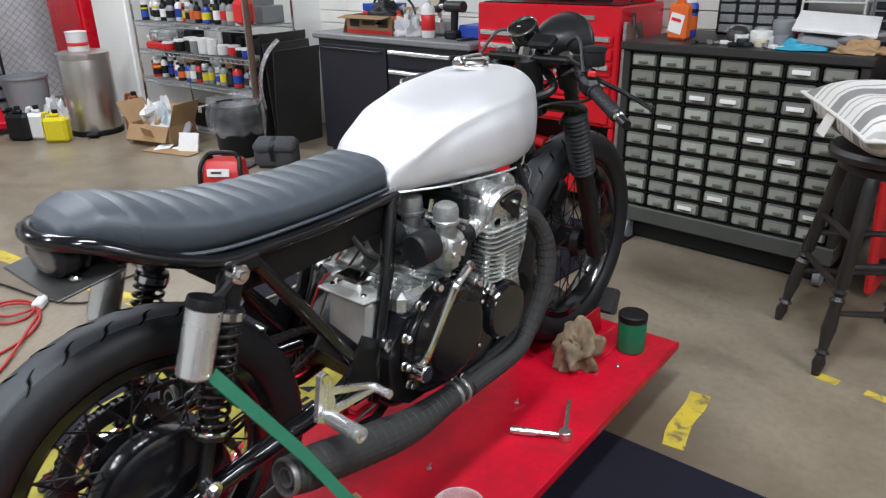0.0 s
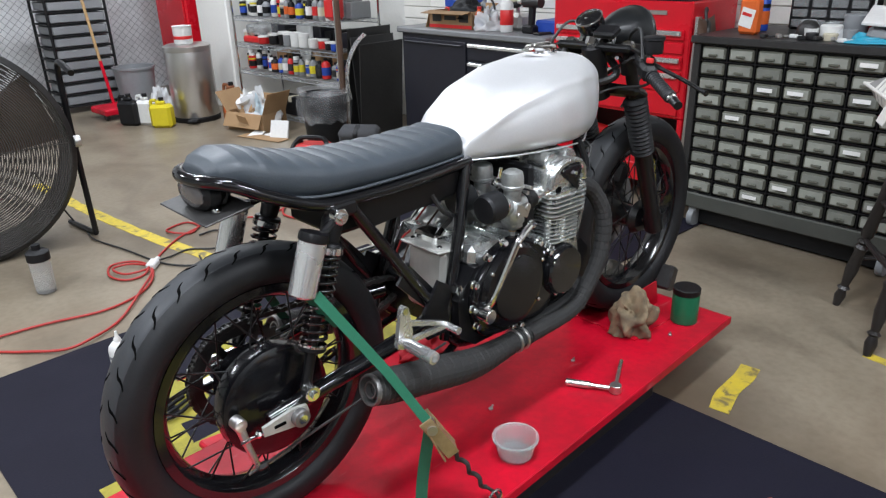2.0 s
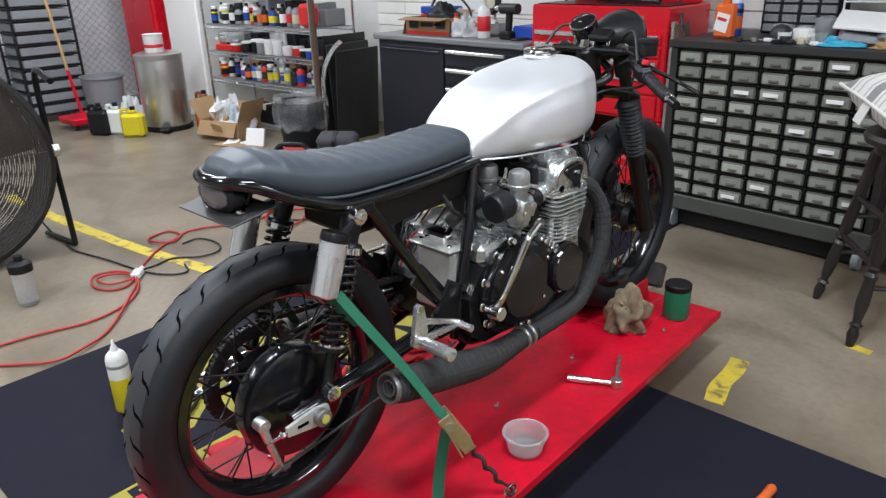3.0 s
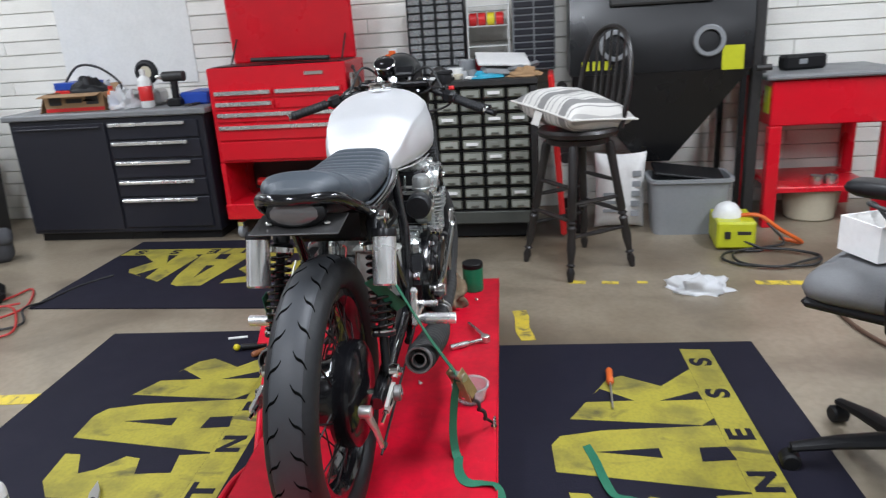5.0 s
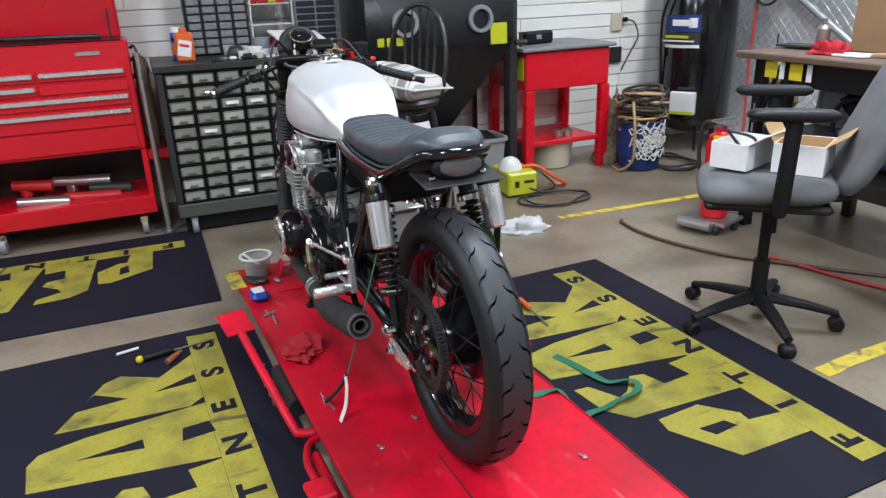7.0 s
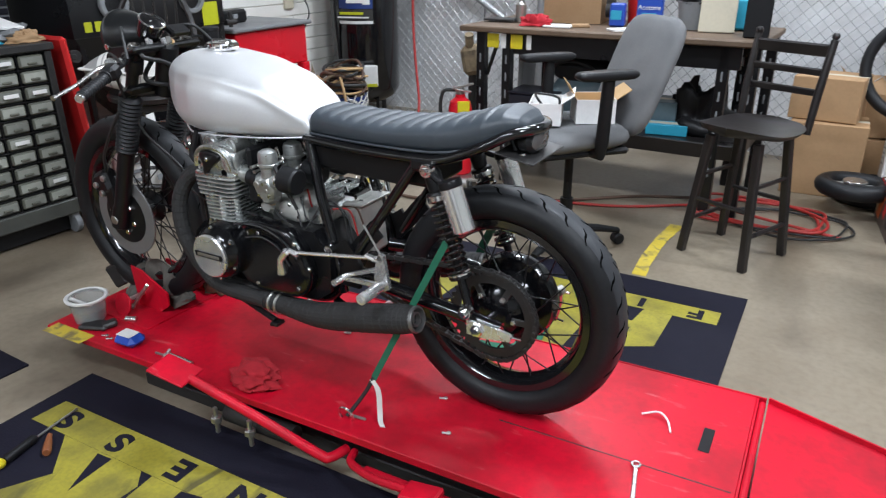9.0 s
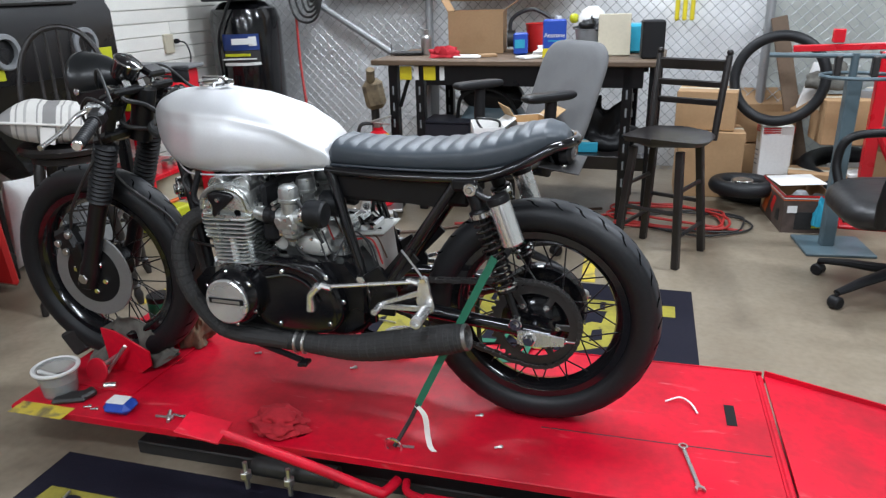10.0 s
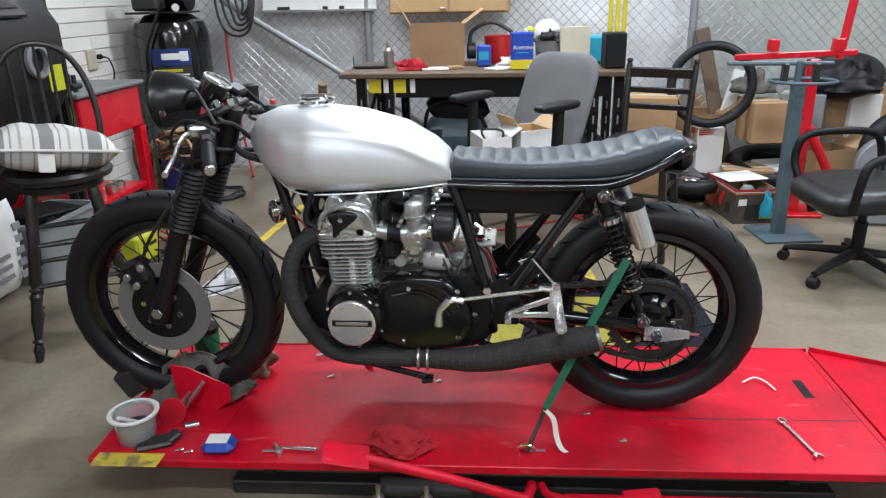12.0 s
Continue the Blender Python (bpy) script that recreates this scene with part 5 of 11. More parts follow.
for y in (-0.095, 0.0):
    part("lid_bolt", Geo().disc((0.455, y, 0.696), (0, 0, 1), 0.007, 0.010, 8), CHROME, bike)
    part("terminal_post", Geo().rod((0.505, y - 0.01, 0.686), (0.525, y - 0.02, 0.722), 0.006, 8), CHROME, bike)
part("battery_lead", Geo().tube(curve_points([(0.50, -0.06, 0.725), (0.50, -0.09, 0.76), (0.46, -0.105, 0.79), (0.44, -0.09, 0.83)], 6), 0.006, 7), BLACK_CORD, bike)
part("battery_terminal", Geo().box((0.49, -0.03, 0.70), (0.05, 0.08, 0.03), None, 0.006).rod((0.47, -0.06, 0.70), (0.50, -0.06, 0.725), 0.008, 8), CHROME, bike)
# Added black backdrop that darkens the void between barrels and carburettors.
part("intake_block", Geo().box((0.715, 0, 0.725), (0.05, 0.31, 0.07), None, 0.012).box((0.728, 0, 0.80), (0.02, 0.30, 0.10), None, 0.008), BLACK_PLASTIC, bike, "added black backdrop for the dark gap behind the cylinders")
# carburettors and pods
for y in (-0.155, -0.055, 0.055, 0.155):
    carb = part("carburettor", Geo().rod((0.595, y, 0.770), (0.69, y, 0.768), 0.0225, 16).box((0.645, y, 0.752), (0.052, 0.054, 0.070), None, 0.012).box((0.645, y, 0.722), (0.042, 0.048, 0.03), None, 0.010)
                .lathe([(0.022, -0.02), (0.022, 0.01), (0.029, 0.016), (0.029, 0.022), (0.027, 0.024), (0.027, 0.044), (0.024, 0.054), (0.014, 0.060)], (0.645, y, 0.798), (0, 0, 1), 20)
                .rod((0.645, y, 0.71), (0.645, y, 0.69), 0.008, 8), CARB, bike, "alloy carburettor", 40)
    part("intake_stub", Geo().rod((0.75, y, 0.776), (0.712, y, 0.770), 0.020, 16, 0.0235).rod((0.732, y, 0.790), (0.732, y, 0.802), 0.007, 6), ALLOY, carb)
    part("intake_boot", Geo().lathe([(0.024, 0.0), (0.0245, 0.008), (0.0225, 0.012), (0.0225, 0.024), (0.025, 0.028), (0.025, 0.036)], (0.716, y, 0.770), (-1, 0, -0.05), 18), BLACK_PLASTIC, carb)
    part("air_filter", Geo().lathe([(0.024, 0.0), (0.035, 0.004), (0.036, 0.008), (0.036, 0.050), (0.032, 0.056), (0.0, 0.057)], (0.598, y, 0.783), (-1, 0, -0.05), 24), RUBBER, carb, "black pod air filter", 30)
    part("pod_clamp", Geo().lathe([(0.0265, 0.0), (0.0275, 0.004), (0.0265, 0.011)], (0.61, y, 0.778), (-1, 0, -0.05), 20), CHROME, carb)
    for bx, bz in ((0.662, 0.735), (0.627, 0.735), (0.645, 0.768)):
        part("bowl_screw", Geo().rod((bx, y + 0.026, bz), (bx, y + 0.031, bz), 0.005, 8), CHROME, carb)
    for side in (-1, 1):
        part("link_plate", Geo().box((0.650, y + side * 0.0285, 0.758), (0.050, 0.003, 0.024), rot(0, 25, 0), 0.001).disc((0.668, y + side * 0.030, 0.764), (0, 1, 0), 0.010, 0.006, 12).disc((0.634, y + side * 0.030, 0.750), (0, 1, 0), 0.007, 0.008, 8), STEEL, carb)
    part("top_screw", Geo().disc((0.632, y + 0.018, 0.846), (0, 0, 1), 0.0045, 0.006, 6).disc((0.658, y - 0.018, 0.846), (0, 0, 1), 0.0045, 0.006, 6), CHROME, carb)
    part("drain_plug", Geo().disc((0.645, y, 0.704), (0, 0, 1), 0.010, 0.008, 6).rod((0.664, y, 0.716), (0.682, y, 0.716), 0.005, 8), BRASSY, carb)
    part("overflow_hose", Geo().tube(curve_points([(0.645, y, 0.70), (0.62, y * 0.95, 0.66), (0.56, y * 0.7, 0.62), (0.52, y * 0.6, 0.5)], 5), 0.0035, 6), BLACK_CORD, carb)
part("fuel_hose", Geo().tube(curve_points([(0.78, 0.03, 0.87), (0.72, 0.07, 0.835), (0.66, 0.12, 0.83), (0.6, 0.17, 0.80), (0.56, 0.15, 0.70)], 6), 0.005, 7), BLACK_CORD, bike)
part("throttle_shaft", Geo().rod((0.675, -0.19, 0.812), (0.675, 0.19, 0.812), 0.005, 8).rod((0.685, -0.17, 0.792), (0.685, 0.17, 0.792), 0.006, 8), STEEL, bike, "throttle linkage across the carburettors")
for y in (-0.105, 0.0, 0.105):
    part("choke_arm", Geo().box((0.652, y, 0.832), (0.012, 0.006, 0.04), rot(0, 20, 0), 0.002).disc((0.645, y, 0.815), (0, 1, 0), 0.013, 0.006, 14), CHROME, bike)
    part("return_spring", Geo().tube([(0.665 + 0.006 * math.cos(1.2 * k), y + 0.02 + 0.006 * math.sin(1.2 * k), 0.75 + 0.0022 * k) for k in range(26)], 0.0014, 5), STEEL, bike)
for i, (y, dz) in enumerate(((0.11, 0.0), (0.08, 0.015), (0.13, -0.02), (0.03, 0.02))):
    part("wire", Geo().tube(curve_points([(0.58, y, 0.72 + dz), (0.54, y + 0.02, 0.665 + dz), (0.50, y * 0.8, 0.70 - dz), (0.46, y * 0.6, 0.68), (0.43, y * 0.7, 0.60 + dz)], 6), 0.0028, 6), (BLACK_CORD, RED_CORD, BLACK_CORD, CAR_BROWN)[i], bike)
for y in (0.14, -0.14):
    part("coil", Geo().rod((0.84, y * 0.4, 0.905), (0.92, y * 0.4, 0.912), 0.022, 14), BLACK_PLASTIC, bike)
    part("plug_lead", Geo().tube(curve_points([(0.90, y * 0.4, 0.90), (0.96, y * 0.6, 0.88), (0.975, y, 0.85), (0.95, y * 1.1, 0.82)], 6), 0.004, 6), BLACK_CORD, bike)
part("ground_wire", Geo().tube(curve_points([(0.99, 0.10, 0.80), (0.96, 0.115, 0.785), (0.94, 0.12, 0.75)], 5), 0.003, 6), RED_CORD, bike, "thin red wire")

# exhausts
for s in (-1, 1):
    for k, y in ((0, 0.055), (1, 0.16)):
        yo = 0.20 if k else 0.165
        line = curve_points([on_engine(0.07, s * y, 0.19), (0.955, s * (y + 0.01), 0.735), (0.985, s * (y + 0.03), 0.66), (0.968, s * (y + 0.04), 0.555), (0.905, s * (yo - 0.005), 0.455), (0.83, s * yo, 0.424), (0.66, s * yo, 0.418)], 24)
        part("header_pipe", Geo().tube(line, [0.0226 + 0.0010 * (i % 5) / 4 for i in range(len(line))], 14), WRAP, bike, "wrapped dark header pipe", 14)
    line = curve_points([(0.68, s * 0.19, 0.418), (0.56, s * 0.195, 0.418), (0.46, s * 0.20, 0.425), (0.34, s * 0.196, 0.448), (0.22, s * 0.193, 0.475), (0.155, s * 0.192, 0.490)], 30)
    radii = [(0.027 + 0.012 * min(1, max(0, (i / (len(line) - 1) - 0.12) / 0.38))) * (1 - 0.14 * max(0, i / (len(line) - 1) - 0.85) / 0.15) + 0.0011 * (i % 6) / 5 for i in range(len(line))]
    muffler = part("silencer", Geo().tube(line, radii, 22, cap=False), WRAP, bike, "wrapped dark silencer", 14)
    ed = (line[-1] - line[-2]).normalized()
    part("silencer_tip", Geo().lathe([(0.0335, -0.014), (0.0355, 0.0), (0.0335, 0.005), (0.0300, 0.005), (0.0290, -0.012)], line[-1], ed, 30, False).lathe([(0.0190, -0.012), (0.0190, 0.001), (0.0155, 0.001), (0.015, -0.02)], line[-1], ed, 24, False), TIP_STEEL, muffler, "dull steel silencer end with a round hole")
    part("silencer_plate", Geo().disc(line[-1] + ed * -0.014, ed, 0.0305, 0.004, 28, 0.001, 0.0151), WRAP, muffler)
    # Black disc closes the bore and gives it its deep dark.
    part("silencer_bore", Geo().disc(line[-1] + ed * -0.026, ed, 0.0151, 0.004, 20), RECESS_SHADE, muffler)
    for x in (0.615, 0.64):
        part("clamp_band", Geo().disc((x, s * 0.193, 0.418), (1, 0, 0), 0.033, 0.008, 24), STEEL, muffler)

# rear sets, levers, stand
for s in (-1, 1):
    side = Matrix(((1, 0, 0, 0), (0, 0, -1, s * 0.172), (0, 1, 0, 0), (0, 0, 0, 1)))
    rs = part("rearset_plate", Geo().slab([(0.246, 0.545), (0.262, 0.536), (0.284, 0.54), (0.292, 0.568), (0.288, 0.60), (0.283, 0.632), (0.272, 0.640), (0.262, 0.634), (0.254, 0.59)], -0.006, 0.006, side)
              .slab([(0.286, 0.585), (0.286, 0.598), (0.392, 0.556), (0.402, 0.548), (0.392, 0.546)], -0.005, 0.005, side)
              .slab([(0.280, 0.541), (0.280, 0.553), (0.392, 0.549), (0.402, 0.543), (0.392, 0.537)], -0.005, 0.005, side), POLISH, bike, "bright alloy rearset plate with an open slot")
    prof = [(0.0150 if i % 2 else 0.0143, 0.0 + 0.076 * i / 16) for i in range(17)]
    part("footpeg", Geo().lathe([(0.009, -0.02)] + prof + [(0.0145, 0.079), (0.009, 0.080), (0.008, 0.066), (0.0, 0.066)], (0.262, s * 0.200, 0.557), (0, s, 0), 16), POLISH, rs, "knurled alloy footpeg", 25)
    part("toe_peg", Geo().rod((0.397, s * 0.17, 0.543), (0.397, s * 0.215, 0.543), 0.009, 12), POLISH, rs)
    part("pivot_bolt", Geo().disc((0.272, s * 0.172, 0.628), (0, 1, 0), 0.010, 0.018, 6), CHROME, rs)
part("shift_rod", Geo().rod((0.275, 0.175, 0.626), (0.55, 0.215, 0.60), 0.005, 10).disc((0.30, 0.178, 0.624), (1, -0.15, 0.1), 0.008, 0.035, 8).disc((0.53, 0.213, 0.602), (1, -0.15, 0.1), 0.008, 0.035, 8), POLISH, bike, "bright shift linkage rod")
part("shift_arm", Geo().tube([(0.552, 0.215, 0.602), (0.578, 0.215, 0.572), (0.582, 0.21, 0.528)], [0.011, 0.009, 0.012], 10), POLISH, bike)
part("kick_lever", Geo().tube(curve_points([(0.495, -0.205, 0.555), (0.51, -0.225, 0.60), (0.55, -0.25, 0.715), (0.565, -0.25, 0.73), (0.605, -0.245, 0.748)], 6), 0.0085, 10).disc((0.493, -0.21, 0.545), (0, 1, 0), 0.018, 0.035, 14).disc((0.612, -0.244, 0.75), (0.9, 0, 0.3), 0.010, 0.014, 10), CHROME, bike, "chrome kickstart lever")
part("side_stand", Geo().tube([(0.83, 0.17, 0.405), (0.78, 0.19, 0.398), (0.62, 0.215, 0.372)], 0.009, 10).box((0.615, 0.216, 0.366), (0.03, 0.035, 0.012), rot(0, 8, 0), 0.003), BLACK_SATIN, bike, "folded black side stand")
part("stand_spring", Geo().rod((0.80, 0.185, 0.41), (0.86, 0.17, 0.415), 0.006, 8), DARK_STEEL, bike)
for s in (-1, 1):
    part("centre_stand_leg", Geo().tube([(0.50, s * 0.11, 0.44), (0.44, s * 0.12, 0.42), (0.40, s * 0.12, 0.425)], 0.010, 8), BLACK_SATIN, bike)
part("stay_spring", Geo().rod((0.335, 0.155, 0.70), (0.275, 0.168, 0.632), 0.003, 6), STEEL, bike)


bike.location, bike.rotation_euler = (0.6998, 0.0119, TOP), (0, 0, math.radians(1.7))

# ---- kinds of small things ----
def label_paper(seed, base):
    """One of a few print colours that stands out against the container's own."""
    choice = [m for m in (WHITE_PAPER, YELLOW_PLASTIC, RED_PLASTIC, BLUE_PLASTIC, BLACK_PLASTIC, CREAM, ORANGE_PLASTIC, DARK_STEEL) if m is not base]
    return choice[int(seed * 937) % len(choice)]


def bottle(x, y, z, r, h, material, cap_material, label, group="", neck=0.4, category="bottle"):
    ob = thing("bottle", label, category, group, at=(x, y, z))
    part("body", Geo().lathe([(r * 0.9, 0), (r, h * 0.03), (r, h * 0.68), (r * 0.85, h * 0.76), (r * neck, h * 0.84), (r * neck, h * 0.9)], (x, y, z), (0, 0, 1), 16), material, ob)
    if h > 0.1:
        part("label", Geo().lathe([(r * 0.99, h * 0.18), (r + 0.0012, h * 0.19), (r + 0.0012, h * 0.56), (r * 0.99, h * 0.57)], (x, y, z), (0, 0, 1), 16, False), label_paper(y + z, material), ob, "printed paper label")
    part("cap", Geo().lathe([(r * neck * 1.15, h * 0.88), (r * neck * 1.15, h * 0.99), (r * neck, h)], (x, y, z), (0, 0, 1), 12), cap_material, ob)
    return ob


def spray_can(x, y, z, material, label, h=0.2, r=0.032, group=""):
    ob = thing("spray_can", label, "spray can", group, at=(x, y, z))
    part("body", Geo().lathe([(r * 0.95, 0), (r, 0.005), (r, h * 0.78), (r * 0.8, h * 0.84)], (x, y, z), (0, 0, 1), 16), material, ob)
    part("label", Geo().lathe([(r * 0.99, h * 0.16), (r + 0.001, h * 0.165), (r + 0.001, h * 0.5), (r * 0.99, h * 0.505)], (x, y, z), (0, 0, 1), 16, False), label_paper(x + y, material), ob, "printed colour band")
    part("badge", Geo().lathe([(r * 0.99, h * 0.58), (r + 0.001, h * 0.585), (r + 0.001, h * 0.68), (r * 0.99, h * 0.685)], (x, y, z), (0, 0, 1), 16, False), label_paper(3 * x + y, material), ob)
    part("cap", Geo().lathe([(r * 0.82, h * 0.83), (r * 0.82, h * 0.97), (r * 0.7, h)], (x, y, z), (0, 0, 1), 14), WHITE_PLASTIC, ob)
    return ob


def carton(x, y, z, size, material, label, rz=0.0, group="", flaps=0, category="box", rx=0.0, inside=None, angles=(35, 60, 50, 20)):
    """A card box; flaps opens its lid."""
    ob = thing("cardboard_box", label, category, group)
    sx, sy, sz = size
    if flaps:
        t = 0.004
        box_ring = [(-1, -1), (1, -1), (1, 1), (-1, 1)]
        g = Geo().rings([[(u * (sx / 2 - e), v * (sy / 2 - e), z) for u, v in box_ring] for e, z in ((0, 0), (0, sz), (t, sz), (t, t))])
        part("body", g, material, ob)
        if inside:
            w = Geo().rings([[(u * (sx / 2 - e), v * (sy / 2 - e), z) for u, v in box_ring] for e, z in ((t + 0.001, t + 0.001), (t + 0.001, sz - 0.001), (t + 0.003, sz - 0.001), (t + 0.003, t + 0.003))])
            part("lining", w, inside, ob, "brown card inside")
        for k, (ax, s) in enumerate((("x", -1), ("x", 1), ("y", -1), ("y", 1))[:flaps]):
            ln = 0.45 * (sx if ax == "x" else sy)
            a = angles[k]
            if ax == "x":
                part("flap", Geo().box((s * (sx / 2 + ln / 2 * math.cos(radians(a))), 0, sz + ln / 2 * math.sin(radians(a))), (ln, sy * 0.98, t), rot(0, -s * a, 0), 0.001), inside or material, ob)
            else:
                part("flap", Geo().box((0, s * (sy / 2 + ln / 2 * math.cos(radians(a))), sz + ln / 2 * math.sin(radians(a))), (sx * 0.98, ln, t), rot(s * a, 0, 0), 0.001), inside or material, ob)
    else:
        part("body", Geo().span((-sx / 2, -sy / 2, 0), (sx / 2, sy / 2, sz), 0.004), material, ob)
        part("tape_strip", Geo().span((-sx / 2 - 0.001, -0.025, sz * 0.7), (sx / 2 + 0.001, 0.025, sz + 0.001), 0.0005), CREAM, ob)
    return place(ob, x, y, z, rz, rx)


def crumple(name, x, y, z, rx, ry, h, material, label, category, seed=0.0, n=26, rough=0.55):
    """A heap of cloth or film: a rounded, folded, closed mound."""
    verts, faces = [], []
    k = 12
    for i in range(k + 1):
        a = 0.5 * math.pi * i / k
        for j in range(n):
            t = 2 * math.pi * j / n
            w = 1 + rough * noise.noise((1.7 * math.cos(t) + seed, 1.7 * math.sin(t), 2.2 * a + seed))
            w += 0.35 * rough * noise.noise((5 * math.cos(t), 5 * math.sin(t) + seed, 5 * a))
            verts.append((x + rx * w * math.cos(a) * math.cos(t), y + ry * w * math.cos(a) * math.sin(t), z + max(0.001, h * w * math.sin(a))))
    for i in range(k):
        for j in range(n):
            b = (j + 1) % n
            faces.append((i * n + j, i * n + b, (i + 1) * n + b, (i + 1) * n + j))
    faces.append(tuple(range(n))[::-1])
    return solo(name, Geo().add(verts, faces), material, label, category, smooth=80)


def wad(name, c, size, material, label, seed, n=72, k=40):
    """A crumpled cloth: a lump cut by sharp creases, resting flat on its support."""
    floor_z = c[2] - size[2] * 0.5
    rings = []
    for i in range(1, k):
        a = math.pi * i / k
        ring = []
        for j in range(n):
            t = 2 * math.pi * j / n
            d = Vector((math.sin(a) * math.cos(t), math.sin(a) * math.sin(t), -math.cos(a)))
            bend = Vector((noise.noise(d * 1.3 + Vector((seed, 0, 0))), noise.noise(d * 1.3 + Vector((0, seed, 4))), noise.noise(d * 1.3 + Vector((7, 0, seed)))))
            p = d + 0.5 * bend
            r = 0.92 + 0.55 * noise.noise(p * 1.5 + Vector((seed, 2, 1))) - 0.30 * abs(noise.noise(p * 2.6 + Vector((3, seed, 2)))) - 0.07 * abs(noise.noise(p * 6.0))
            q = Vector((c[0] + size[0] * r * d.x, c[1] + size[1] * r * d.y, c[2] + size[2] * r * d.z))
            if q.z < floor_z + 0.004:
                spread = 1 + 0.25 * min(1.0, (floor_z + 0.004 - q.z) / size[2])
                q = Vector((c[0] + (q.x - c[0]) * spread, c[1] + (q.y - c[1]) * spread, floor_z + 0.002))
            ring.append(q)
        rings.append(ring)
    ob = solo(name, Geo().rings(rings), material, label, "rag", smooth=80)
    return ob


def pillow(w, d, h, material):
    g = Geo()
    n, k = 28, 20
    verts, faces = [], []
    for side in (1, -1):
        for i in range(n + 1):
            for j in range(k + 1):
                u, v = 2 * i / n - 1, 2 * j / k - 1
                e = max(0.0, (1 - u ** 4) * (1 - v ** 4)) ** 0.6
                pin = 1 - 0.10 * (1 - abs(v)) * abs(u) ** 3
                wob = 1 + 0.18 * noise.noise((u * 2, v * 2, side * 1.5))
                verts.append((u * w / 2 * (1 - 0.06 * (1 - v * v)), v * d / 2 * (1 - 0.06 * (1 - u * u)) * pin, side * h / 2 * e * wob))
    m = (n + 1) * (k + 1)
    for side in (0, 1):
        for i in range(n):
            for j in range(k):
                a = side * m + i * (k + 1) + j
                f = (a, a + k + 1, a + k + 2, a + 1)
                faces.append(f if side == 0 else f[::-1])
    return g.add(verts, faces)


def cable(name, points, r, material, label, category="cable", steps=8):
    return solo(name, Geo().tube(curve_points(points, steps), r, 7), material, label, category, smooth=80)


def loops(x, y, z, rx, ry, turns, seed, lift_by=0.004):
    """Points of a loose coil on the floor."""
    rnd = random.Random(seed)
    out = []
    for i in range(int(turns * 8) + 1):
        t = 2 * math.pi * i / 8
        q = 1 + rnd.uniform(-0.2, 0.2)
        out.append((x + rx * q * math.cos(t), y + ry * q * math.sin(t), z + lift_by * (i / 8)))
    return out


# ---- on the lift ----
jar = thing("plastic_jar", "green plastic jar with a black screw lid", "jar", at=(1.455, -0.195, TOP))
part("body", Geo().lathe([(0.040, 0), (0.044, 0.004), (0.044, 0.100), (0.041, 0.106)], (1.455, -0.195, TOP), (0, 0, 1), 28), GREEN_PLASTIC, jar)
part("lid", Geo().lathe([(0.044, 0.105), (0.045, 0.107), (0.045, 0.124), (0.042, 0.127)], (1.455, -0.195, TOP), (0, 0, 1), 28), BLACK_PLASTIC, jar, "black screw lid")
wad("oily_rag", (1.265, -0.120, TOP + 0.050), (0.082, 0.070, 0.100), RAG, "oil-stained brown rag crumpled by the front wheel", 2.3)
wrapped = Geo()
rows_of = []
for i in range(46):
    u = i / 45
    x = 1.515 - 0.34 * u
    top = 0.235 + 0.095 * math.sin(math.pi * min(1.0, u * 1.15)) ** 0.7 + 0.012 * noise.noise((u * 7, 3, 1))
    band = []
    for j in range(14):
        v = j / 13
        fold = 0.011 * math.sin(19 * u + 5 * v + 2 * noise.noise((u * 4, v * 3, 2))) + 0.012 * noise.noise((u * 9, v * 5, 7))
        foot = TOP + 0.004 + 0.05 * max(0.0, u - 0.72) / 0.28
        z = top + (foot - top) * v
        band.append((x + 0.02 * noise.noise((u * 3, v * 4, 9)), 0.062 + 0.055 * v ** 1.6 * (1.3 - u) + fold, z))
    rows_of.append(band + [(x, y - 0.004, z) for x, y, z in band[::-1]])
solo("grey_rag", wrapped.rings(rows_of), RAG_GREY, "dirty grey rag wrapped round the front tyre", "rag", smooth=50)
wad("shop_rag", (0.69, 0.262, TOP + 0.016), (0.095, 0.068, 0.032), RAG_RED, "crumpled dark red shop rag on the lift deck", 6.1)
chock = thing("wheel_chock", "red steel front wheel chock with clamp screw", "wheel chock", at=(1.40, 0, TOP))
part("cheek", Geo().slab([(1.235, 0.205), (1.29, TOP), (1.40, TOP), (1.415, 0.318), (1.36, 0.312), (1.235, 0.255)], -0.003, 0.003, Matrix(((1, 0, 0, 0), (0, 0, -1, 0.128), (0, 1, 0, 0), (0, 0, 0, 1)))), RED_LIFT, chock)
part("cheek", Geo().slab([(1.28, TOP), (1.50, TOP), (1.48, 0.26), (1.31, 0.25)], -0.003, 0.003, Matrix(((1, 0, 0, 0), (0, 0, -1, -0.062), (0, 1, 0, 0), (0, 0, 0, 1)))), RED_LIFT, chock)
part("base", Geo().span((1.22, -0.16, TOP), (1.55, 0.24, TOP + 0.005), 0.001), RED_LIFT, chock)
part("pressure_plate", Geo().disc((1.385, 0.205, TOP + 0.040), (0, 1, 0.3), 0.042, 0.008, 22), RED_LIFT, chock)
part("clamp_screw", Geo().rod((1.365, 0.12, TOP + 0.06), (1.365, 0.20, TOP + 0.06), 0.007, 10).rod((1.372, 0.175, TOP + 0.025), (1.302, 0.155, TOP + 0.115), 0.0065, 8).disc((1.372, 0.178, TOP + 0.025), (0.6, 0.1, -0.8), 0.009, 0.012, 10), STEEL, chock)
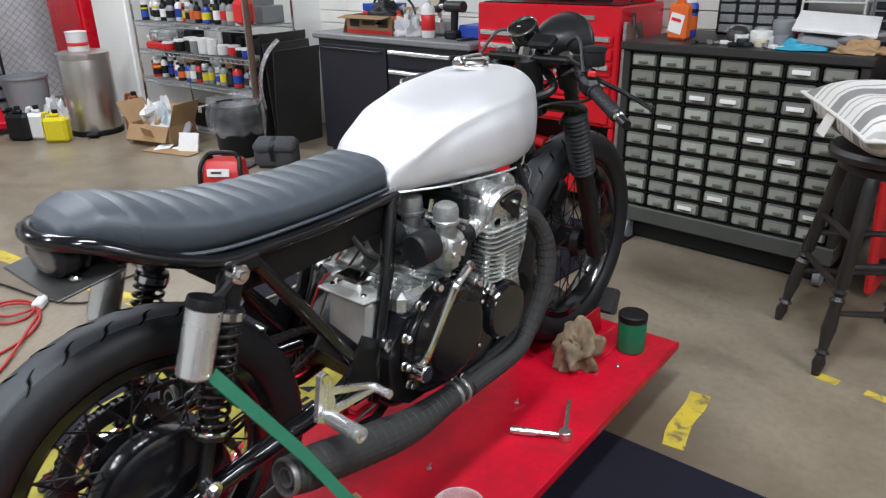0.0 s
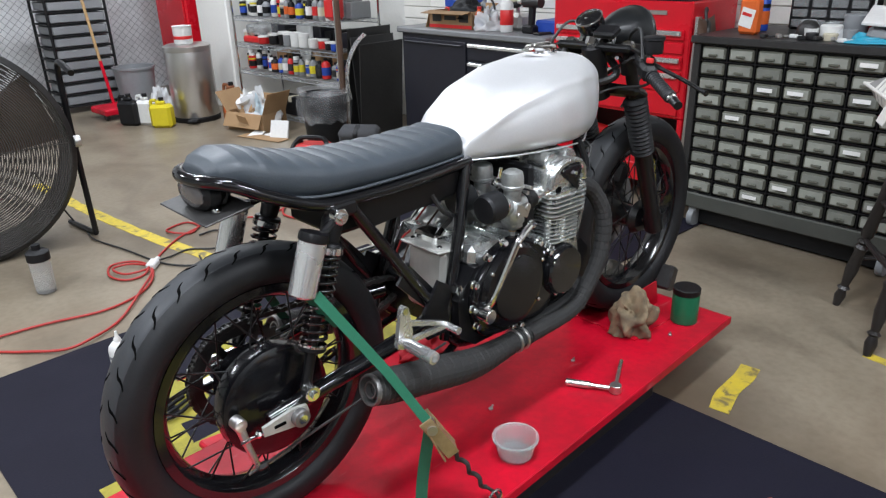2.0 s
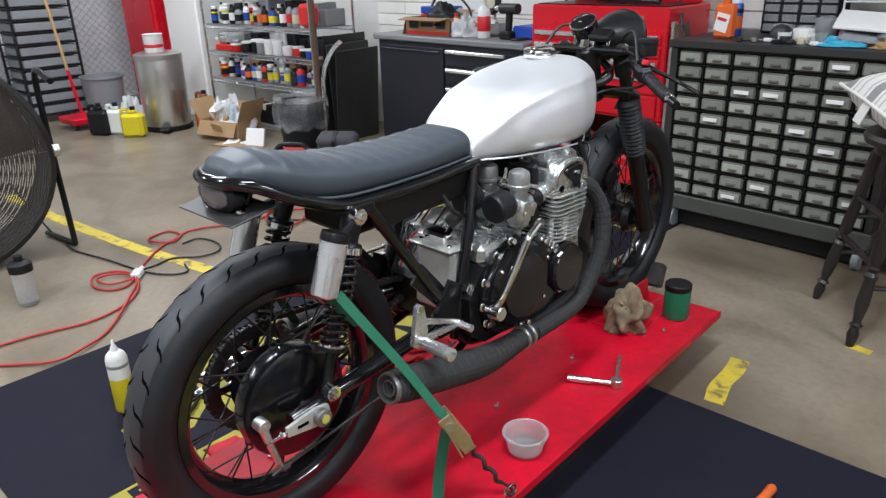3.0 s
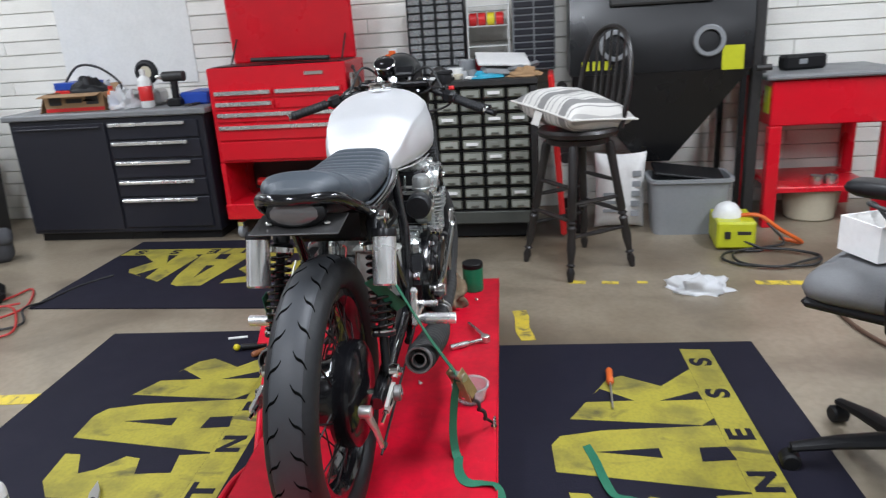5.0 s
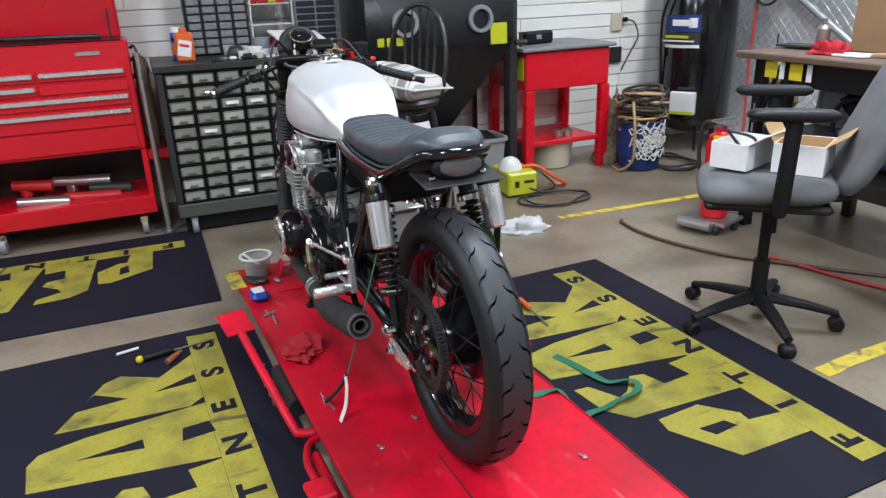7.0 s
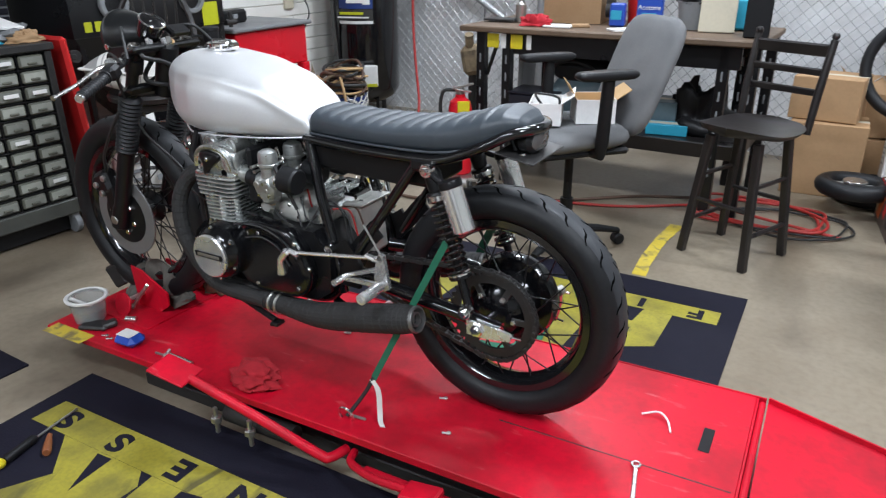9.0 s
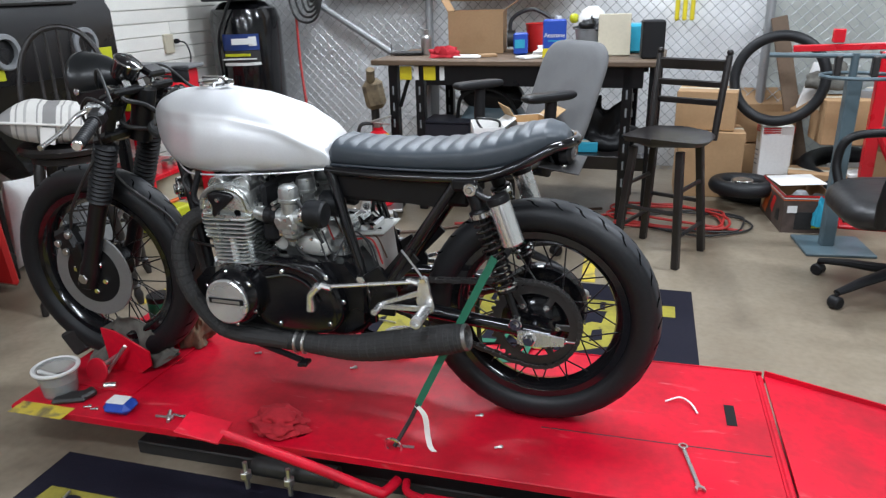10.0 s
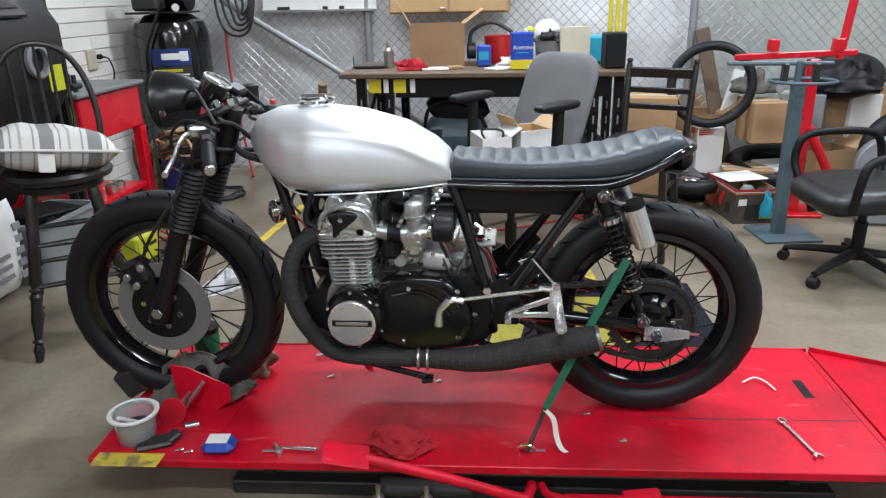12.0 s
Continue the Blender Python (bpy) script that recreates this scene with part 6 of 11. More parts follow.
part("front_block", Geo().box((1.60, 0.02, TOP + 0.055), (0.07, 0.15, 0.09), rot(0, 28, 12), 0.008), DARK_STEEL, chock, "dark steel wheel stop")

tub = thing("plastic_tub", "clear plastic tub half full of small parts", "tub", at=(1.455, 0.29, TOP))
part("wall", Geo().lathe([(0.048, 0.0), (0.050, 0.003), (0.060, 0.082), (0.067, 0.084), (0.067, 0.089), (0.058, 0.089), (0.047, 0.006), (0.0, 0.005)], (1.455, 0.29, TOP), (0, 0, 1), 30, True), CLEAR, tub)
part("contents", Geo().lathe([(0.046, 0.008), (0.051, 0.045), (0.03, 0.055), (0.0, 0.05)], (1.455, 0.29, TOP), (0, 0, 1), 18), DARK_STEEL, tub, "dark metal parts")
part("rim", Geo().lathe([(0.056, 0.086), (0.070, 0.086), (0.071, 0.092), (0.066, 0.095), (0.058, 0.092)], (1.455, 0.29, TOP), (0, 0, 1), 32, False), WHITE_PLASTIC, tub, "frosted white rim")
part("stirrer", Geo().rod((1.44, 0.26, TOP + 0.03), (1.47, 0.34, TOP + 0.10), 0.006, 8), WHITE_PLASTIC, tub)
cup = thing("deli_cup", "shallow clear plastic cup, empty", "cup", at=(0.53, -0.275, TOP))
part("wall", Geo().lathe([(0.042, 0.0), (0.044, 0.003), (0.054, 0.048), (0.059, 0.050), (0.059, 0.054), (0.052, 0.054), (0.041, 0.006), (0.0, 0.005)], (0.53, -0.275, TOP), (0, 0, 1), 30), CLEAR, cup)
box = thing("tape_measure", "blue plastic case with a pale label", "case", at=(1.19, 0.325, TOP))
part("body", Geo().box((1.19, 0.325, TOP + 0.021), (0.092, 0.072, 0.038), rot(0, 0, 6), 0.017), BLUE_PLASTIC, box)
part("face_label", Geo().box((1.19, 0.328, TOP + 0.0425), (0.06, 0.045, 0.002), rot(0, 0, 6), 0.0008), WHITE_PAPER, box)
wr = thing("ratchet", "chrome ratchet wrench with a knurled grip", "wrench", at=(0.93, -0.23, TOP))
part("shaft", Geo().rod((0.863, -0.167, TOP + 0.012), (0.899, -0.228, TOP + 0.012), 0.011, 12).rod((0.899, -0.228, TOP + 0.012), (0.931, -0.282, TOP + 0.012), 0.007, 10), BRUSHED, wr)
part("head", Geo().disc((0.935, -0.288, TOP + 0.014), (0, 0, 1), 0.017, 0.026, 14), BRUSHED, wr)
part("extension", Geo().rod((0.935, -0.288, TOP + 0.022), (1.069, -0.214, TOP + 0.014), 0.006, 10), BRUSHED, wr)
sp = thing("spanner", "steel combination spanner on the lift deck", "spanner", at=(-0.42, 0.13, TOP))
part("handle", Geo().box((-0.422, 0.12, TOP + 0.005), (0.15, 0.011, 0.006), rot(0, 0, 104), 0.002), BRUSHED, sp)
part("ring", Geo().disc((-0.403, 0.046, TOP + 0.006), (0, 0, 1), 0.013, 0.008, 18, 0.001, 0.008), BRUSHED, sp)
part("jaw", Geo().slab([(0, 0), (0.012, -0.012), (0.026, -0.010), (0.014, -0.003), (0.014, 0.005), (0.026, 0.012), (0.012, 0.012)], 0, 0.008, Matrix.Translation((-0.441, 0.195, TOP + 0.002)) @ Matrix.Rotation(radians(104), 4, "Z")), BRUSHED, sp)
sk = thing("socket_tool", "chrome socket wrench and loose bits", "tool", at=(1.0, 0.315, TOP))
part("handle", Geo().rod((0.915, 0.306, TOP + 0.007), (0.985, 0.305, TOP + 0.007), 0.006, 10).rod((0.985, 0.305, TOP + 0.007), (1.02, 0.304, TOP + 0.007), 0.004, 8), BRUSHED, sk)
part("joint", Geo().rod((1.012, 0.338, TOP + 0.006), (1.042, 0.290, TOP + 0.006), 0.0055, 8).rod((1.035, 0.318, TOP + 0.005), (1.068, 0.322, TOP + 0.005), 0.004, 8).disc((1.022, 0.318, TOP + 0.006), (1, 0, 0), 0.008, 0.02, 8), STEEL, sk)
solo("socket", Geo().rod((1.30, 0.22, TOP + 0.011), (1.335, 0.235, TOP + 0.011), 0.011, 12), BRUSHED, "small chrome socket on the lift deck", "socket")
solo("metal_bracket", Geo().box((1.39, 0.315, TOP + 0.008), (0.10, 0.06, 0.016), rot(0, 0, 25), 0.006).box((1.35, 0.29, TOP + 0.012), (0.05, 0.04, 0.02), rot(0, 10, 60), 0.006), DARK_STEEL, "dark metal bracket pieces", "bracket")
for i, (x, y) in enumerate(((1.30, 0.335), (1.27, 0.34), (0.15, 0.05), (-0.2, -0.28), (0.62, -0.1), (1.33, -0.22), (0.06, 0.18), (0.98, -0.1))):
    solo("loose_bolt", Geo().disc((x, y, TOP + 0.004), (0, 0, 1), 0.007, 0.007, 6).rod((x, y, TOP + 0.004), (x + 0.016, y + 0.008, TOP + 0.004), 0.003, 6), STEEL, "small loose bolt on the lift deck", "bolt", "loose bolts")

# ---- straps ----
strap = thing("ratchet_strap", "green webbing ratchet strap holding the motorcycle down", "strap", "tie-down straps", at=(0.37, -0.36, TOP))
part("webbing", Geo().strip([(0.06, -0.118, 0.745), (0.085, -0.155, 0.69), (0.11, -0.176, 0.655)], 0.032, (0, 0.85, -0.52)), STRAP_GREEN, strap)
part("webbing", Geo().strip([(0.07, -0.172, 0.735), (0.185, -0.222, 0.54), (0.252, -0.277, 0.40)], 0.024, (1, 0.4, 0.55)), STRAP_GREEN, strap)
way = Vector((0.30, -0.173, -0.555)).normalized()
turn = way.to_track_quat("Z", "Y").to_matrix()
mid = Vector((0.267, -0.286, 0.372))
buckle = part("ratchet_body", Geo().box(mid + turn @ Vector((0.018, 0, 0)), (0.003, 0.03, 0.115), turn, 0.001).box(mid - turn @ Vector((0.018, 0, 0)), (0.003, 0.03, 0.115), turn, 0.001).box(mid + turn @ Vector((0, 0.012, 0.018)), (0.036, 0.003, 0.075), turn, 0.001), BRASSY, strap, "brassy steel ratchet buckle")
part("spool", Geo().rod(mid + turn @ Vector((-0.024, 0, -0.03)), mid + turn @ Vector((0.024, 0, -0.03)), 0.012, 12), STEEL, buckle)
part("handle", Geo().box(mid + turn @ Vector((0, -0.018, 0.02)), (0.044, 0.004, 0.08), turn @ rot(8, 0, 0), 0.0015), BRASSY, buckle)
part("rivet", Geo().disc(mid + turn @ Vector((0, -0.024, 0.045)), turn @ Vector((0, 1, 0)), 0.006, 0.006, 10), CHROME, buckle)
twist = [mid + way * (0.05 + 0.155 * i / 12) + turn @ Vector((0.005 * math.cos(1.6 * i), 0.005 * math.sin(1.6 * i), 0)) for i in range(13)]
part("hook_wire", Geo().tube(curve_points(twist, 4), 0.0055, 8).tube(curve_points([twist[-1], (0.385, -0.352, 0.175), (0.375, -0.362, 0.170), (0.362, -0.352, 0.178)], 5), 0.004, 8), DARK_STEEL, strap, "twisted black wire hook")
part("deck_ring", Geo().tube([(0.37 + 0.02 * math.cos(t), -0.36, TOP + 0.014 + 0.02 * math.sin(t)) for t in (2 * math.pi * k / 16 for k in range(16))], 0.0035, 7, True), CHROME, strap)
part("loose_end", Geo().strip(curve_points([(0.254, -0.279, 0.398), (0.250, -0.266, 0.33), (0.240, -0.258, 0.24), (0.230, -0.262, TOP + 0.020), (0.215, -0.27, TOP + 0.005)], 6), 0.027, (0.75, -0.66, 0.0)), STRAP_GREEN, strap, "slack green webbing end")
trail = curve_points([(0.22, -0.272, TOP + 0.006), (0.165, -0.278, TOP + 0.006), (0.125, -0.293, TOP + 0.005), (0.107, -0.315, TOP + 0.005), (0.109, -0.350, TOP + 0.005), (0.098, -0.385, TOP + 0.005), (0.065, -0.400, 0.140), (0.035, -0.408, 0.075), (0.035, -0.425, 0.024), (0.09, -0.46, 0.014), (0.141, -0.515, 0.020),
                      (0.152, -0.591, 0.018), (0.165, -0.646, 0.022), (0.170, -0.712, 0.028), (0.204, -0.762, 0.024), (0.241, -0.764, 0.028), (0.263, -0.735, 0.022), (0.282, -0.692, 0.016), (0.351, -0.668, 0.018), (0.436, -0.652, 0.013), (0.524, -0.628, 0.012)], 7)
rows_of = []
for i in range(len(trail)):
    d = (trail[min(i + 2, len(trail) - 1)] - trail[max(i - 2, 0)])
    over = Vector((-d.y, d.x, 0.35 * d.length * math.sin(i * 0.13))).normalized() * 0.0125
    n = Vector((0, 0, 0.0009))
    rows_of.append([trail[i] - over - n, trail[i] + over - n, trail[i] + over + n, trail[i] - over + n])
part("trailing_end", Geo().rings(rows_of), STRAP_GREEN, strap, "green webbing trailing onto the mat")
strap = thing("ratchet_strap", "green webbing strap with a white tag end", "strap", "tie-down straps", at=(0.33, 0.28, TOP))
part("webbing", Geo().strip([(0.085, 0.150, 0.70), (0.20, 0.178, 0.46), (0.285, 0.205, 0.275)], 0.021, (1, -0.4, 0.55)), STRAP_GREEN, strap)
part("hook_chain", Geo().tube(curve_points([(0.285, 0.205, 0.278), (0.30, 0.22, 0.24), (0.32, 0.245, 0.20), (0.333, 0.268, 0.175)], 5), 0.006, 8), DARK_STEEL, strap)
part("deck_ring", Geo().tube([(0.335 + 0.024 * math.cos(t), 0.27 + 0.004 * math.sin(t), TOP + 0.014 + 0.024 * math.sin(t)) for t in (2 * math.pi * k / 16 for k in range(16))], 0.004, 7, True), CHROME, strap)
part("tag_end", Geo().strip(curve_points([(0.285, 0.21, 0.275), (0.262, 0.215, 0.25), (0.252, 0.225, 0.20), (0.24, 0.24, TOP + 0.01), (0.225, 0.25, TOP + 0.003)], 6), 0.015, (1, 0.35, 0.0)), CLOTH_WHITE, strap, "white tag end")
part("hook_handle", Geo().rod((0.283, 0.25, TOP + 0.006), (0.338, 0.257, TOP + 0.006), 0.004, 8), STEEL, strap)
solo("white_wire", Geo().tube(curve_points([(-0.35, -0.17, TOP + 0.004), (-0.39, -0.19, TOP + 0.012), (-0.42, -0.17, TOP + 0.01), (-0.44, -0.13, TOP + 0.004)], 6), 0.0028, 7), WHITE_PLASTIC, "bent scrap of white plastic wire", "wire")

# ---- on the mats ----
drv = thing("screwdriver", "screwdriver with an orange handle on the mat", "screwdriver", at=(0.9, -0.73, 0.01))
part("handle", Geo().lathe([(0.010, 0), (0.014, 0.01), (0.012, 0.05), (0.014, 0.09), (0.008, 0.10)], (1.0, -0.735, 0.022), (-1, 0.03, 0), 12), ORANGE_PLASTIC, drv)
part("blade", Geo().rod((0.90, -0.732, 0.022), (0.74, -0.727, 0.016), 0.0035, 8), STEEL, drv)
drv = thing("screwdriver", "two screwdrivers with black and yellow handles", "screwdriver", at=(1.15, 0.68, 0.01))
part("handle", Geo().lathe([(0.010, 0), (0.014, 0.01), (0.012, 0.06), (0.014, 0.10), (0.008, 0.11)], (1.17, 0.78, 0.022), (0.25, -1, 0), 12), BLACK_PLASTIC, drv)
part("blade", Geo().rod((1.195, 0.68, 0.02), (1.235, 0.52, 0.014), 0.0035, 8), STEEL, drv)
part("second_handle", Geo().lathe([(0.010, 0), (0.013, 0.01), (0.011, 0.05), (0.007, 0.09)], (1.10, 0.70, 0.022), (0.8, -0.6, 0), 12), BROWN_PLASTIC, drv)
part("end_ball", Geo().ball((1.165, 0.795, 0.024), 0.015, 10), YELLOW_PLASTIC, drv)
solo("pen", Geo().rod((1.27, 0.88, 0.014), (1.29, 0.80, 0.014), 0.006, 8), WHITE_PLASTIC, "small white and red tool on the mat", "pen")
can = thing("spray_can", "yellow and white spray can with a pointed nozzle on the mat", "spray can", at=(-0.03, 0.93, 0.008))
part("body", Geo().lathe([(0.031, 0), (0.033, 0.004), (0.033, 0.120)], (-0.03, 0.93, 0.008), (0, 0, 1), 22), YELLOW_PLASTIC, can)
part("upper_body", Geo().lathe([(0.0332, 0.120), (0.0332, 0.185), (0.029, 0.200), (0.018, 0.212), (0.012, 0.215)], (-0.03, 0.93, 0.008), (0, 0, 1), 22), WHITE_PLASTIC, can, "white printed upper half")
part("print_bar", Geo().lathe([(0.0334, 0.160), (0.0338, 0.161), (0.0338, 0.170), (0.0334, 0.171)], (-0.03, 0.93, 0.008), (0, 0, 1), 22, False), GREY_PLASTIC, can)
part("nozzle", Geo().lathe([(0.012, 0.214), (0.011, 0.225), (0.006, 0.232), (0.004, 0.250)], (-0.03, 0.93, 0.008), (0, 0, 1), 12), WHITE_PLASTIC, can)
snip_set = names_now()
sn = thing("tin_snips", "steel tin snips lying on the mat", "snips", at=(0.2, 0.84, 0.01))
part("jaws", Geo().slab([(0.0, -0.016), (0.05, -0.014), (0.105, 0.0), (0.05, 0.014), (0.0, 0.016)], -0.005, 0.007, pose(0.23, 0.845, 0.02, 0, 0, 24)), STEEL, sn)
part("pivot_bolt", Geo().disc((0.238, 0.849, 0.029), (0, 0, 1), 0.009, 0.006, 8), DARK_STEEL, sn)
for side in (-1, 1):
    part("handle", Geo().tube(curve_points([(0.235, 0.845, 0.02), (0.19, 0.825 + side * 0.03, 0.02), (0.13, 0.80 + side * 0.045, 0.02), (0.085, 0.785 + side * 0.035, 0.02), (0.08, 0.78 + side * 0.012, 0.02), (0.12, 0.80 + side * 0.016, 0.02), (0.17, 0.82 + side * 0.014, 0.02)], 6), 0.0065, 8), BLACK_PLASTIC, sn)
move_group(snip_set, Matrix.Translation((-0.075, -0.04, 0)))

# ---- cords on the floor ----
cable("extension_cord", [(-0.75, 1.80, 0.008), (-0.5, 1.75, 0.008), (-0.29, 1.72, 0.008), (-0.09, 1.70, 0.008), (0.116, 1.655, 0.008), (0.273, 1.70, 0.008), (0.377, 1.806, 0.010), (0.43, 1.95, 0.014), (0.40, 2.08, 0.012), (0.304, 2.12, 0.008), (0.257, 2.0, 0.008), (0.294, 1.90, 0.008), (0.371, 1.895, 0.008), (0.42, 1.96, 0.020),
                         (0.36, 2.06, 0.016), (0.29, 2.05, 0.016), (0.31, 1.95, 0.016), (0.40, 1.93, 0.018), (0.45, 1.97, 0.026)], 0.0055, RED_CORD, "tangled red extension cord on the floor")
cable("extension_cord", [(0.45, 1.965, 0.012), (0.525, 2.085, 0.008), (0.695, 2.25, 0.008), (0.83, 2.325, 0.008), (0.81, 2.44, 0.008), (0.69, 2.405, 0.008), (0.69, 2.31, 0.016), (0.765, 2.266, 0.008), (0.86, 2.335, 0.012), (1.0, 2.33, 0.008), (1.2, 2.22, 0.008), (1.45, 2.35, 0.008), (1.66, 2.62, 0.012)], 0.0055, RED_CORD, "red extension cord running to the charger")
cable("extension_cord", [(0.41, 1.90, 0.022), (0.401, 1.87, 0.014), (0.314, 1.74, 0.018), (0.143, 1.526, 0.008), (0.0, 1.43, 0.014), (-0.10, 1.42, 0.012), (-0.217, 1.52, 0.008), (-0.316, 1.60, 0.008), (-0.5, 1.62, 0.008), (-0.8, 1.58, 0.008)], 0.0055, RED_CORD, "slack red extension cord on the floor")
solo("cord_plug", Geo().box((0.445, 1.965, 0.02), (0.075, 0.045, 0.034), rot(0, 0, 50), 0.008).rod((0.47, 1.992, 0.02), (0.49, 2.015, 0.02), 0.012, 10), WHITE_PLASTIC, "white plug joining two cords on the floor", "plug")
cable("cable", [(0.25, 3.0, 0.3), (0.36, 2.86, 0.02), (0.385, 2.78, 0.008), (0.359, 2.557, 0.008), (0.425, 2.28, 0.008), (0.488, 1.99, 0.008), (0.561, 1.86, 0.008), (0.63, 1.84, 0.008), (0.66, 1.93, 0.008)], 0.005, BLACK_CORD, "black power cord of the fan")
cable("cable", [(0.47, 1.99, 0.02), (0.558, 2.025, 0.008), (0.655, 2.048, 0.008), (0.76, 1.965, 0.008), (0.859, 1.968, 0.008), (0.909, 2.074, 0.008), (0.876, 2.206, 0.008), (0.78, 2.20, 0.008)], 0.005, BLACK_CORD, "black cable plugged into the red cord")
cable("air_hose", [(1.70, -1.77, 0.012), (1.667, -1.75, 0.012), (1.49, -1.735, 0.012), (1.27, -1.778, 0.012), (1.02, -1.89, 0.012), (0.81, -2.05, 0.012), (0.61, -2.216, 0.012), (0.365, -2.42, 0.012), (0.1, -2.55, 0.012)], 0.009, CAR_BROWN, "brown rubber air hose across the floor")
cable("red_hose", [(0.9, -2.05, 0.012), (0.4, -2.2, 0.012)] + loops(-0.3, -2.45, 0.014, 0.34, 0.22, 3, 8, 0.006) + [(-0.7, -2.3, 0.012)], 0.008, RED_CORD, "coiled red air hose under the desk")
cable("black_lead", loops(-0.45, -2.4, 0.012, 0.3, 0.2, 2, 11), 0.006, BLACK_CORD, "black cable heaped on the floor")

# ---- fan and the far end ----
early_set = names_now()
fan = thing("drum_fan", "large black drum fan with a dusty wire guard", "fan", at=(-0.19, 2.57, 0))
FC = Vector((-0.19, 2.57, 0.53))
fn = Vector((-0.07, -1, 0)).normalized()
part("drum", Geo().lathe([(0.50, -0.02), (0.525, 0.0), (0.525, 0.30), (0.50, 0.32), (0.505, 0.30), (0.505, 0.0)], FC, -fn, 56, False), DARK_STEEL, fan)
guard = Geo()
fu = fn.cross((0, 0, 1)).normalized()
fw = fu.cross(fn)
for i in range(44):
    r = 0.06 + 0.45 * i / 43
    guard.tube([FC + fn * (0.03 - 0.03 * (r / 0.51) ** 2) + r * (math.cos(t) * fu + math.sin(t) * fw) for t in (2 * math.pi * k / 48 for k in range(48))], 0.0031, 4, True)
for i in range(20):
    r = 0.08 + 0.42 * i / 19
    guard.tube([FC - fn * 0.30 + r * (math.cos(t) * fu + math.sin(t) * fw) for t in (2 * math.pi * k / 40 for k in range(40))], 0.003, 4, True)
tagged(part("guard_ring", guard, DUSTY, fan), kind="stuff")
for k in range(8):
    t = 2 * math.pi * k / 8
    e = math.cos(t) * fu + math.sin(t) * fw
    part("guard_rib", Geo().rod(FC + fn * 0.034 + e * 0.05, FC + fn * 0.002 + e * 0.515, 0.003, 6), DUSTY, fan)
for k in range(3):
    t = 2 * math.pi * k / 3 + 0.7
    e = math.cos(t) * fu + math.sin(t) * fw
    f2 = -math.sin(t) * fu + math.cos(t) * fw
    ring = [[FC - fn * (0.14 + q * 0.05) + e * r + f2 * (q * (0.08 + 0.22 * r)) + fn * dz for q, dz in ((-1, 0), (-0.3, 0.012), (0.4, 0.012), (1, 0), (0.4, 0.008), (-0.3, 0.008))] for r in (0.07, 0.2, 0.35, 0.47)]
    part("blade", Geo().rings(ring), CAR_BROWN, fan, "dusty brown fan blade")
part("motor", Geo().lathe([(0.05, 0), (0.085, 0.02), (0.085, 0.16), (0.06, 0.2)], FC - fn * 0.08, -fn, 24), DARK_STEEL, fan)
for s in (-1, 1):
    fx = FC + fu * (s * 0.545)
    part("stand_leg", Geo().tube(curve_points([fx + Vector((0, -0.12, 0.34)), fx + Vector((0, 0.1, 0.36)), fx + Vector((0.0, 0.12, 0.1)), fx + Vector((0, 0.11, -0.2)), Vector((fx.x, fx.y + 0.09, 0.015))], 6), 0.015, 10), BLACK_SATIN, fan)
    part("pivot", Geo().disc(fx - fu * (s * 0.012), fu, 0.03, 0.03, 16), STEEL, fan)
    part("rear_foot", Geo().rod((fx.x, fx.y + 0.09, 0.015), (fx.x - 0.05, fx.y + 0.38, 0.015), 0.014, 10), BLACK_SATIN, fan)
bt = thing("water_bottle", "clear shaker bottle with a black lid on the floor", "bottle", at=(-0.03, 2.045, 0))
part("body", Geo().lathe([(0.036, 0), (0.04, 0.005), (0.045, 0.15), (0.046, 0.16)], (-0.03, 2.045, 0), (0, 0, 1), 22), CLEAR, bt)
part("lid", Geo().lathe([(0.048, 0.155), (0.048, 0.19), (0.035, 0.2), (0.018, 0.203), (0.018, 0.225)], (-0.03, 2.045, 0), (0, 0, 1), 22), BLACK_PLASTIC, bt)

move_group(early_set, pose(-0.597, -1.282, 0, 0, 0, -0.8) @ Matrix.Translation((0.583, 1.293, 0)))
far_end = names_now()
tower = thing("drawer_tower", "tall black-framed cart with grey plastic drawers", "drawer cart", at=(2.05, 6.35, 0))
for sx in (1.78, 2.32):
    for sy in (6.1, 6.5):
        part("post", Geo().rod((sx, sy, 0), (sx, sy, 1.12), 0.014, 8), BLACK_PLASTIC, tower)
for k in range(10):
    z = 0.06 + k * 0.108
    part("shelf_rim", Geo().span((1.77, 6.09, z), (2.33, 6.51, z + 0.014), 0.003), BLACK_PLASTIC, tower)
    part("drawer", Geo().span((1.80, 6.1, z + 0.02), (2.30, 6.48, z + 0.098), 0.008), GREY_PLASTIC, tower)
broom = thing("pole_jack", "red floor jack with an orange and yellow handle", "jack", at=(2.08, 5.75, 0))
part("chassis", Geo().span((1.86, 5.42, 0.05), (2.2, 5.75, 0.11), 0.012), RED_LIFT, broom)
part("handle", Geo().rod((2.07, 5.72, 0.1), (2.04, 5.76, 0.5), 0.015, 10), RED_LIFT, broom)
part("pole", Geo().rod((2.04, 5.76, 0.5), (1.99, 5.83, 1.3), 0.014, 10), WOOD_LIGHT, broom, "orange-brown pole")
for x in (1.9, 2.18):
    part("wheel", Geo().disc((x, 5.5, 0.04), (1, 0, 0), 0.04, 0.03, 14), DARK_STEEL, broom)
solo("storage_bin", Geo().lathe([(0.15, 0), (0.16, 0.01), (0.188, 0.38), (0.20, 0.385), (0.20, 0.405), (0.184, 0.405), (0.15, 0.02), (0, 0.015)], (2.38, 5.86, 0), (0, 0, 1), 28), GREY_PLASTIC, "round grey plastic bin", "bin")


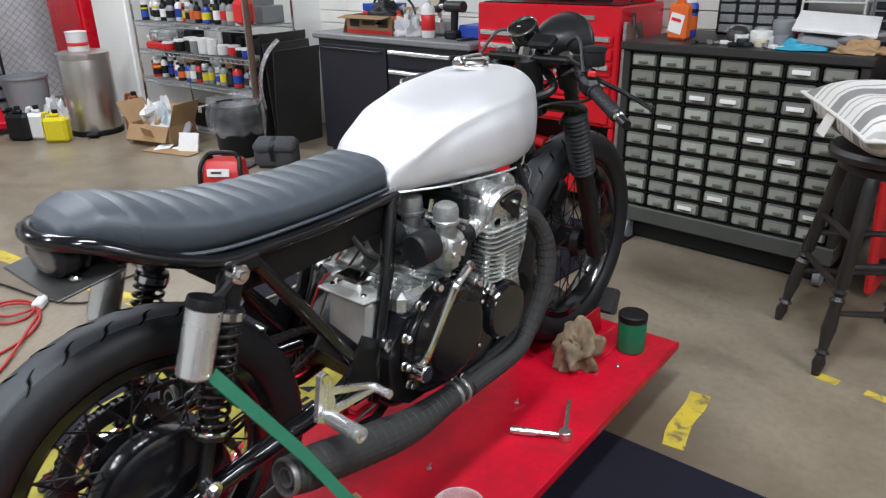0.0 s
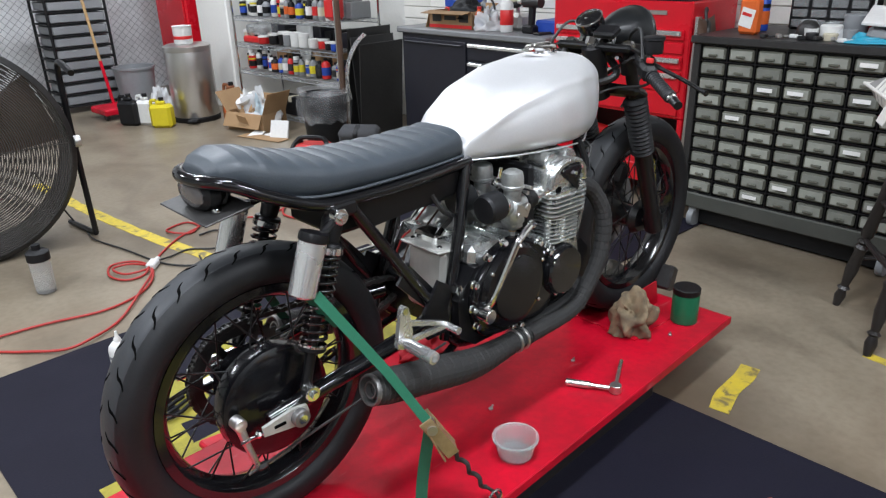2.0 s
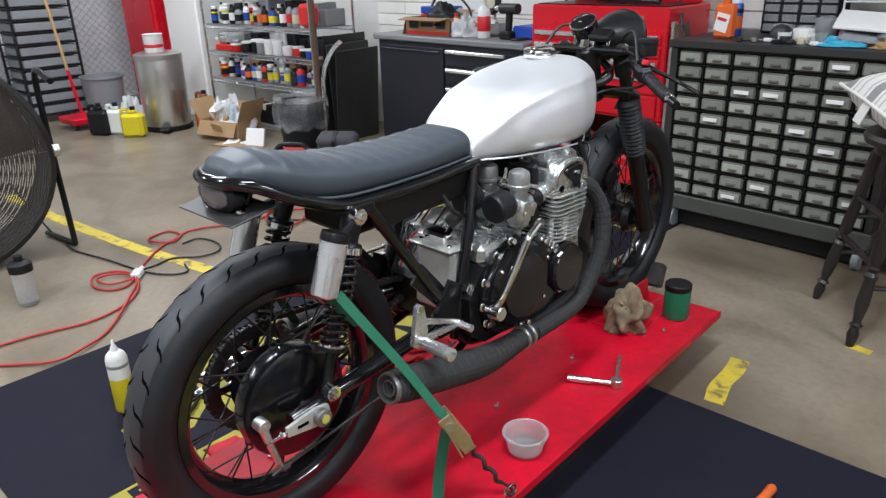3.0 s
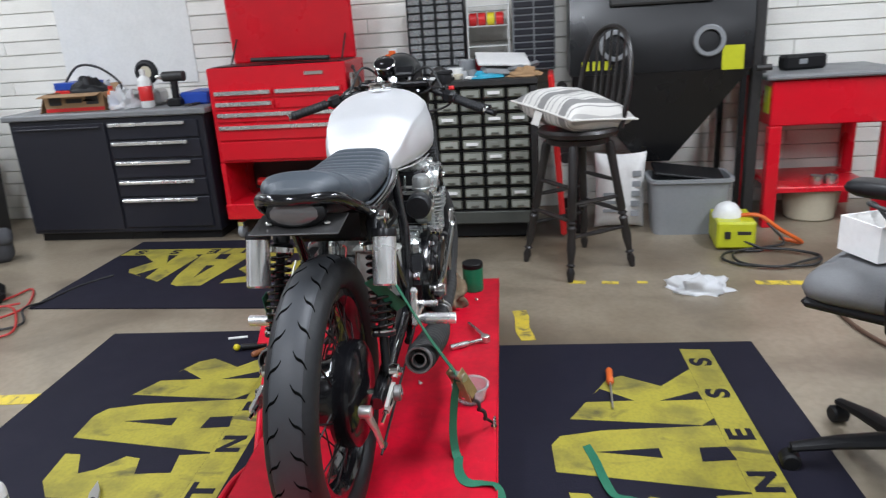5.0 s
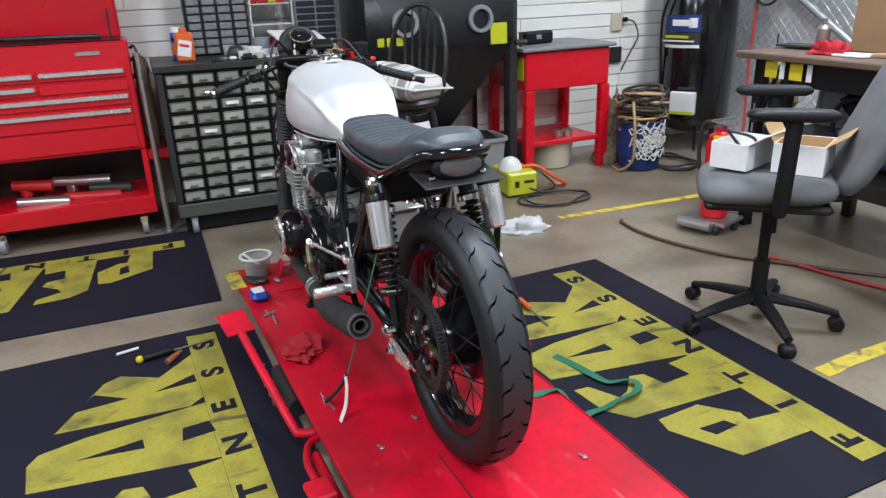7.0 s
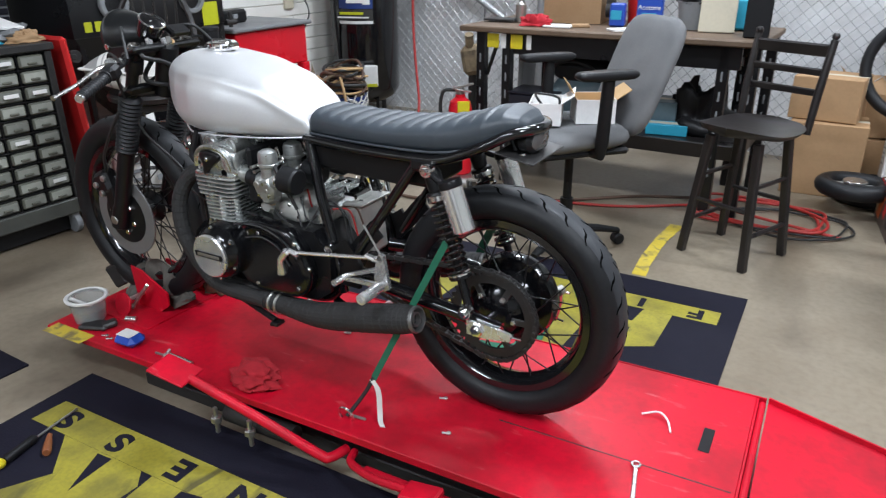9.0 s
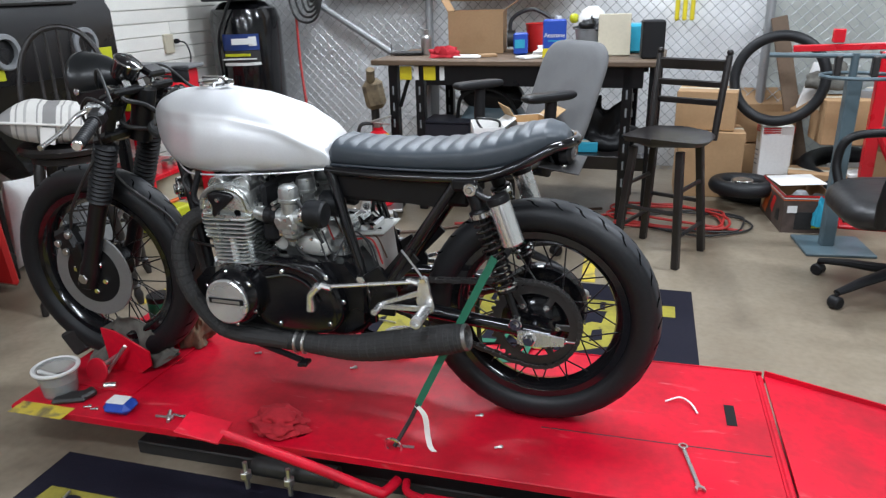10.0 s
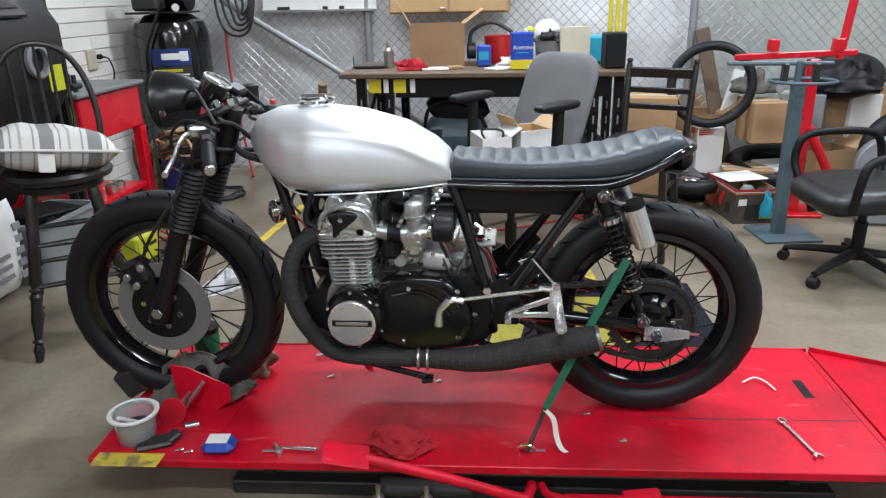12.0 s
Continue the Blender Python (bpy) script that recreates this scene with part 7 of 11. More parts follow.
def jug(x, y, rz, material, label, h=0.26, w=0.16):
    ob = thing("oil_jug", label, "jug", "jugs on the floor")
    part("body", Geo().box((0, 0, h * 0.4), (w, w * 0.62, h * 0.8), None, 0.025).box((0.0, 0, h * 0.86), (w * 0.4, w * 0.3, h * 0.16), None, 0.015), material, ob)
    part("handle", Geo().tube(curve_points([(w * 0.2, 0, h * 0.93), (w * 0.42, 0, h * 0.92), (w * 0.47, 0, h * 0.78), (w * 0.42, 0, h * 0.6)], 5), 0.014, 10), material, ob)
    part("cap", Geo().disc((-w * 0.05, 0, h * 0.97), (0, 0, 1), 0.022, 0.03, 14), BLACK_PLASTIC, ob)
    return place(ob, x, y, 0, rz)


jug(2.10, 4.80, 130, YELLOW_PLASTIC, "yellow plastic oil jug on the floor", 0.25, 0.19)
jug(2.06, 5.02, 120, WHITE_PLASTIC, "white plastic oil jug on the floor", 0.27, 0.16)
jug(1.96, 5.12, 120, BLACK_PLASTIC, "black plastic oil jug on the floor", 0.27, 0.19)
amber = jug(2.63, 4.52, 100, BROWN_PLASTIC, "amber brown plastic jug by the shelving", 0.34, 0.19)
for side in (-1, 1):
    local_part("label", Geo().box((-0.01, side * 0.0595, 0.14), (0.12, 0.002, 0.13), None, 0.0005), ORANGE_PLASTIC, amber, "orange paper label")
    local_part("print_bar", Geo().box((-0.01, side * 0.061, 0.15), (0.07, 0.002, 0.025), None, 0.0005), CREAM, amber)
crumple("parts_bag", 2.32, 5.25, 0.0, 0.11, 0.09, 0.25, FILM, "bag of clear plastic wrapping", "bag", 3.3)
bin2 = thing("pedal_bin", "tall brushed stainless steel pedal bin", "trash can", at=(2.46, 4.87, 0))
part("body", Geo().lathe([(0.195, 0.04), (0.20, 0.05), (0.20, 0.60), (0.197, 0.615)], (2.46, 4.87, 0), (0, 0, 1), 40), STAINLESS, bin2)
part("base", Geo().lathe([(0.20, 0.0), (0.207, 0.01), (0.207, 0.04), (0.2, 0.045)], (2.46, 4.87, 0), (0, 0, 1), 40), BLACK_PLASTIC, bin2)
part("lid", Geo().lathe([(0.203, 0.61), (0.205, 0.62), (0.203, 0.655), (0.17, 0.668), (0, 0.672)], (2.46, 4.87, 0), (0, 0, 1), 40), STAINLESS, bin2)
part("pedal", Geo().box((2.33, 4.69, 0.03), (0.12, 0.09, 0.025), rot(0, 0, 45), 0.008), BLACK_PLASTIC, bin2)
pail = thing("paint_can", "small white paint can with a red label", "paint can", at=(2.43, 4.85, 0.672))
part("body", Geo().lathe([(0.078, 0), (0.08, 0.004), (0.08, 0.14), (0.084, 0.145), (0.084, 0.15), (0.07, 0.152)], (2.43, 4.85, 0.672), (0, 0, 1), 28), WHITE_PLASTIC, pail)
part("label_mark", Geo().lathe([(0.0805, 0.04), (0.0815, 0.042), (0.0815, 0.065), (0.0805, 0.067)], (2.43, 4.85, 0.672), (0, 0, 1), 28, False), RED_PLASTIC, pail)
red = thing("red_locker", "tall red steel locker standing by the fence", "locker", at=(3.1, 6.1, 0))
part("body", Geo().span((2.95, 5.72, 0.05), (3.4, 6.34, 1.6), 0.015), RED_BOX, red)
part("door", Geo().span((2.935, 5.75, 0.08), (2.949, 6.31, 1.57), 0.006), RED_BOX, red)
for y in (5.76, 6.3):
    part("foot", Geo().span((2.97, y - 0.02, 0), (3.38, y + 0.02, 0.05), 0.003), DARK_STEEL, red)

# shelving
rack = thing("wire_shelving", "chrome wire shelving crowded with bottles and cans", "shelving", at=(3.12, 4.05, 0))
SH = (0.05, 0.40, 0.635, 0.865, 1.12)
for x in (2.9, 3.35):
    for y in (3.3, 4.78):
        part("post", Geo().rod((x, y, 0), (x, y, 1.6), 0.0125, 10), CHROME, rack)
for z in SH:
    g = Geo()
    for x in (2.9, 3.35):
        g.rod((x, 3.3, z), (x, 4.78, z), 0.004, 6).rod((x, 3.3, z - 0.03), (x, 4.78, z - 0.03), 0.004, 6)
        pts = [(x, 3.3 + 1.48 * k / 48, z - (0.03 if k % 2 else 0.0)) for k in range(49)]
        g.tube(pts, 0.003, 4)
    for k in range(30):
        y = 3.3 + 1.48 * k / 29
        g.rod((2.9, y, z + 0.004), (3.35, y, z + 0.004), 0.002, 4)
    part("shelf", g, GALV, rack, "bright wire shelf")
rnd = random.Random(4)
tints = [WHITE_PLASTIC, GREY_PLASTIC, BLACK_PLASTIC, BLUE_PLASTIC, RED_PLASTIC, BLACK_PLASTIC, CREAM, BLACK_PLASTIC, GREY_PLASTIC, WHITE_PLASTIC, BLACK_PLASTIC, GREY_PLASTIC]
words = {id(WHITE_PLASTIC): "white", id(GREY_PLASTIC): "grey", id(BLACK_PLASTIC): "black", id(BLUE_PLASTIC): "blue", id(RED_PLASTIC): "red", id(ORANGE_PLASTIC): "orange", id(CREAM): "cream"}
for z, top in ((0.41, 0.17), (0.645, 0.15), (0.875, 0.18), (1.13, 0.2)):
    y = 3.36
    while y < 4.72:
        m = rnd.choice(tints)
        kind = rnd.random()
        r = rnd.uniform(0.026, 0.04)
        x = 2.96 + rnd.uniform(0, 0.06)
        if z == 0.645:
            r = rnd.uniform(0.04, 0.055)
            ob = thing("tub", f"{words[id(m)]} round tub on the wire shelf", "tub", "tubs on the shelving", at=(x, y + r, z))
            h = rnd.uniform(0.06, 0.12)
            part("body", Geo().lathe([(r * 0.92, 0), (r, h * 0.1), (r, h * 0.85)], (x, y + r, z), (0, 0, 1), 16), m, ob)
            part("lid", Geo().lathe([(r * 1.05, h * 0.82), (r * 1.05, h), (r * 0.9, h * 1.03)], (x, y + r, z), (0, 0, 1), 16), WHITE_PLASTIC, ob)
        elif kind < 0.55:
            spray_can(x, y + r, z, m, f"{words[id(m)]} spray can on the wire shelf", rnd.uniform(0.8, 1) * top, r, "cans on the shelving")
        else:
            bottle(x, y + r, z, r, rnd.uniform(0.75, 1) * top, m, BLACK_PLASTIC, f"{words[id(m)]} bottle on the wire shelf", "bottles on the shelving")
        y += 2 * r + rnd.uniform(0.004, 0.03)
for z, top in ((0.41, 0.19), (0.645, 0.17), (0.875, 0.2), (1.13, 0.24)):
    y = 3.36
    while y < 4.70:
        w = rnd.uniform(0.07, 0.16)
        m = rnd.choice((BLACK_PLASTIC, BLACK_PLASTIC, GREY_PLASTIC, CARDBOARD, BENCH_GREY, WHITE_PLASTIC))
        h = rnd.uniform(0.6, 1.0) * top
        solo("shelf_box", Geo().box((3.2 + rnd.uniform(-0.02, 0.02), y + w / 2, z + h / 2), (0.2, w, h), rot(0, 0, rnd.uniform(-4, 4)), 0.006), m, {id(CARDBOARD): "brown card", id(GREY_PLASTIC): "grey", id(WHITE_PLASTIC): "white"}.get(id(m), "black") + " parts box behind the bottles on the wire shelf", "box", "boxes on the shelving")
        y += w + rnd.uniform(0.005, 0.04)
solo("tray", Geo().span((2.93, 4.38, 0.645), (3.2, 4.7, 0.70), 0.01), RED_PLASTIC, "flat red plastic tray on the wire shelf", "tray")
solo("container", Geo().span((2.95, 4.40, 0.702), (3.18, 4.68, 0.80), 0.02), CLEAR, "clear plastic container on the wire shelf", "container")
solo("fluid_jug", Geo().box((2.99, 3.42, 0.965), (0.12, 0.15, 0.18), None, 0.03), RED_PLASTIC, "red fluid jug on the wire shelf", "jug")
carton(2.98, 4.05, 0.06, (0.12, 0.5, 0.16), BLACK_PLASTIC, "black case on the lowest shelf", 0)
carton(2.60, 4.10, 0, (0.28, 0.42, 0.15), CARDBOARD, "open cardboard box of packing scraps", 12, flaps=4, angles=(-62, 62, 66, 55))
crumple("packing_scraps", 2.63, 4.07, 0.05, 0.12, 0.18, 0.22, FILM, "clear plastic packing scraps", "packaging", 2.2, rough=0.8)
crumple("brown_paper", 2.55, 4.13, 0.05, 0.075, 0.17, 0.13, CARDBOARD, "crumpled brown packing paper in the box", "packing paper", 7.7, rough=0.9)
crumple("white_paper", 2.60, 4.22, 0.06, 0.07, 0.09, 0.17, WHITE_PAPER, "crumpled white paper in the box", "packing paper", 5.2, rough=0.9)
crumple("blue_wrapper", 2.57, 3.99, 0.10, 0.05, 0.06, 0.12, CYAN_FILM, "pale blue plastic wrapper in the box", "wrapper", 9.1, rough=0.9)
solo("plastic_bowl", Geo().lathe([(0.03, 0), (0.07, 0.03), (0.09, 0.06), (0.086, 0.06), (0.028, 0.006)], (2.58, 4.17, 0.20), (-0.5, 0.1, 1), 20), WHITE_PLASTIC, "white plastic bowl in the box", "bowl")
solo("torn_card", Geo().box((2.42, 4.03, 0.10), (0.004, 0.12, 0.1), rot(8, -25, 5), 0.001), CARDBOARD, "torn card flap leaning on the box", "card")
for x, y, rz, w, d in ((2.43, 3.86, 30, 0.14, 0.1), (2.52, 3.72, -20, 0.16, 0.12)):
    solo("paper_sheet", Geo().box((x, y, 0.012), (w, d, 0.003), rot(4, -6, rz), 0.001), WHITE_PAPER, "loose white paper on the floor", "paper", "loose papers")
solo("folded_card", Geo().box((2.5, 3.62, 0.07), (0.02, 0.16, 0.14), rot(0, 20, 25), 0.002), WHITE_PAPER, "bent white card on the floor", "card")
solo("flat_cardboard", Geo().box((2.40, 3.72, 0.006), (0.12, 0.46, 0.006), rot(0, 0, 12), 0.002), CARDBOARD, "flattened cardboard strip on the floor", "cardboard")
BIN = (2.67, 3.23)
wb = thing("waste_bin", "black waste bin with a clear plastic liner", "waste bin", at=(*BIN, 0))
part("body", Geo().lathe([(0.145, 0), (0.15, 0.01), (0.180, 0.36), (0.186, 0.36), (0.186, 0.375), (0.174, 0.375), (0.145, 0.012), (0, 0.01)], (*BIN, 0), (0, 0, 1), 32), BLACK_PLASTIC, wb)
rings = []
for i in range(15):
    v = i / 14
    base = 0.200 + 0.016 * math.sin(3.0 * v) - 0.012 * v
    ring = []
    for k in range(96):
        t = 2 * math.pi * k / 96
        fold = 0.05 * noise.noise((4 * math.cos(t), 4 * math.sin(t), 1.5 * v)) + 0.022 * math.sin(19 * t + 3 * math.sin(3 * v)) * (1 - 0.5 * v)
        sag = (0.05 * (1 - v) + 0.03 * v) * noise.noise((2.5 * math.cos(t), 2.5 * math.sin(t), 8.0))
        ring.append((BIN[0] + base * (1 + fold) * math.cos(t), BIN[1] + base * (1 + fold) * math.sin(t), 0.175 + 0.245 * v + sag))
    rings.append(ring)
rings += [[(BIN[0] + (x - BIN[0]) * e, BIN[1] + (y - BIN[1]) * e, z - d) for x, y, z in rings[-1]] for e, d in ((0.95, 0.010), (0.87, 0.06), (0.78, 0.16))]
part("liner", Geo().rings(rings, False), LINER, wb, "clear crumpled liner folded over the rim", 80)
bag = thing("tool_bag", "dark grey fabric tool bag with a fold-over flap", "bag")
part("body", Geo().box((0, 0, 0.095), (0.17, 0.29, 0.19), None, 0.035), BAG_GREY, bag, "", 60)
part("flap", Geo().box((-0.035, -0.01, 0.16), (0.15, 0.30, 0.085), rot(0, -14, 0), 0.03), BAG_GREY, bag, "", 60)
part("strap", Geo().strip(curve_points([(-0.096, 0.0, 0.06), (-0.112, 0.0, 0.12), (-0.118, 0.0, 0.17), (-0.03, 0.0, 0.214)], 5), 0.03, (0, 1, 0), 0.003), BLACK_PLASTIC, bag)
place(bag, 2.60, 2.74, 0, 32)
solo("flat_pad", Geo().box((2.42, 3.02, 0.012), (0.14, 0.34, 0.022), rot(0, 0, 20), 0.006), BAG_GREY, "flat grey foam pad on the floor", "pad")
for i, (y, h, rx) in enumerate(((3.26, 0.82, 3), (3.16, 0.76, -4), (3.08, 0.72, 4))):
    solo("steel_sheet", Geo().box((3.18 - 0.02 * i, y, h / 2), (0.45, 0.012, h), rot(rx, 0, 0), 0.003), DARK_STEEL, "dark steel sheet leaning beside the workbench", "sheet", "leaning sheets")
bent = curve_points([(2.93, 3.00, 0.80), (2.91, 3.09, 0.72), (2.90, 3.17, 0.60), (2.90, 3.21, 0.46), (2.91, 3.20, 0.30)], 8)
solo("curved_panel", Geo().strip(bent, 0.075, (0.35, 0.9, 0.1), 0.004), POLISH, "bent bright sheet-metal strip beside the workbench", "panel")
solo("dark_pole", Geo().rod((2.82, 3.17, 0), (2.82, 3.17, 1.6), 0.022, 14), CAR_BROWN, "dark brown pole standing by the shelving", "pole")
solo("column", Geo().span((2.9, 4.88, 0), (4.3, 5.42, CEILING), 0.012), PLASTER, "white painted square workshop column", "column", kind="structure")
move_group(far_end, pose(-0.597, -1.282, 0, 0, 0, 4.7) @ Matrix.Translation((0.712, 1.252, 0)))
# workbench
bench_items = names_now()
wbch = thing("workbench", "charcoal steel workbench cabinet with drawers", "workbench", at=(3.2, 2.22, 0))
part("carcass", Geo().span((2.96, 1.60, 0.084), (3.43, 2.95, 0.845), 0.006), BENCH_GREY, wbch)
part("plinth", Geo().span((3.0, 1.62, 0.024), (3.42, 2.93, 0.083), 0.003), BLACK_SATIN, wbch)
part("worktop", Geo().span((2.93, 1.57, 0.846), (3.44, 2.98, 0.885), 0.008), BENCH_TOP, wbch)
for k, (z0, z1) in enumerate(((0.705, 0.815), (0.582, 0.694), (0.455, 0.567), (0.33, 0.44), (0.12, 0.32))):
    d = part("drawer", Geo().span((2.945, 1.64, z0), (2.959, 2.25, z1), 0.004), BENCH_GREY, wbch)
    part("pull", Geo().span((2.925, 1.72, z1 - 0.027), (2.944, 2.236, z1 - 0.005), 0.004), POLISH, d, "bright drawer pull")
d = part("door", Geo().span((2.945, 2.27, 0.11), (2.959, 2.92, 0.815), 0.004), BENCH_GREY, wbch)
part("pull", Geo().span((2.928, 2.30, 0.785), (2.944, 2.89, 0.795), 0.003), BENCH_GREY, d)
ham = carton(3.12, 2.5, 0.886, (0.20, 0.40, 0.115), CARDBOARD, "printed cardboard box with a red base stripe on the workbench", 4, flaps=4, angles=(-8, 25, -60, -70))
local_part("red_stripe", Geo().span((-0.103, -0.198, 0.004), (-0.1015, 0.198, 0.026), 0.0004), RED_PLASTIC, ham)
for y, w, h in ((0.125, 0.085, 0.05), (-0.125, 0.085, 0.05), (0.0, 0.11, 0.028)):
    local_part("print_bar", Geo().span((-0.103, y - w / 2, 0.07 - h / 2), (-0.1015, y + w / 2, 0.07 + h / 2), 0.0004), DARK_STEEL, ham)
for i, (h, m, word) in enumerate(((0.055, BLUE_PLASTIC, "blue"), (0.03, WHITE_PAPER, "white"), (0.04, RED_PLASTIC, "red"), (0.05, BLUE_PLASTIC, "blue"))):
    z0 = 0.886 + sum((0.055, 0.03, 0.04, 0.05)[:i])
    solo("flat_box", Geo().box((3.28, 2.58 + 0.01 * i, z0 + h / 2), (0.2, 0.30 - 0.02 * i, h - 0.002), rot(0, 0, 3 - 4 * i), 0.004), m, word + " flat box in the stack behind the carton", "box", "boxes stacked on the workbench")
crumple("wrapping", 3.10, 2.20, 0.886, 0.08, 0.09, 0.11, FILM, "clear plastic wrapping on the workbench", "wrapping", 4.4, rough=0.8)
solo("pliers", Geo().tube(curve_points([(3.02, 1.74, 0.895), (3.06, 1.70, 0.895), (3.12, 1.69, 0.895)], 5), 0.008, 8).tube(curve_points([(3.02, 1.70, 0.895), (3.06, 1.71, 0.895), (3.12, 1.69, 0.895)], 5), 0.008, 8).box((3.135, 1.69, 0.895), (0.05, 0.018, 0.012), None, 0.004), DARK_STEEL, "dark pliers on the workbench edge", "pliers")
cable("air_lead", [(3.22, 2.75, 0.90), (3.25, 2.68, 1.06), (3.22, 2.55, 1.16), (3.2, 2.40, 1.15), (3.22, 2.28, 1.05), (3.2, 2.24, 0.93)], 0.008, BLACK_CORD, "black hose looped over the workbench", "hose")
bottle(3.08, 2.02, 0.886, 0.042, 0.24, WHITE_PLASTIC, WHITE_PLASTIC, "white trigger bottle on the workbench", neck=0.35)
bottle(3.05, 2.24, 0.886, 0.026, 0.15, ORANGE_PLASTIC, RED_PLASTIC, "red and orange tube on the workbench", neck=0.5)
crumple("cap", 3.13, 2.44, 0.95, 0.11, 0.13, 0.13, BLACK_PLASTIC, "dark cloth cap on the box", "cap", 5.5, rough=0.3)
solo("blue_folder", Geo().span((3.2, 2.62, 0.886), (3.42, 2.86, 0.95), 0.004), BLUE_PLASTIC, "blue folder stack at the wall", "folder")
drill = thing("cordless_drill", "black cordless drill standing on its battery", "drill", at=(3.12, 1.84, 0.886))
part("battery", Geo().span((3.06, 1.79, 0.886), (3.16, 1.88, 0.935), 0.01), BLACK_PLASTIC, drill)
part("grip", Geo().tube([(3.11, 1.835, 0.935), (3.115, 1.835, 1.04)], [0.022, 0.024], 12), BLACK_PLASTIC, drill)
part("head", Geo().rod((3.11, 1.76, 1.07), (3.115, 1.90, 1.07), 0.032, 16), DARK_STEEL, drill)
part("chuck", Geo().rod((3.11, 1.90, 1.07), (3.11, 1.95, 1.07), 0.02, 12, 0.012), STEEL, drill)
gr = thing("bench_wheel", "small black wheel on a grey bench tool", "grinder", at=(3.22, 2.08, 0.886))
part("base", Geo().span((3.16, 1.98, 0.886), (3.3, 2.2, 0.99), 0.02), STEEL, gr)
part("tyre", Geo().tube([(3.2, 2.06 + 0.058 * math.cos(t), 1.10 + 0.058 * math.sin(t)) for t in (2 * math.pi * k / 22 for k in range(22))], 0.022, 10, True), RUBBER, gr)
part("hub", Geo().disc((3.2, 2.06, 1.10), (1, 0, 0), 0.04, 0.03, 18), CREAM, gr)
part("post", Geo().rod((3.23, 2.06, 0.98), (3.22, 2.06, 1.1), 0.014, 10), STEEL, gr)
crumple("hose_heap", 3.2, 2.33, 0.886, 0.08, 0.09, 0.12, GREY_PLASTIC, "grey hose fittings heaped on the workbench", "fittings", 8.8, rough=0.7)
solo("blue_case", Geo().span((3.12, 1.62, 0.886), (3.4, 1.82, 0.965), 0.012), BLUE_PLASTIC, "dark blue case on the workbench", "case")

move_group(bench_items, Matrix.Translation((-0.16, 0.0, -0.024)))

# tool chest
solo("wall_panel_window", Geo().span((3.425, 1.9, 0.97), (3.447, 2.9, 1.75), 0.004), WHITE_PLASTIC, "white board on the wall behind the workbench", "board")

chest_items = names_now()
chest = thing("tool_chest", "red steel rolling tool chest with raised lid", "tool chest", at=(3.2, 1.13, 0))
CY0, CY1 = 0.72, 1.60
part("upper_body", Geo().span((2.97, CY0, 0.50), (3.42, CY1, 1.086), 0.008), RED_BOX, chest)
for s in (CY0, CY1 - 0.03):
    part("side_panel", Geo().span((2.97, s, 0.14), (3.42, s + 0.03, 0.499), 0.004), RED_BOX, chest)
part("bottom_tray", Geo().span((2.955, CY0, 0.13), (3.42, CY1, 0.233), 0.006), RED_BOX, chest)
part("back_panel", Geo().span((3.40, CY0 + 0.03, 0.234), (3.42, CY1 - 0.03, 0.499), 0.002), DARK_STEEL, chest)
lid = part("lid", Geo().box((3.36, 1.165, 1.315), (0.035, 0.83, 0.46), rot(0, -4, 0), 0.012), RED_BOX, chest, "raised red lid")
for y in (0.80, 1.53):
    part("lid_stay", Geo().rod((3.2, y, 1.086), (3.34, y, 1.24), 0.006, 8), DARK_STEEL, lid)
part("tray_edge", Geo().span((2.99, CY0 + 0.03, 1.087), (3.33, CY1 - 0.03, 1.092), 0.001), BLACK_SATIN, chest)
for z, h, y0, y1 in ((0.912, 0.055, 1.19, 1.57), (0.912, 0.055, 0.75, 1.18), (0.845, 0.055, 1.19, 1.57), (0.845, 0.055, 0.75, 1.18), (0.768, 0.065, 0.75, 1.57), (0.655, 0.10, 0.75, 1.57), (0.53, 0.115, 0.75, 1.57)):
    d = part("drawer", Geo().span((2.957, y0, z - 0.012), (2.969, y1, z + h - 0.012), 0.004), RED_BOX, chest)
    if (y1 > 1.2 or z > 0.9) and z > 0.6:
        part("pull", Geo().span((2.94, y0 + 0.01, z + h - 0.045), (2.956, y1 - 0.01, z + h - 0.02), 0.004), POLISH, d, "bright drawer pull")
part("maker_plate", Geo().span((2.963, 0.86, 1.02), (2.969, 0.98, 1.042), 0.002), BRUSHED, chest)
part("side_handle", Geo().tube(curve_points([(3.05, CY0 - 0.002, 0.98), (3.03, CY0 - 0.05, 0.99), (3.0, CY0 - 0.075, 0.96), (3.0, CY0 - 0.07, 0.90), (3.05, CY0 - 0.002, 0.89)], 5), 0.012, 8), DARK_STEEL, chest)
part("side_shelf", Geo().span((2.98, CY0 - 0.13, 0.43), (3.35, CY0 - 0.001, 0.49), 0.008), RED_BOX, chest)
for y in (0.80, 1.53):
    for x in (3.00, 3.37):
        cst = part("caster", Geo().disc((x, y, 0.045), (0, 1, 0), 0.045, 0.03, 20), GREY_PLASTIC, chest)
        part("fork", Geo().box((x, y, 0.09), (0.05, 0.045, 0.05), None, 0.006), CHROME, cst)
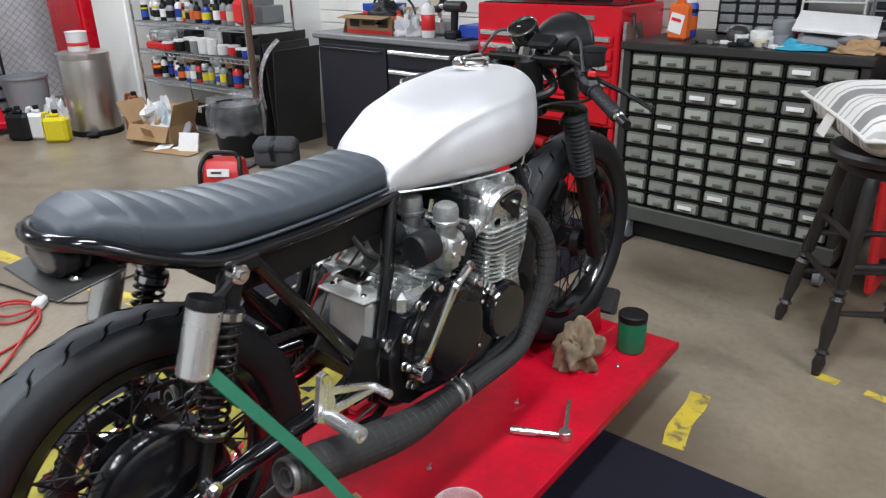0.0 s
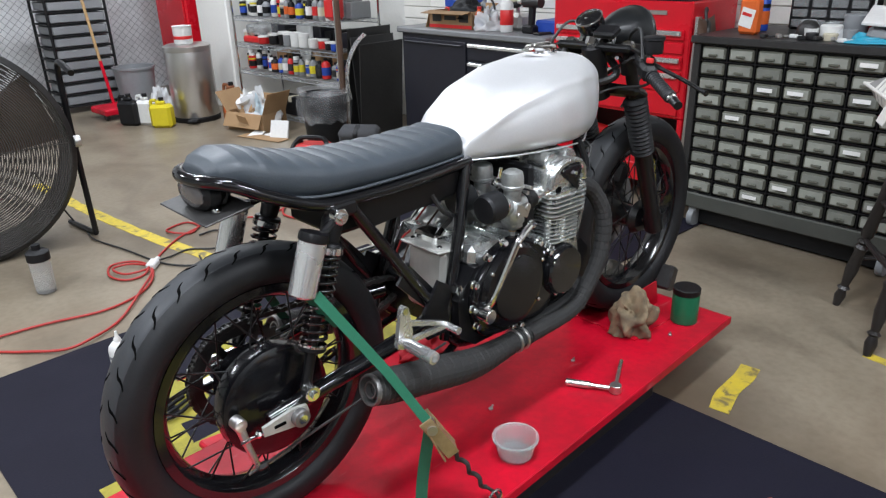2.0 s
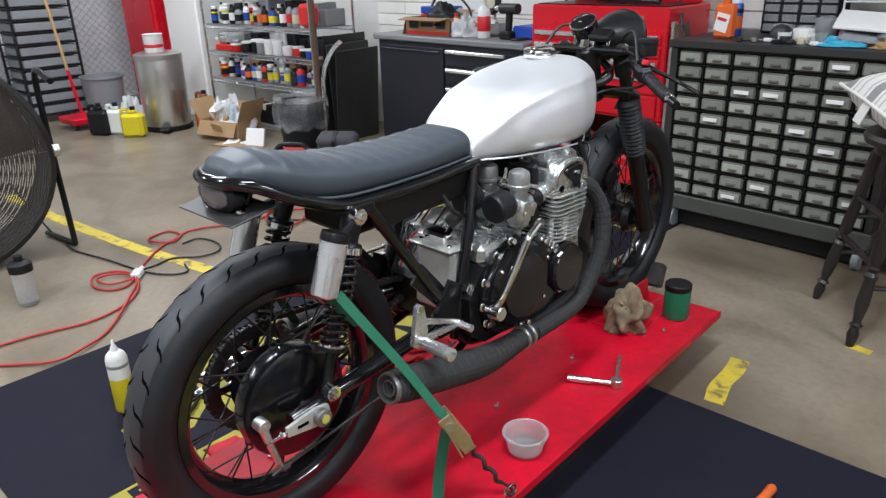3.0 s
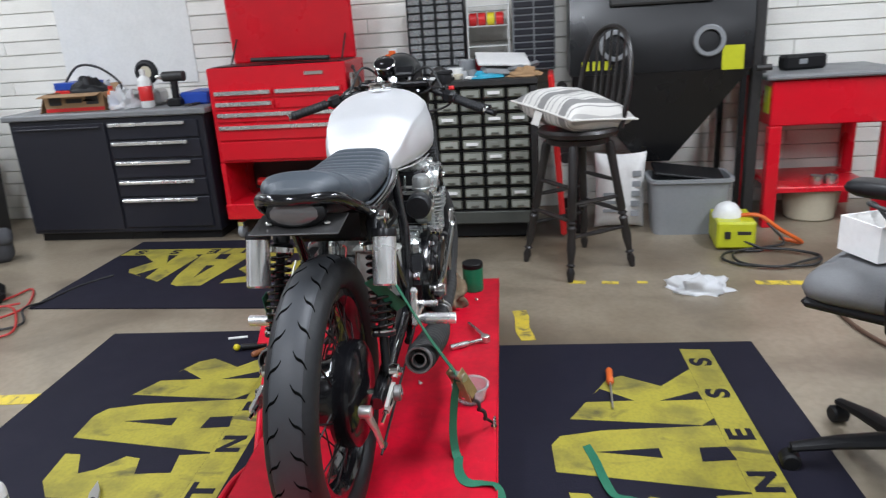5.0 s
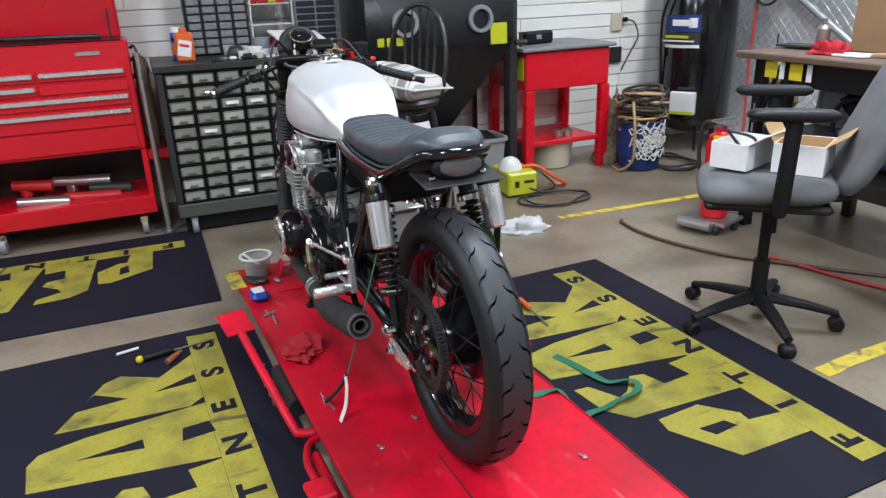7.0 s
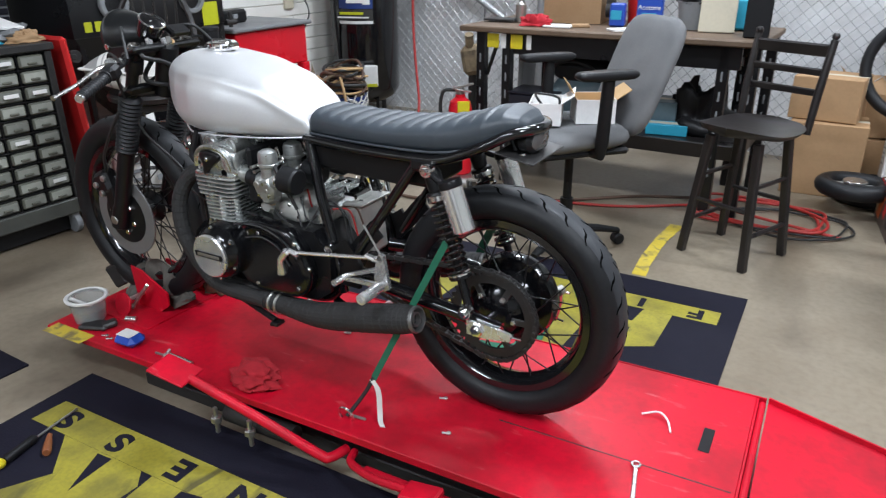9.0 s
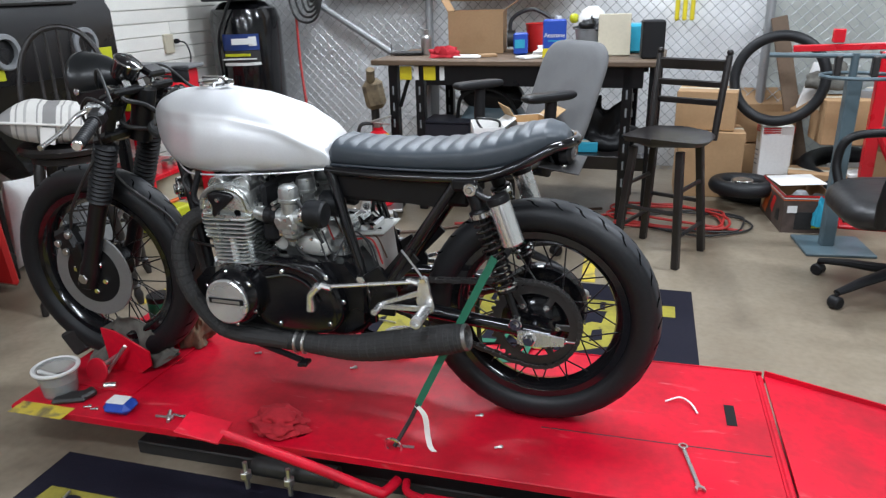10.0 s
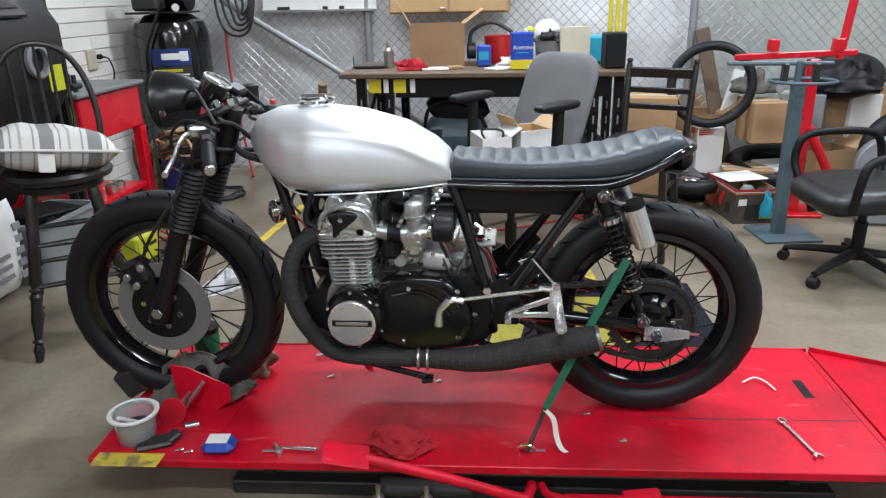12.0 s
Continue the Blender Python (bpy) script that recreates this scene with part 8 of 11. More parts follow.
for i, (y, z, ln, m) in enumerate(((1.3, 0.23, 0.26, STEEL), (1.05, 0.22, 0.3, RED_PLASTIC), (0.95, 0.25, 0.22, DARK_STEEL), (1.35, 0.31, 0.2, RED_PLASTIC), (1.1, 0.30, 0.3, STEEL))):
    solo("power_tool", Geo().rod((3.08 + 0.03 * i, y - ln / 2, z), (3.1 + 0.03 * i, y + ln / 2, z + 0.02), 0.035, 12, 0.028).box((3.1 + 0.03 * i, y + ln * 0.2, z - 0.03), (0.05, 0.05, 0.05), rot(0, 0, 15 * i), 0.01), m, "hand tool stored in the tool chest", "tool", "tools in the chest")
for i in range(5):
    solo("hand_tool", Geo().rod((3.1 + 0.05 * i, 0.85 + 0.1 * i, 1.108), (3.15 + 0.02 * i, 1.05 + 0.09 * i, 1.112), 0.014, 8), DARK_STEEL, "dark tool lying in the chest's top tray", "tool", "tools in the top tray")

move_group(chest_items, Matrix.Translation((-0.16, -0.06, 0)))

solo("steel_pole", Geo().rod((2.77, 0.615, 0.0), (2.80, 0.62, 1.02), 0.016, 12).disc((2.77, 0.615, 0.012), (0, 0, 1), 0.024, 0.024, 12), STEEL, "bright steel pole leaning between chest and cabinet", "pole")
apron = thing("leather_apron", "dark brown leather apron hanging beside the tool chest", "apron", at=(2.86, 0.615, 0.5))
part("hide", pillow(0.20, 0.52, 0.07, RAG_GREY).moved(pose(2.88, 0.612, 0.76, 88, 0, 8)), CAR_BROWN, apron, "", 80)
part("strap", Geo().tube(curve_points([(2.86, 0.612, 0.99), (2.88, 0.63, 1.05), (2.93, 0.65, 1.04)], 5), 0.008, 8), BLACK_CORD, apron)

# parts cabinet
cab = thing("parts_cabinet", "grey steel small-parts cabinet with ten rows of drawers", "parts cabinet", at=(3.1, 0, 0))
PX = 2.66
DY0, DY1, DZ0, DZ1 = -0.43, 0.514, 0.19, 0.91
part("frame_top", Geo().span((PX - 0.02, -0.475, 0.916), (PX + 0.64, 0.56, 0.951), 0.005), DARK_STEEL, cab)
part("frame_bottom", Geo().span((PX - 0.01, -0.465, 0.11), (PX + 0.62, 0.55, 0.187), 0.006), CAB_STEEL, cab)
for y0, y1 in ((-0.465, DY0 - 0.001), (DY1 + 0.001, 0.55)):
    part("frame_side", Geo().span((PX - 0.005, y0, 0.188), (PX + 0.62, y1, 0.915), 0.004), DARK_STEEL, cab)
part("back", Geo().span((PX + 0.05, DY0, 0.188), (PX + 0.61, DY1, 0.915), 0.002), BLACK_SATIN, cab)
rows, cols = 10, 7
dy, dz = (DY1 - DY0) / cols, (DZ1 - DZ0) / rows
front_mesh = Geo().box((0, 0, 0), (0.022, dy - 0.018, dz - 0.016), None, 0.007).mesh("drawer", DRAWER_GREY)
holder_mesh = Geo().box((0, 0, 0), (0.004, dy - 0.034, dz - 0.032), None, 0.001).mesh("label_holder", DRAWER_PALE)
pull_mesh = Geo().box((0, 0, 0), (0.012, 0.044, 0.011), None, 0.003).mesh("pull", DRAWER_GREY)
card_mesh = Geo().box((0, 0, 0), (0.003, dy - 0.066, 0.018), None, 0.001).mesh("card", WHITE_PAPER)
for i in range(rows + 1):
    part("rail", Geo().span((PX, DY0, DZ0 + i * dz - 0.003), (PX + 0.05, DY1, DZ0 + i * dz + 0.003), 0.001), BLACK_SATIN, cab)
for j in range(1, cols):
    part("divider", Geo().span((PX + 0.002, DY0 + j * dy - 0.003, DZ0), (PX + 0.05, DY0 + j * dy + 0.003, DZ1), 0.001), BLACK_SATIN, cab)
rnd = random.Random(9)
for i in range(rows):
    for j in range(cols):
        c = Vector((PX + 0.008, DY0 + (j + 0.5) * dy, DZ0 + (i + 0.5) * dz))
        d = part("drawer", front_mesh, None, cab)
        d.matrix_basis = Matrix.Translation(c)
        h = part("label_holder", holder_mesh, None, d)
        h.matrix_basis = Matrix.Translation((-0.0105, 0, 0.0))
        k = part("pull", pull_mesh, None, d)
        k.matrix_basis = Matrix.Translation((-0.015, 0, -0.008))
        if rnd.random() < 0.09:
            k = part("card", card_mesh, None, d)
            k.matrix_basis = Matrix.Translation((-0.0235, 0, 0.004))
# Black block added in place of the shade below the cabinet.
part("plinth", Geo().span((PX + 0.06, -0.44, 0.012), (PX + 0.60, 0.52, 0.109), 0.004), BLACK_PLASTIC, cab, "added black block for the shade under the cabinet")
for y in (-0.42, 0.473):
    for x in (PX + 0.035, PX + 0.5):
        part("caster", Geo().disc((x, y, 0.05), (0, 1, 0), 0.05, 0.03, 20).box((x, y, 0.095), (0.05, 0.04, 0.03), None, 0.005), GREY_PLASTIC, cab)
# clutter on the cabinet
cabinet_items = names_now()
jugb = thing("cleaner_jug", "flat orange cleaner bottle with a white label", "bottle", at=(2.96, 0.33, 0.926))
part("body", Geo().box((2.96, 0.37, 1.005), (0.055, 0.095, 0.158), rot(0, 0, -8), 0.012), ORANGE_PLASTIC, jugb)
part("label", Geo().box((2.9315, 0.374, 1.0), (0.002, 0.07, 0.085), rot(12, 0, -8), 0.0006), WHITE_PAPER, jugb, "white paper label")
part("label_bar", Geo().box((2.9298, 0.374, 1.015), (0.002, 0.05, 0.014), rot(12, 0, -8), 0.0004), RED_PLASTIC, jugb)
part("cap", Geo().disc((2.96, 0.37, 1.093), (0, 0, 1), 0.02, 0.022, 16), ORANGE_PLASTIC, jugb)
spray_can(3.14, 0.40, 0.926, BLUE_PLASTIC, "blue spray can on the parts cabinet", 0.18)
solo("round_lamp", Geo().lathe([(0.05, 0), (0.055, 0.02), (0.04, 0.06), (0.02, 0.075)], (2.97, 0.10, 0.926), (-0.5, 0, 1), 20), DARK_STEEL, "small dark round lamp on the parts cabinet", "lamp")
for i, (x, y, r, h, m, t) in enumerate(((2.95, 0.0, 0.045, 0.06, WHITE_PLASTIC, "white"), (3.05, -0.06, 0.05, 0.10, GREY_PLASTIC, "grey"), (2.9, -0.02, 0.03, 0.03, CREAM, "cream"), (2.88, 0.05, 0.025, 0.03, BLACK_PLASTIC, "black"), (3.0, -0.18, 0.04, 0.05, BLUE_PLASTIC, "blue"))):
    solo("tin", Geo().lathe([(r * 0.95, 0), (r, 0.004), (r, h - 0.004), (r * 0.9, h)], (x, y, 0.926), (0, 0, 1), 18), m, f"{t} round tin among the clutter", "tin", "clutter on the cabinet")
for i, (x, y, r, h, m, word) in enumerate(((3.02, 0.13, 0.034, 0.07, CLEAR, "clear"), (2.92, 0.07, 0.03, 0.045, WHITE_PLASTIC, "white"), (3.06, 0.04, 0.03, 0.06, CLEAR, "clear"), (2.89, -0.10, 0.03, 0.05, GREY_PLASTIC, "grey"), (3.1, -0.12, 0.055, 0.095, RAG_RED, "dark red"))):
    solo("cup", Geo().lathe([(r * 0.8, 0), (r * 0.84, 0.003), (r, h), (r * 0.94, h), (r * 0.78, 0.006), (0, 0.005)], (x, y, 0.926), (0, 0, 1), 20), m, word + " plastic cup among the clutter on the cabinet", "cup", "cups on the cabinet")
for i in range(9):
    a = 0.7 * i
    solo("small_part", Geo().box((2.84 + 0.025 * (i % 3), 0.24 - 0.055 * i, 0.936), (0.035, 0.022, 0.018), rot(0, 0, 40 * i), 0.004).rod((2.85 + 0.025 * (i % 3), 0.225 - 0.055 * i, 0.934), (2.87 + 0.025 * (i % 3), 0.205 - 0.055 * i + 0.01 * math.sin(a), 0.934), 0.006, 8), (DARK_STEEL, STEEL, WHITE_PLASTIC, BLACK_PLASTIC)[i % 4], ("dark", "bright", "white", "black")[i % 4] + " small fitting lying on the cabinet", "fitting", "fittings on the cabinet")
crumple("clutter_bag", 2.95, -0.09, 0.926, 0.07, 0.10, 0.035, FILM, "clear bag of small parts on the cabinet", "bag", 6.1)
crumple("blue_cloth", 2.88, -0.17, 0.926, 0.05, 0.09, 0.03, CYAN_PLASTIC, "crumpled light blue cloth on the cabinet", "cloth", 9.1)
solo("side_cover", Geo().box((2.95, -0.28, 0.955), (0.14, 0.26, 0.04), rot(6, -8, 15), 0.018), GREY_PLASTIC, "grey moulded motorcycle panel on the cabinet", "panel")
solo("side_cover", Geo().box((2.97, -0.38, 0.972), (0.12, 0.2, 0.03), rot(-6, 10, 40), 0.014), BENCH_TOP, "pale grey moulded panel on the cabinet", "panel")
crumple("brown_glove", 2.88, -0.40, 0.926, 0.05, 0.09, 0.045, CARDBOARD, "tan leather glove on the cabinet", "glove", 2.7)
solo("white_board", Geo().box((3.0, -0.27, 1.02), (0.22, 0.30, 0.014), rot(4, -14, 10), 0.003), WHITE_PAPER, "white sheet of board on the clutter", "board")
tray = thing("parts_organizer", "dark plastic organizer with clear parts drawers", "organizer", at=(3.33, 0.16, 0.926))
part("case", Geo().span((3.28, -0.03, 0.926), (3.43, 0.33, 1.42), 0.006), BLACK_PLASTIC, tray)
om = Geo().box((0, 0, 0), (0.012, 0.07, 0.036), None, 0.003).mesh("bin", CLEAR)
for i in range(10):
    for j in range(4):
        b = part("bin", om, None, tray)
        b.matrix_basis = Matrix.Translation((3.275, 0.015 + 0.088 * j, 0.955 + 0.046 * i))
shelf2 = thing("supply_rack", "small white wire rack with red rolls", "rack", at=(3.33, -0.17, 0.926))
for z in (1.08, 1.2, 1.32):
    part("wire_shelf", Geo().span((3.26, -0.30, z), (3.43, -0.05, z + 0.006), 0.002), WHITE_PLASTIC, shelf2)
for y in (-0.30, -0.05):
    part("upright", Geo().rod((3.27, y, 0.926), (3.27, y, 1.42), 0.005, 6), WHITE_PLASTIC, shelf2)
for i, m in enumerate((RED_PLASTIC, RED_PLASTIC, YELLOW_PLASTIC, RED_PLASTIC)):
    solo("tape_roll", Geo().disc((3.33, -0.08 - 0.055 * i, 1.245), (0, 1, 0), 0.038, 0.045, 20), m, ("yellow" if m is YELLOW_PLASTIC else "red") + " roll on the wire rack", "roll", "rolls on the rack")
org = thing("parts_organizer", "dark grey organizer with shallow parts drawers", "organizer", at=(3.34, -0.42, 0.926))
part("case", Geo().span((3.3, -0.58, 0.926), (3.44, -0.32, 1.45), 0.006), GREY_PLASTIC, org)
om2 = Geo().box((0, 0, 0), (0.01, 0.115, 0.03), None, 0.003).mesh("bin", BENCH_GREY)
for i in range(12):
    for j in range(2):
        b = part("bin", om2, None, org)
        b.matrix_basis = Matrix.Translation((3.295, -0.515 + 0.125 * j, 0.955 + 0.04 * i))
move_group(cabinet_items, Matrix.Translation((-0.14, 0, 0.026)))
creeper = thing("creeper", "red padded mechanic's creeper stood on end", "creeper", at=(2.85, -0.58, 0))
part("board", Geo().box((2.85, -0.58, 0.49), (0.36, 0.035, 0.95), rot(-4, 0, 0), 0.015), RED_PLASTIC, creeper)
for z in (0.14, 0.48, 0.86):
    for x in (2.72, 2.98):
        part("caster", Geo().disc((x, -0.625 - 0.03 * (0.49 - z), z), (1, 0, 0), 0.032, 0.024, 16).box((x, -0.603, z), (0.03, 0.03, 0.03), None, 0.004), DARK_STEEL, creeper)


# ---- stools ----
def striped(name):
    """Woven cloth with broad grey and white stripes along x."""
    mat = surface(name, (0.66, 0.64, 0.60), 0.9, grain=240, vary=0.2, bump=0.25)
    nt = mat.node_tree
    b = nt.nodes["Principled BSDF"]
    tc = nt.nodes.new("ShaderNodeTexCoord")
    split = nt.nodes.new("ShaderNodeSeparateXYZ")
    turn = nt.nodes.new("ShaderNodeMath")
    turn.operation = "MULTIPLY"
    turn.inputs[1].default_value = 6.2
    whole = nt.nodes.new("ShaderNodeMath")
    whole.operation = "FRACT"
    edge = nt.nodes.new("ShaderNodeValToRGB")
    edge.color_ramp.interpolation = "CONSTANT"
    for at, dark in ((0.30, 0.0), (0.40, 0.75), (0.44, 0.0), (0.66, 0.5), (0.72, 0.0), (0.86, 0.75), (0.90, 0.0)):
        edge.color_ramp.elements.new(at).color = (dark, dark, dark, 1)
    edge.color_ramp.elements[0].color = (0.9, 0.9, 0.9, 1)
    edge.color_ramp.elements[-1].color = (0, 0, 0, 1)
    mix = nt.nodes.new("ShaderNodeMix")
    mix.data_type = "RGBA"
    mix.inputs[7].default_value = (0.19, 0.185, 0.18, 1)
    nt.links.new(b.inputs["Base Color"].links[0].from_socket, mix.inputs[6])
    nt.links.new(tc.outputs["Object"], split.inputs[0])
    nt.links.new(split.outputs[0], turn.inputs[0])
    nt.links.new(turn.outputs[0], whole.inputs[0])
    nt.links.new(whole.outputs[0], edge.inputs[0])
    nt.links.new(edge.outputs[0], mix.inputs[0])
    nt.links.new(mix.outputs[2], b.inputs["Base Color"])
    return mat


STRIPES = striped("striped_cotton")


def turned_leg(a, b, r):
    """A turned wooden leg with beads."""
    a, b = Vector(a), Vector(b)
    ln = (b - a).length
    prof = [(r * 0.8, 0), (r, 0.04), (r * 0.85, 0.3), (r * 0.95, 0.52), (r * 0.6, 0.545), (r * 1.05, 0.56), (r * 0.65, 0.58), (r * 1.05, 0.6), (r * 0.8, 0.63), (r, 0.75), (r * 0.6, 0.86), (r * 1.0, 0.875), (r * 0.6, 0.89), (r * 0.9, 0.93), (r * 0.55, 1.0)]
    return Geo().lathe([(q, t * ln) for q, t in prof], a, b - a, 12)


stool = thing("bar_stool", "black painted wooden bar stool with turned legs and bow back", "bar stool")
part("seat", Geo().lathe([(0.17, 0.69), (0.20, 0.70), (0.205, 0.72), (0.195, 0.735), (0.0, 0.728)], (0, 0, 0), (0, 0, 1), 32), WOOD_BLACK, stool)
part("swivel", Geo().lathe([(0.15, 0.655), (0.16, 0.66), (0.16, 0.685), (0.14, 0.689)], (0, 0, 0), (0, 0, 1), 24), WOOD_BLACK, stool)
corner = [(s, q) for s in (-1, 1) for q in (-1, 1)]
for s, q in corner:
    part("leg", turned_leg((s * 0.11, q * 0.11, 0.66), (s * 0.20, q * 0.20, 0), 0.024), WOOD_BLACK, stool)
for z, e in ((0.22, 0.172), (0.38, 0.150), (0.30, 0.162), (0.46, 0.14)):
    if z in (0.22, 0.38):
        for s in (-1, 1):
            part("rung", Geo().tube([(s * e, -e, z), (s * e, 0, z), (s * e, e, z)], [0.009, 0.013, 0.009], 8), WOOD_BLACK, stool)
    else:
        for s in (-1, 1):
            part("rung", Geo().tube([(-e, s * e, z), (0, s * e, z), (e, s * e, z)], [0.009, 0.013, 0.009], 8), WOOD_BLACK, stool)
bow = curve_points([(-0.175, -0.13, 0.73), (-0.19, -0.16, 0.90), (-0.165, -0.19, 1.06), (-0.10, -0.21, 1.17), (0, -0.218, 1.205), (0.10, -0.21, 1.17), (0.165, -0.19, 1.06), (0.19, -0.16, 0.90), (0.175, -0.13, 0.73)], 8)
part("bow", Geo().tube(bow, 0.013, 10), WOOD_BLACK, stool)
for k in range(5):
    x = -0.10 + 0.05 * k
    zt = 1.195 - 0.6 * abs(x) ** 1.6 * 1.4
    part("spindle", Geo().tube([(x * 0.9, -0.165, 0.735), (x * 0.95, -0.178, 0.84), (x, -0.185, 0.90), (x, -0.2, 1.02), (x * 1.05, -0.212, zt)], [0.007, 0.012, 0.008, 0.007, 0.006], 8), WOOD_BLACK, stool)
place(stool, 2.235, -0.675, 0, 35)


cush = thing("cushion", "grey and white striped cushion on the bar stool", "cushion")
part("cover", pillow(0.45, 0.43, 0.18, STRIPES), STRIPES, cush, "", 80)
edge = []
for k in range(64):
    c, q = math.cos(2 * math.pi * k / 64), math.sin(2 * math.pi * k / 64)
    m = max(abs(c), abs(q))
    u, v = c / m, q / m
    edge.append((u * 0.228 * (1 - 0.06 * (1 - v * v)), v * 0.218 * (1 - 0.06 * (1 - u * u)) * (1 - 0.10 * (1 - abs(v)) * abs(u) ** 3), 0.0))
part("piping", Geo().tube(edge, 0.006, 7, True), CLOTH_WHITE, cush, "pale corded piping")
part("tag", Geo().box((0.03, 0.206, -0.045), (0.055, 0.004, 0.07), rot(12, 0, 0), 0.001), CLOTH_WHITE, cush, "white cloth tag")
place(cush, 2.235, -0.655, 0.818, 40, 6, -8)

st2 = thing("bar_stool", "black wooden bar stool with a saddle seat and ladder back", "bar stool")
rings = []
for i in range(15):
    u = 2 * i / 14 - 1
    w = 0.205 * (1 - abs(u) ** 3.2) ** 0.5 + 0.004
    sag = 0.022 * u * u
    rings.append([(w * c * 1.0, u * 0.195, 0.585 + sag + 0.012 * (c * c) + t) for c, t in ((-1, 0.012), (-0.5, 0.018), (0, 0.016), (0.5, 0.018), (1, 0.012), (0.9, -0.008), (0, -0.016), (-0.9, -0.008))])
part("seat", Geo().rings(rings), WOOD_BLACK, st2, "", 60)
for s, q in corner:
    part("leg", Geo().box((s * 0.14, q * 0.14, 0.285), (0.036, 0.036, 0.575), rot(q * 4.5, -s * 4.5, 0), 0.005), WOOD_BLACK, st2)
for z, e in ((0.16, 0.155), (0.27, 0.145), (0.38, 0.135)):
    for s in (-1, 1):
        if z != 0.27:
            part("rung", Geo().rod((s * e, -e, z), (s * e, e, z), 0.011, 8), WOOD_BLACK, st2)
        else:
            part("rung", Geo().rod((-e, s * e, z), (e, s * e, z), 0.011, 8), WOOD_BLACK, st2)
for s in (-1, 1):
    part("back_post", Geo().tube([(s * 0.165, -0.17, 0.58), (s * 0.17, -0.19, 0.75), (s * 0.175, -0.235, 0.98)], [0.016, 0.018, 0.016], 10).ball((s * 0.175, -0.238, 0.995), 0.017, 10), WOOD_BLACK, st2)
part("crest_rail", Geo().box((0, -0.226, 0.935), (0.33, 0.018, 0.055), rot(-11, 0, 0), 0.006), WOOD_BLACK, st2)
for z in (0.845, 0.755):
    part("slat", Geo().box((0, -0.208 - 0.2 * (z - 0.845) * -0.5, z), (0.33, 0.014, 0.032), rot(-9, 0, 0), 0.005), WOOD_BLACK, st2)
place(st2, -0.264, -1.878, 0, -22)

# ---- blasting cabinet, tote, bag ----
bl = thing("blast_cabinet", "black steel blasting cabinet with a tapered hopper", "blast cabinet", at=(3.0, -1.14, 0))
BX = 2.76
part("upper_box", Geo().slab([(BX, 0.935), (3.34, 0.935), (3.34, 1.62), (BX + 0.22, 1.62), (BX, 1.25)], -0.49, 0.49, Matrix(((1, 0, 0, 0), (0, 0, -1, -1.145), (0, 1, 0, 0), (0, 0, 0, 1)))), BLACK_SATIN, bl)
hop = Geo()
hop.add([(BX, -0.66, 0.934), (BX, -1.63, 0.934), (3.34, -1.63, 0.934), (3.34, -0.66, 0.934), (2.92, -1.06, 0.40), (2.92, -1.24, 0.40), (3.1, -1.24, 0.40), (3.1, -1.06, 0.40)],
        [(0, 1, 5, 4), (1, 2, 6, 5), (2, 3, 7, 6), (3, 0, 4, 7), (4, 5, 6, 7), (3, 2, 1, 0)])
part("hopper", hop, BLACK_SATIN, bl, "", 20)
part("window_frame", Geo().box((BX + 0.10, -1.145, 1.45), (0.02, 0.55, 0.36), rot(0, 31, 0), 0.008), DARK_STEEL, bl)
part("window", Geo().box((BX + 0.088, -1.145, 1.457), (0.008, 0.46, 0.28), rot(0, 31, 0), 0.002), GLASS, bl)
for y in (-0.9, -1.4):
    part("arm_port", Geo().disc((BX - 0.012, y, 1.09), (1, 0, 0), 0.085, 0.03, 26, 0.006, 0.06), GREY_PLASTIC, bl, "round glove port")
for y in (-0.74, -0.80, -0.86):
    part("label_sticker", Geo().box((BX - 0.003, y, 0.985), (0.003, 0.042, 0.05), None, 0.001), YELLOW_BOX, bl, "yellow warning label")
part("label_sticker", Geo().box((BX - 0.003, -1.53, 0.995), (0.003, 0.115, 0.13), None, 0.001), YELLOW_BOX, bl, "yellow warning label")
for y in (-0.70, -1.60):
    for x in (BX + 0.03, 3.3):
        part("leg", Geo().span((x - 0.015, y - 0.015, 0), (x + 0.015, y + 0.015, 0.93), 0.002), BLACK_SATIN, bl)
part("cross_brace", Geo().rod((BX + 0.03, -0.70, 0.22), (3.3, -0.70, 0.22), 0.008, 8), BLACK_SATIN, bl)
part("air_regulator", Geo().rod((BX + 0.02, -1.66, 0.93), (BX + 0.02, -1.74, 0.93), 0.018, 10).rod((BX + 0.02, -1.7, 0.90), (BX + 0.02, -1.7, 0.99), 0.013, 10), DARK_STEEL, bl)
solo("steel_post", Geo().span((2.86, -1.72, 0), (2.92, -1.66, 1.7), 0.006), DARK_STEEL, "dark upright steel post beside the blasting cabinet", "post")
tote = thing("storage_tote", "grey plastic tote with a dark bag inside", "tote", at=(2.83, -1.34, 0))
tb = Geo()
rings = []
for z, gx, gy in ((0.0, 0.115, 0.20), (0.31, 0.14, 0.225), (0.315, 0.155, 0.24), (0.335, 0.155, 0.24), (0.335, 0.135, 0.22), (0.02, 0.11, 0.195)):
    ring = []
    for k in range(40):
        t = 2 * math.pi * (k + 0.5) / 40
        c, s = math.cos(t), math.sin(t)
        ring.append((2.83 + gx * math.copysign(abs(c) ** 0.28, c), -1.335 + gy * math.copysign(abs(s) ** 0.28, s), z))
    rings.append(ring)
part("tub", tb.rings(rings), GREY_PLASTIC, tote)
part("lid", Geo().box((2.85, -1.335, 0.345), (0.2, 0.4, 0.02), rot(8, -8, 0), 0.006), BLACK_PLASTIC, tote, "dark loose lid")
bag = thing("media_bag", "white printed sack of blasting media", "sack", at=(2.86, -0.95, 0))
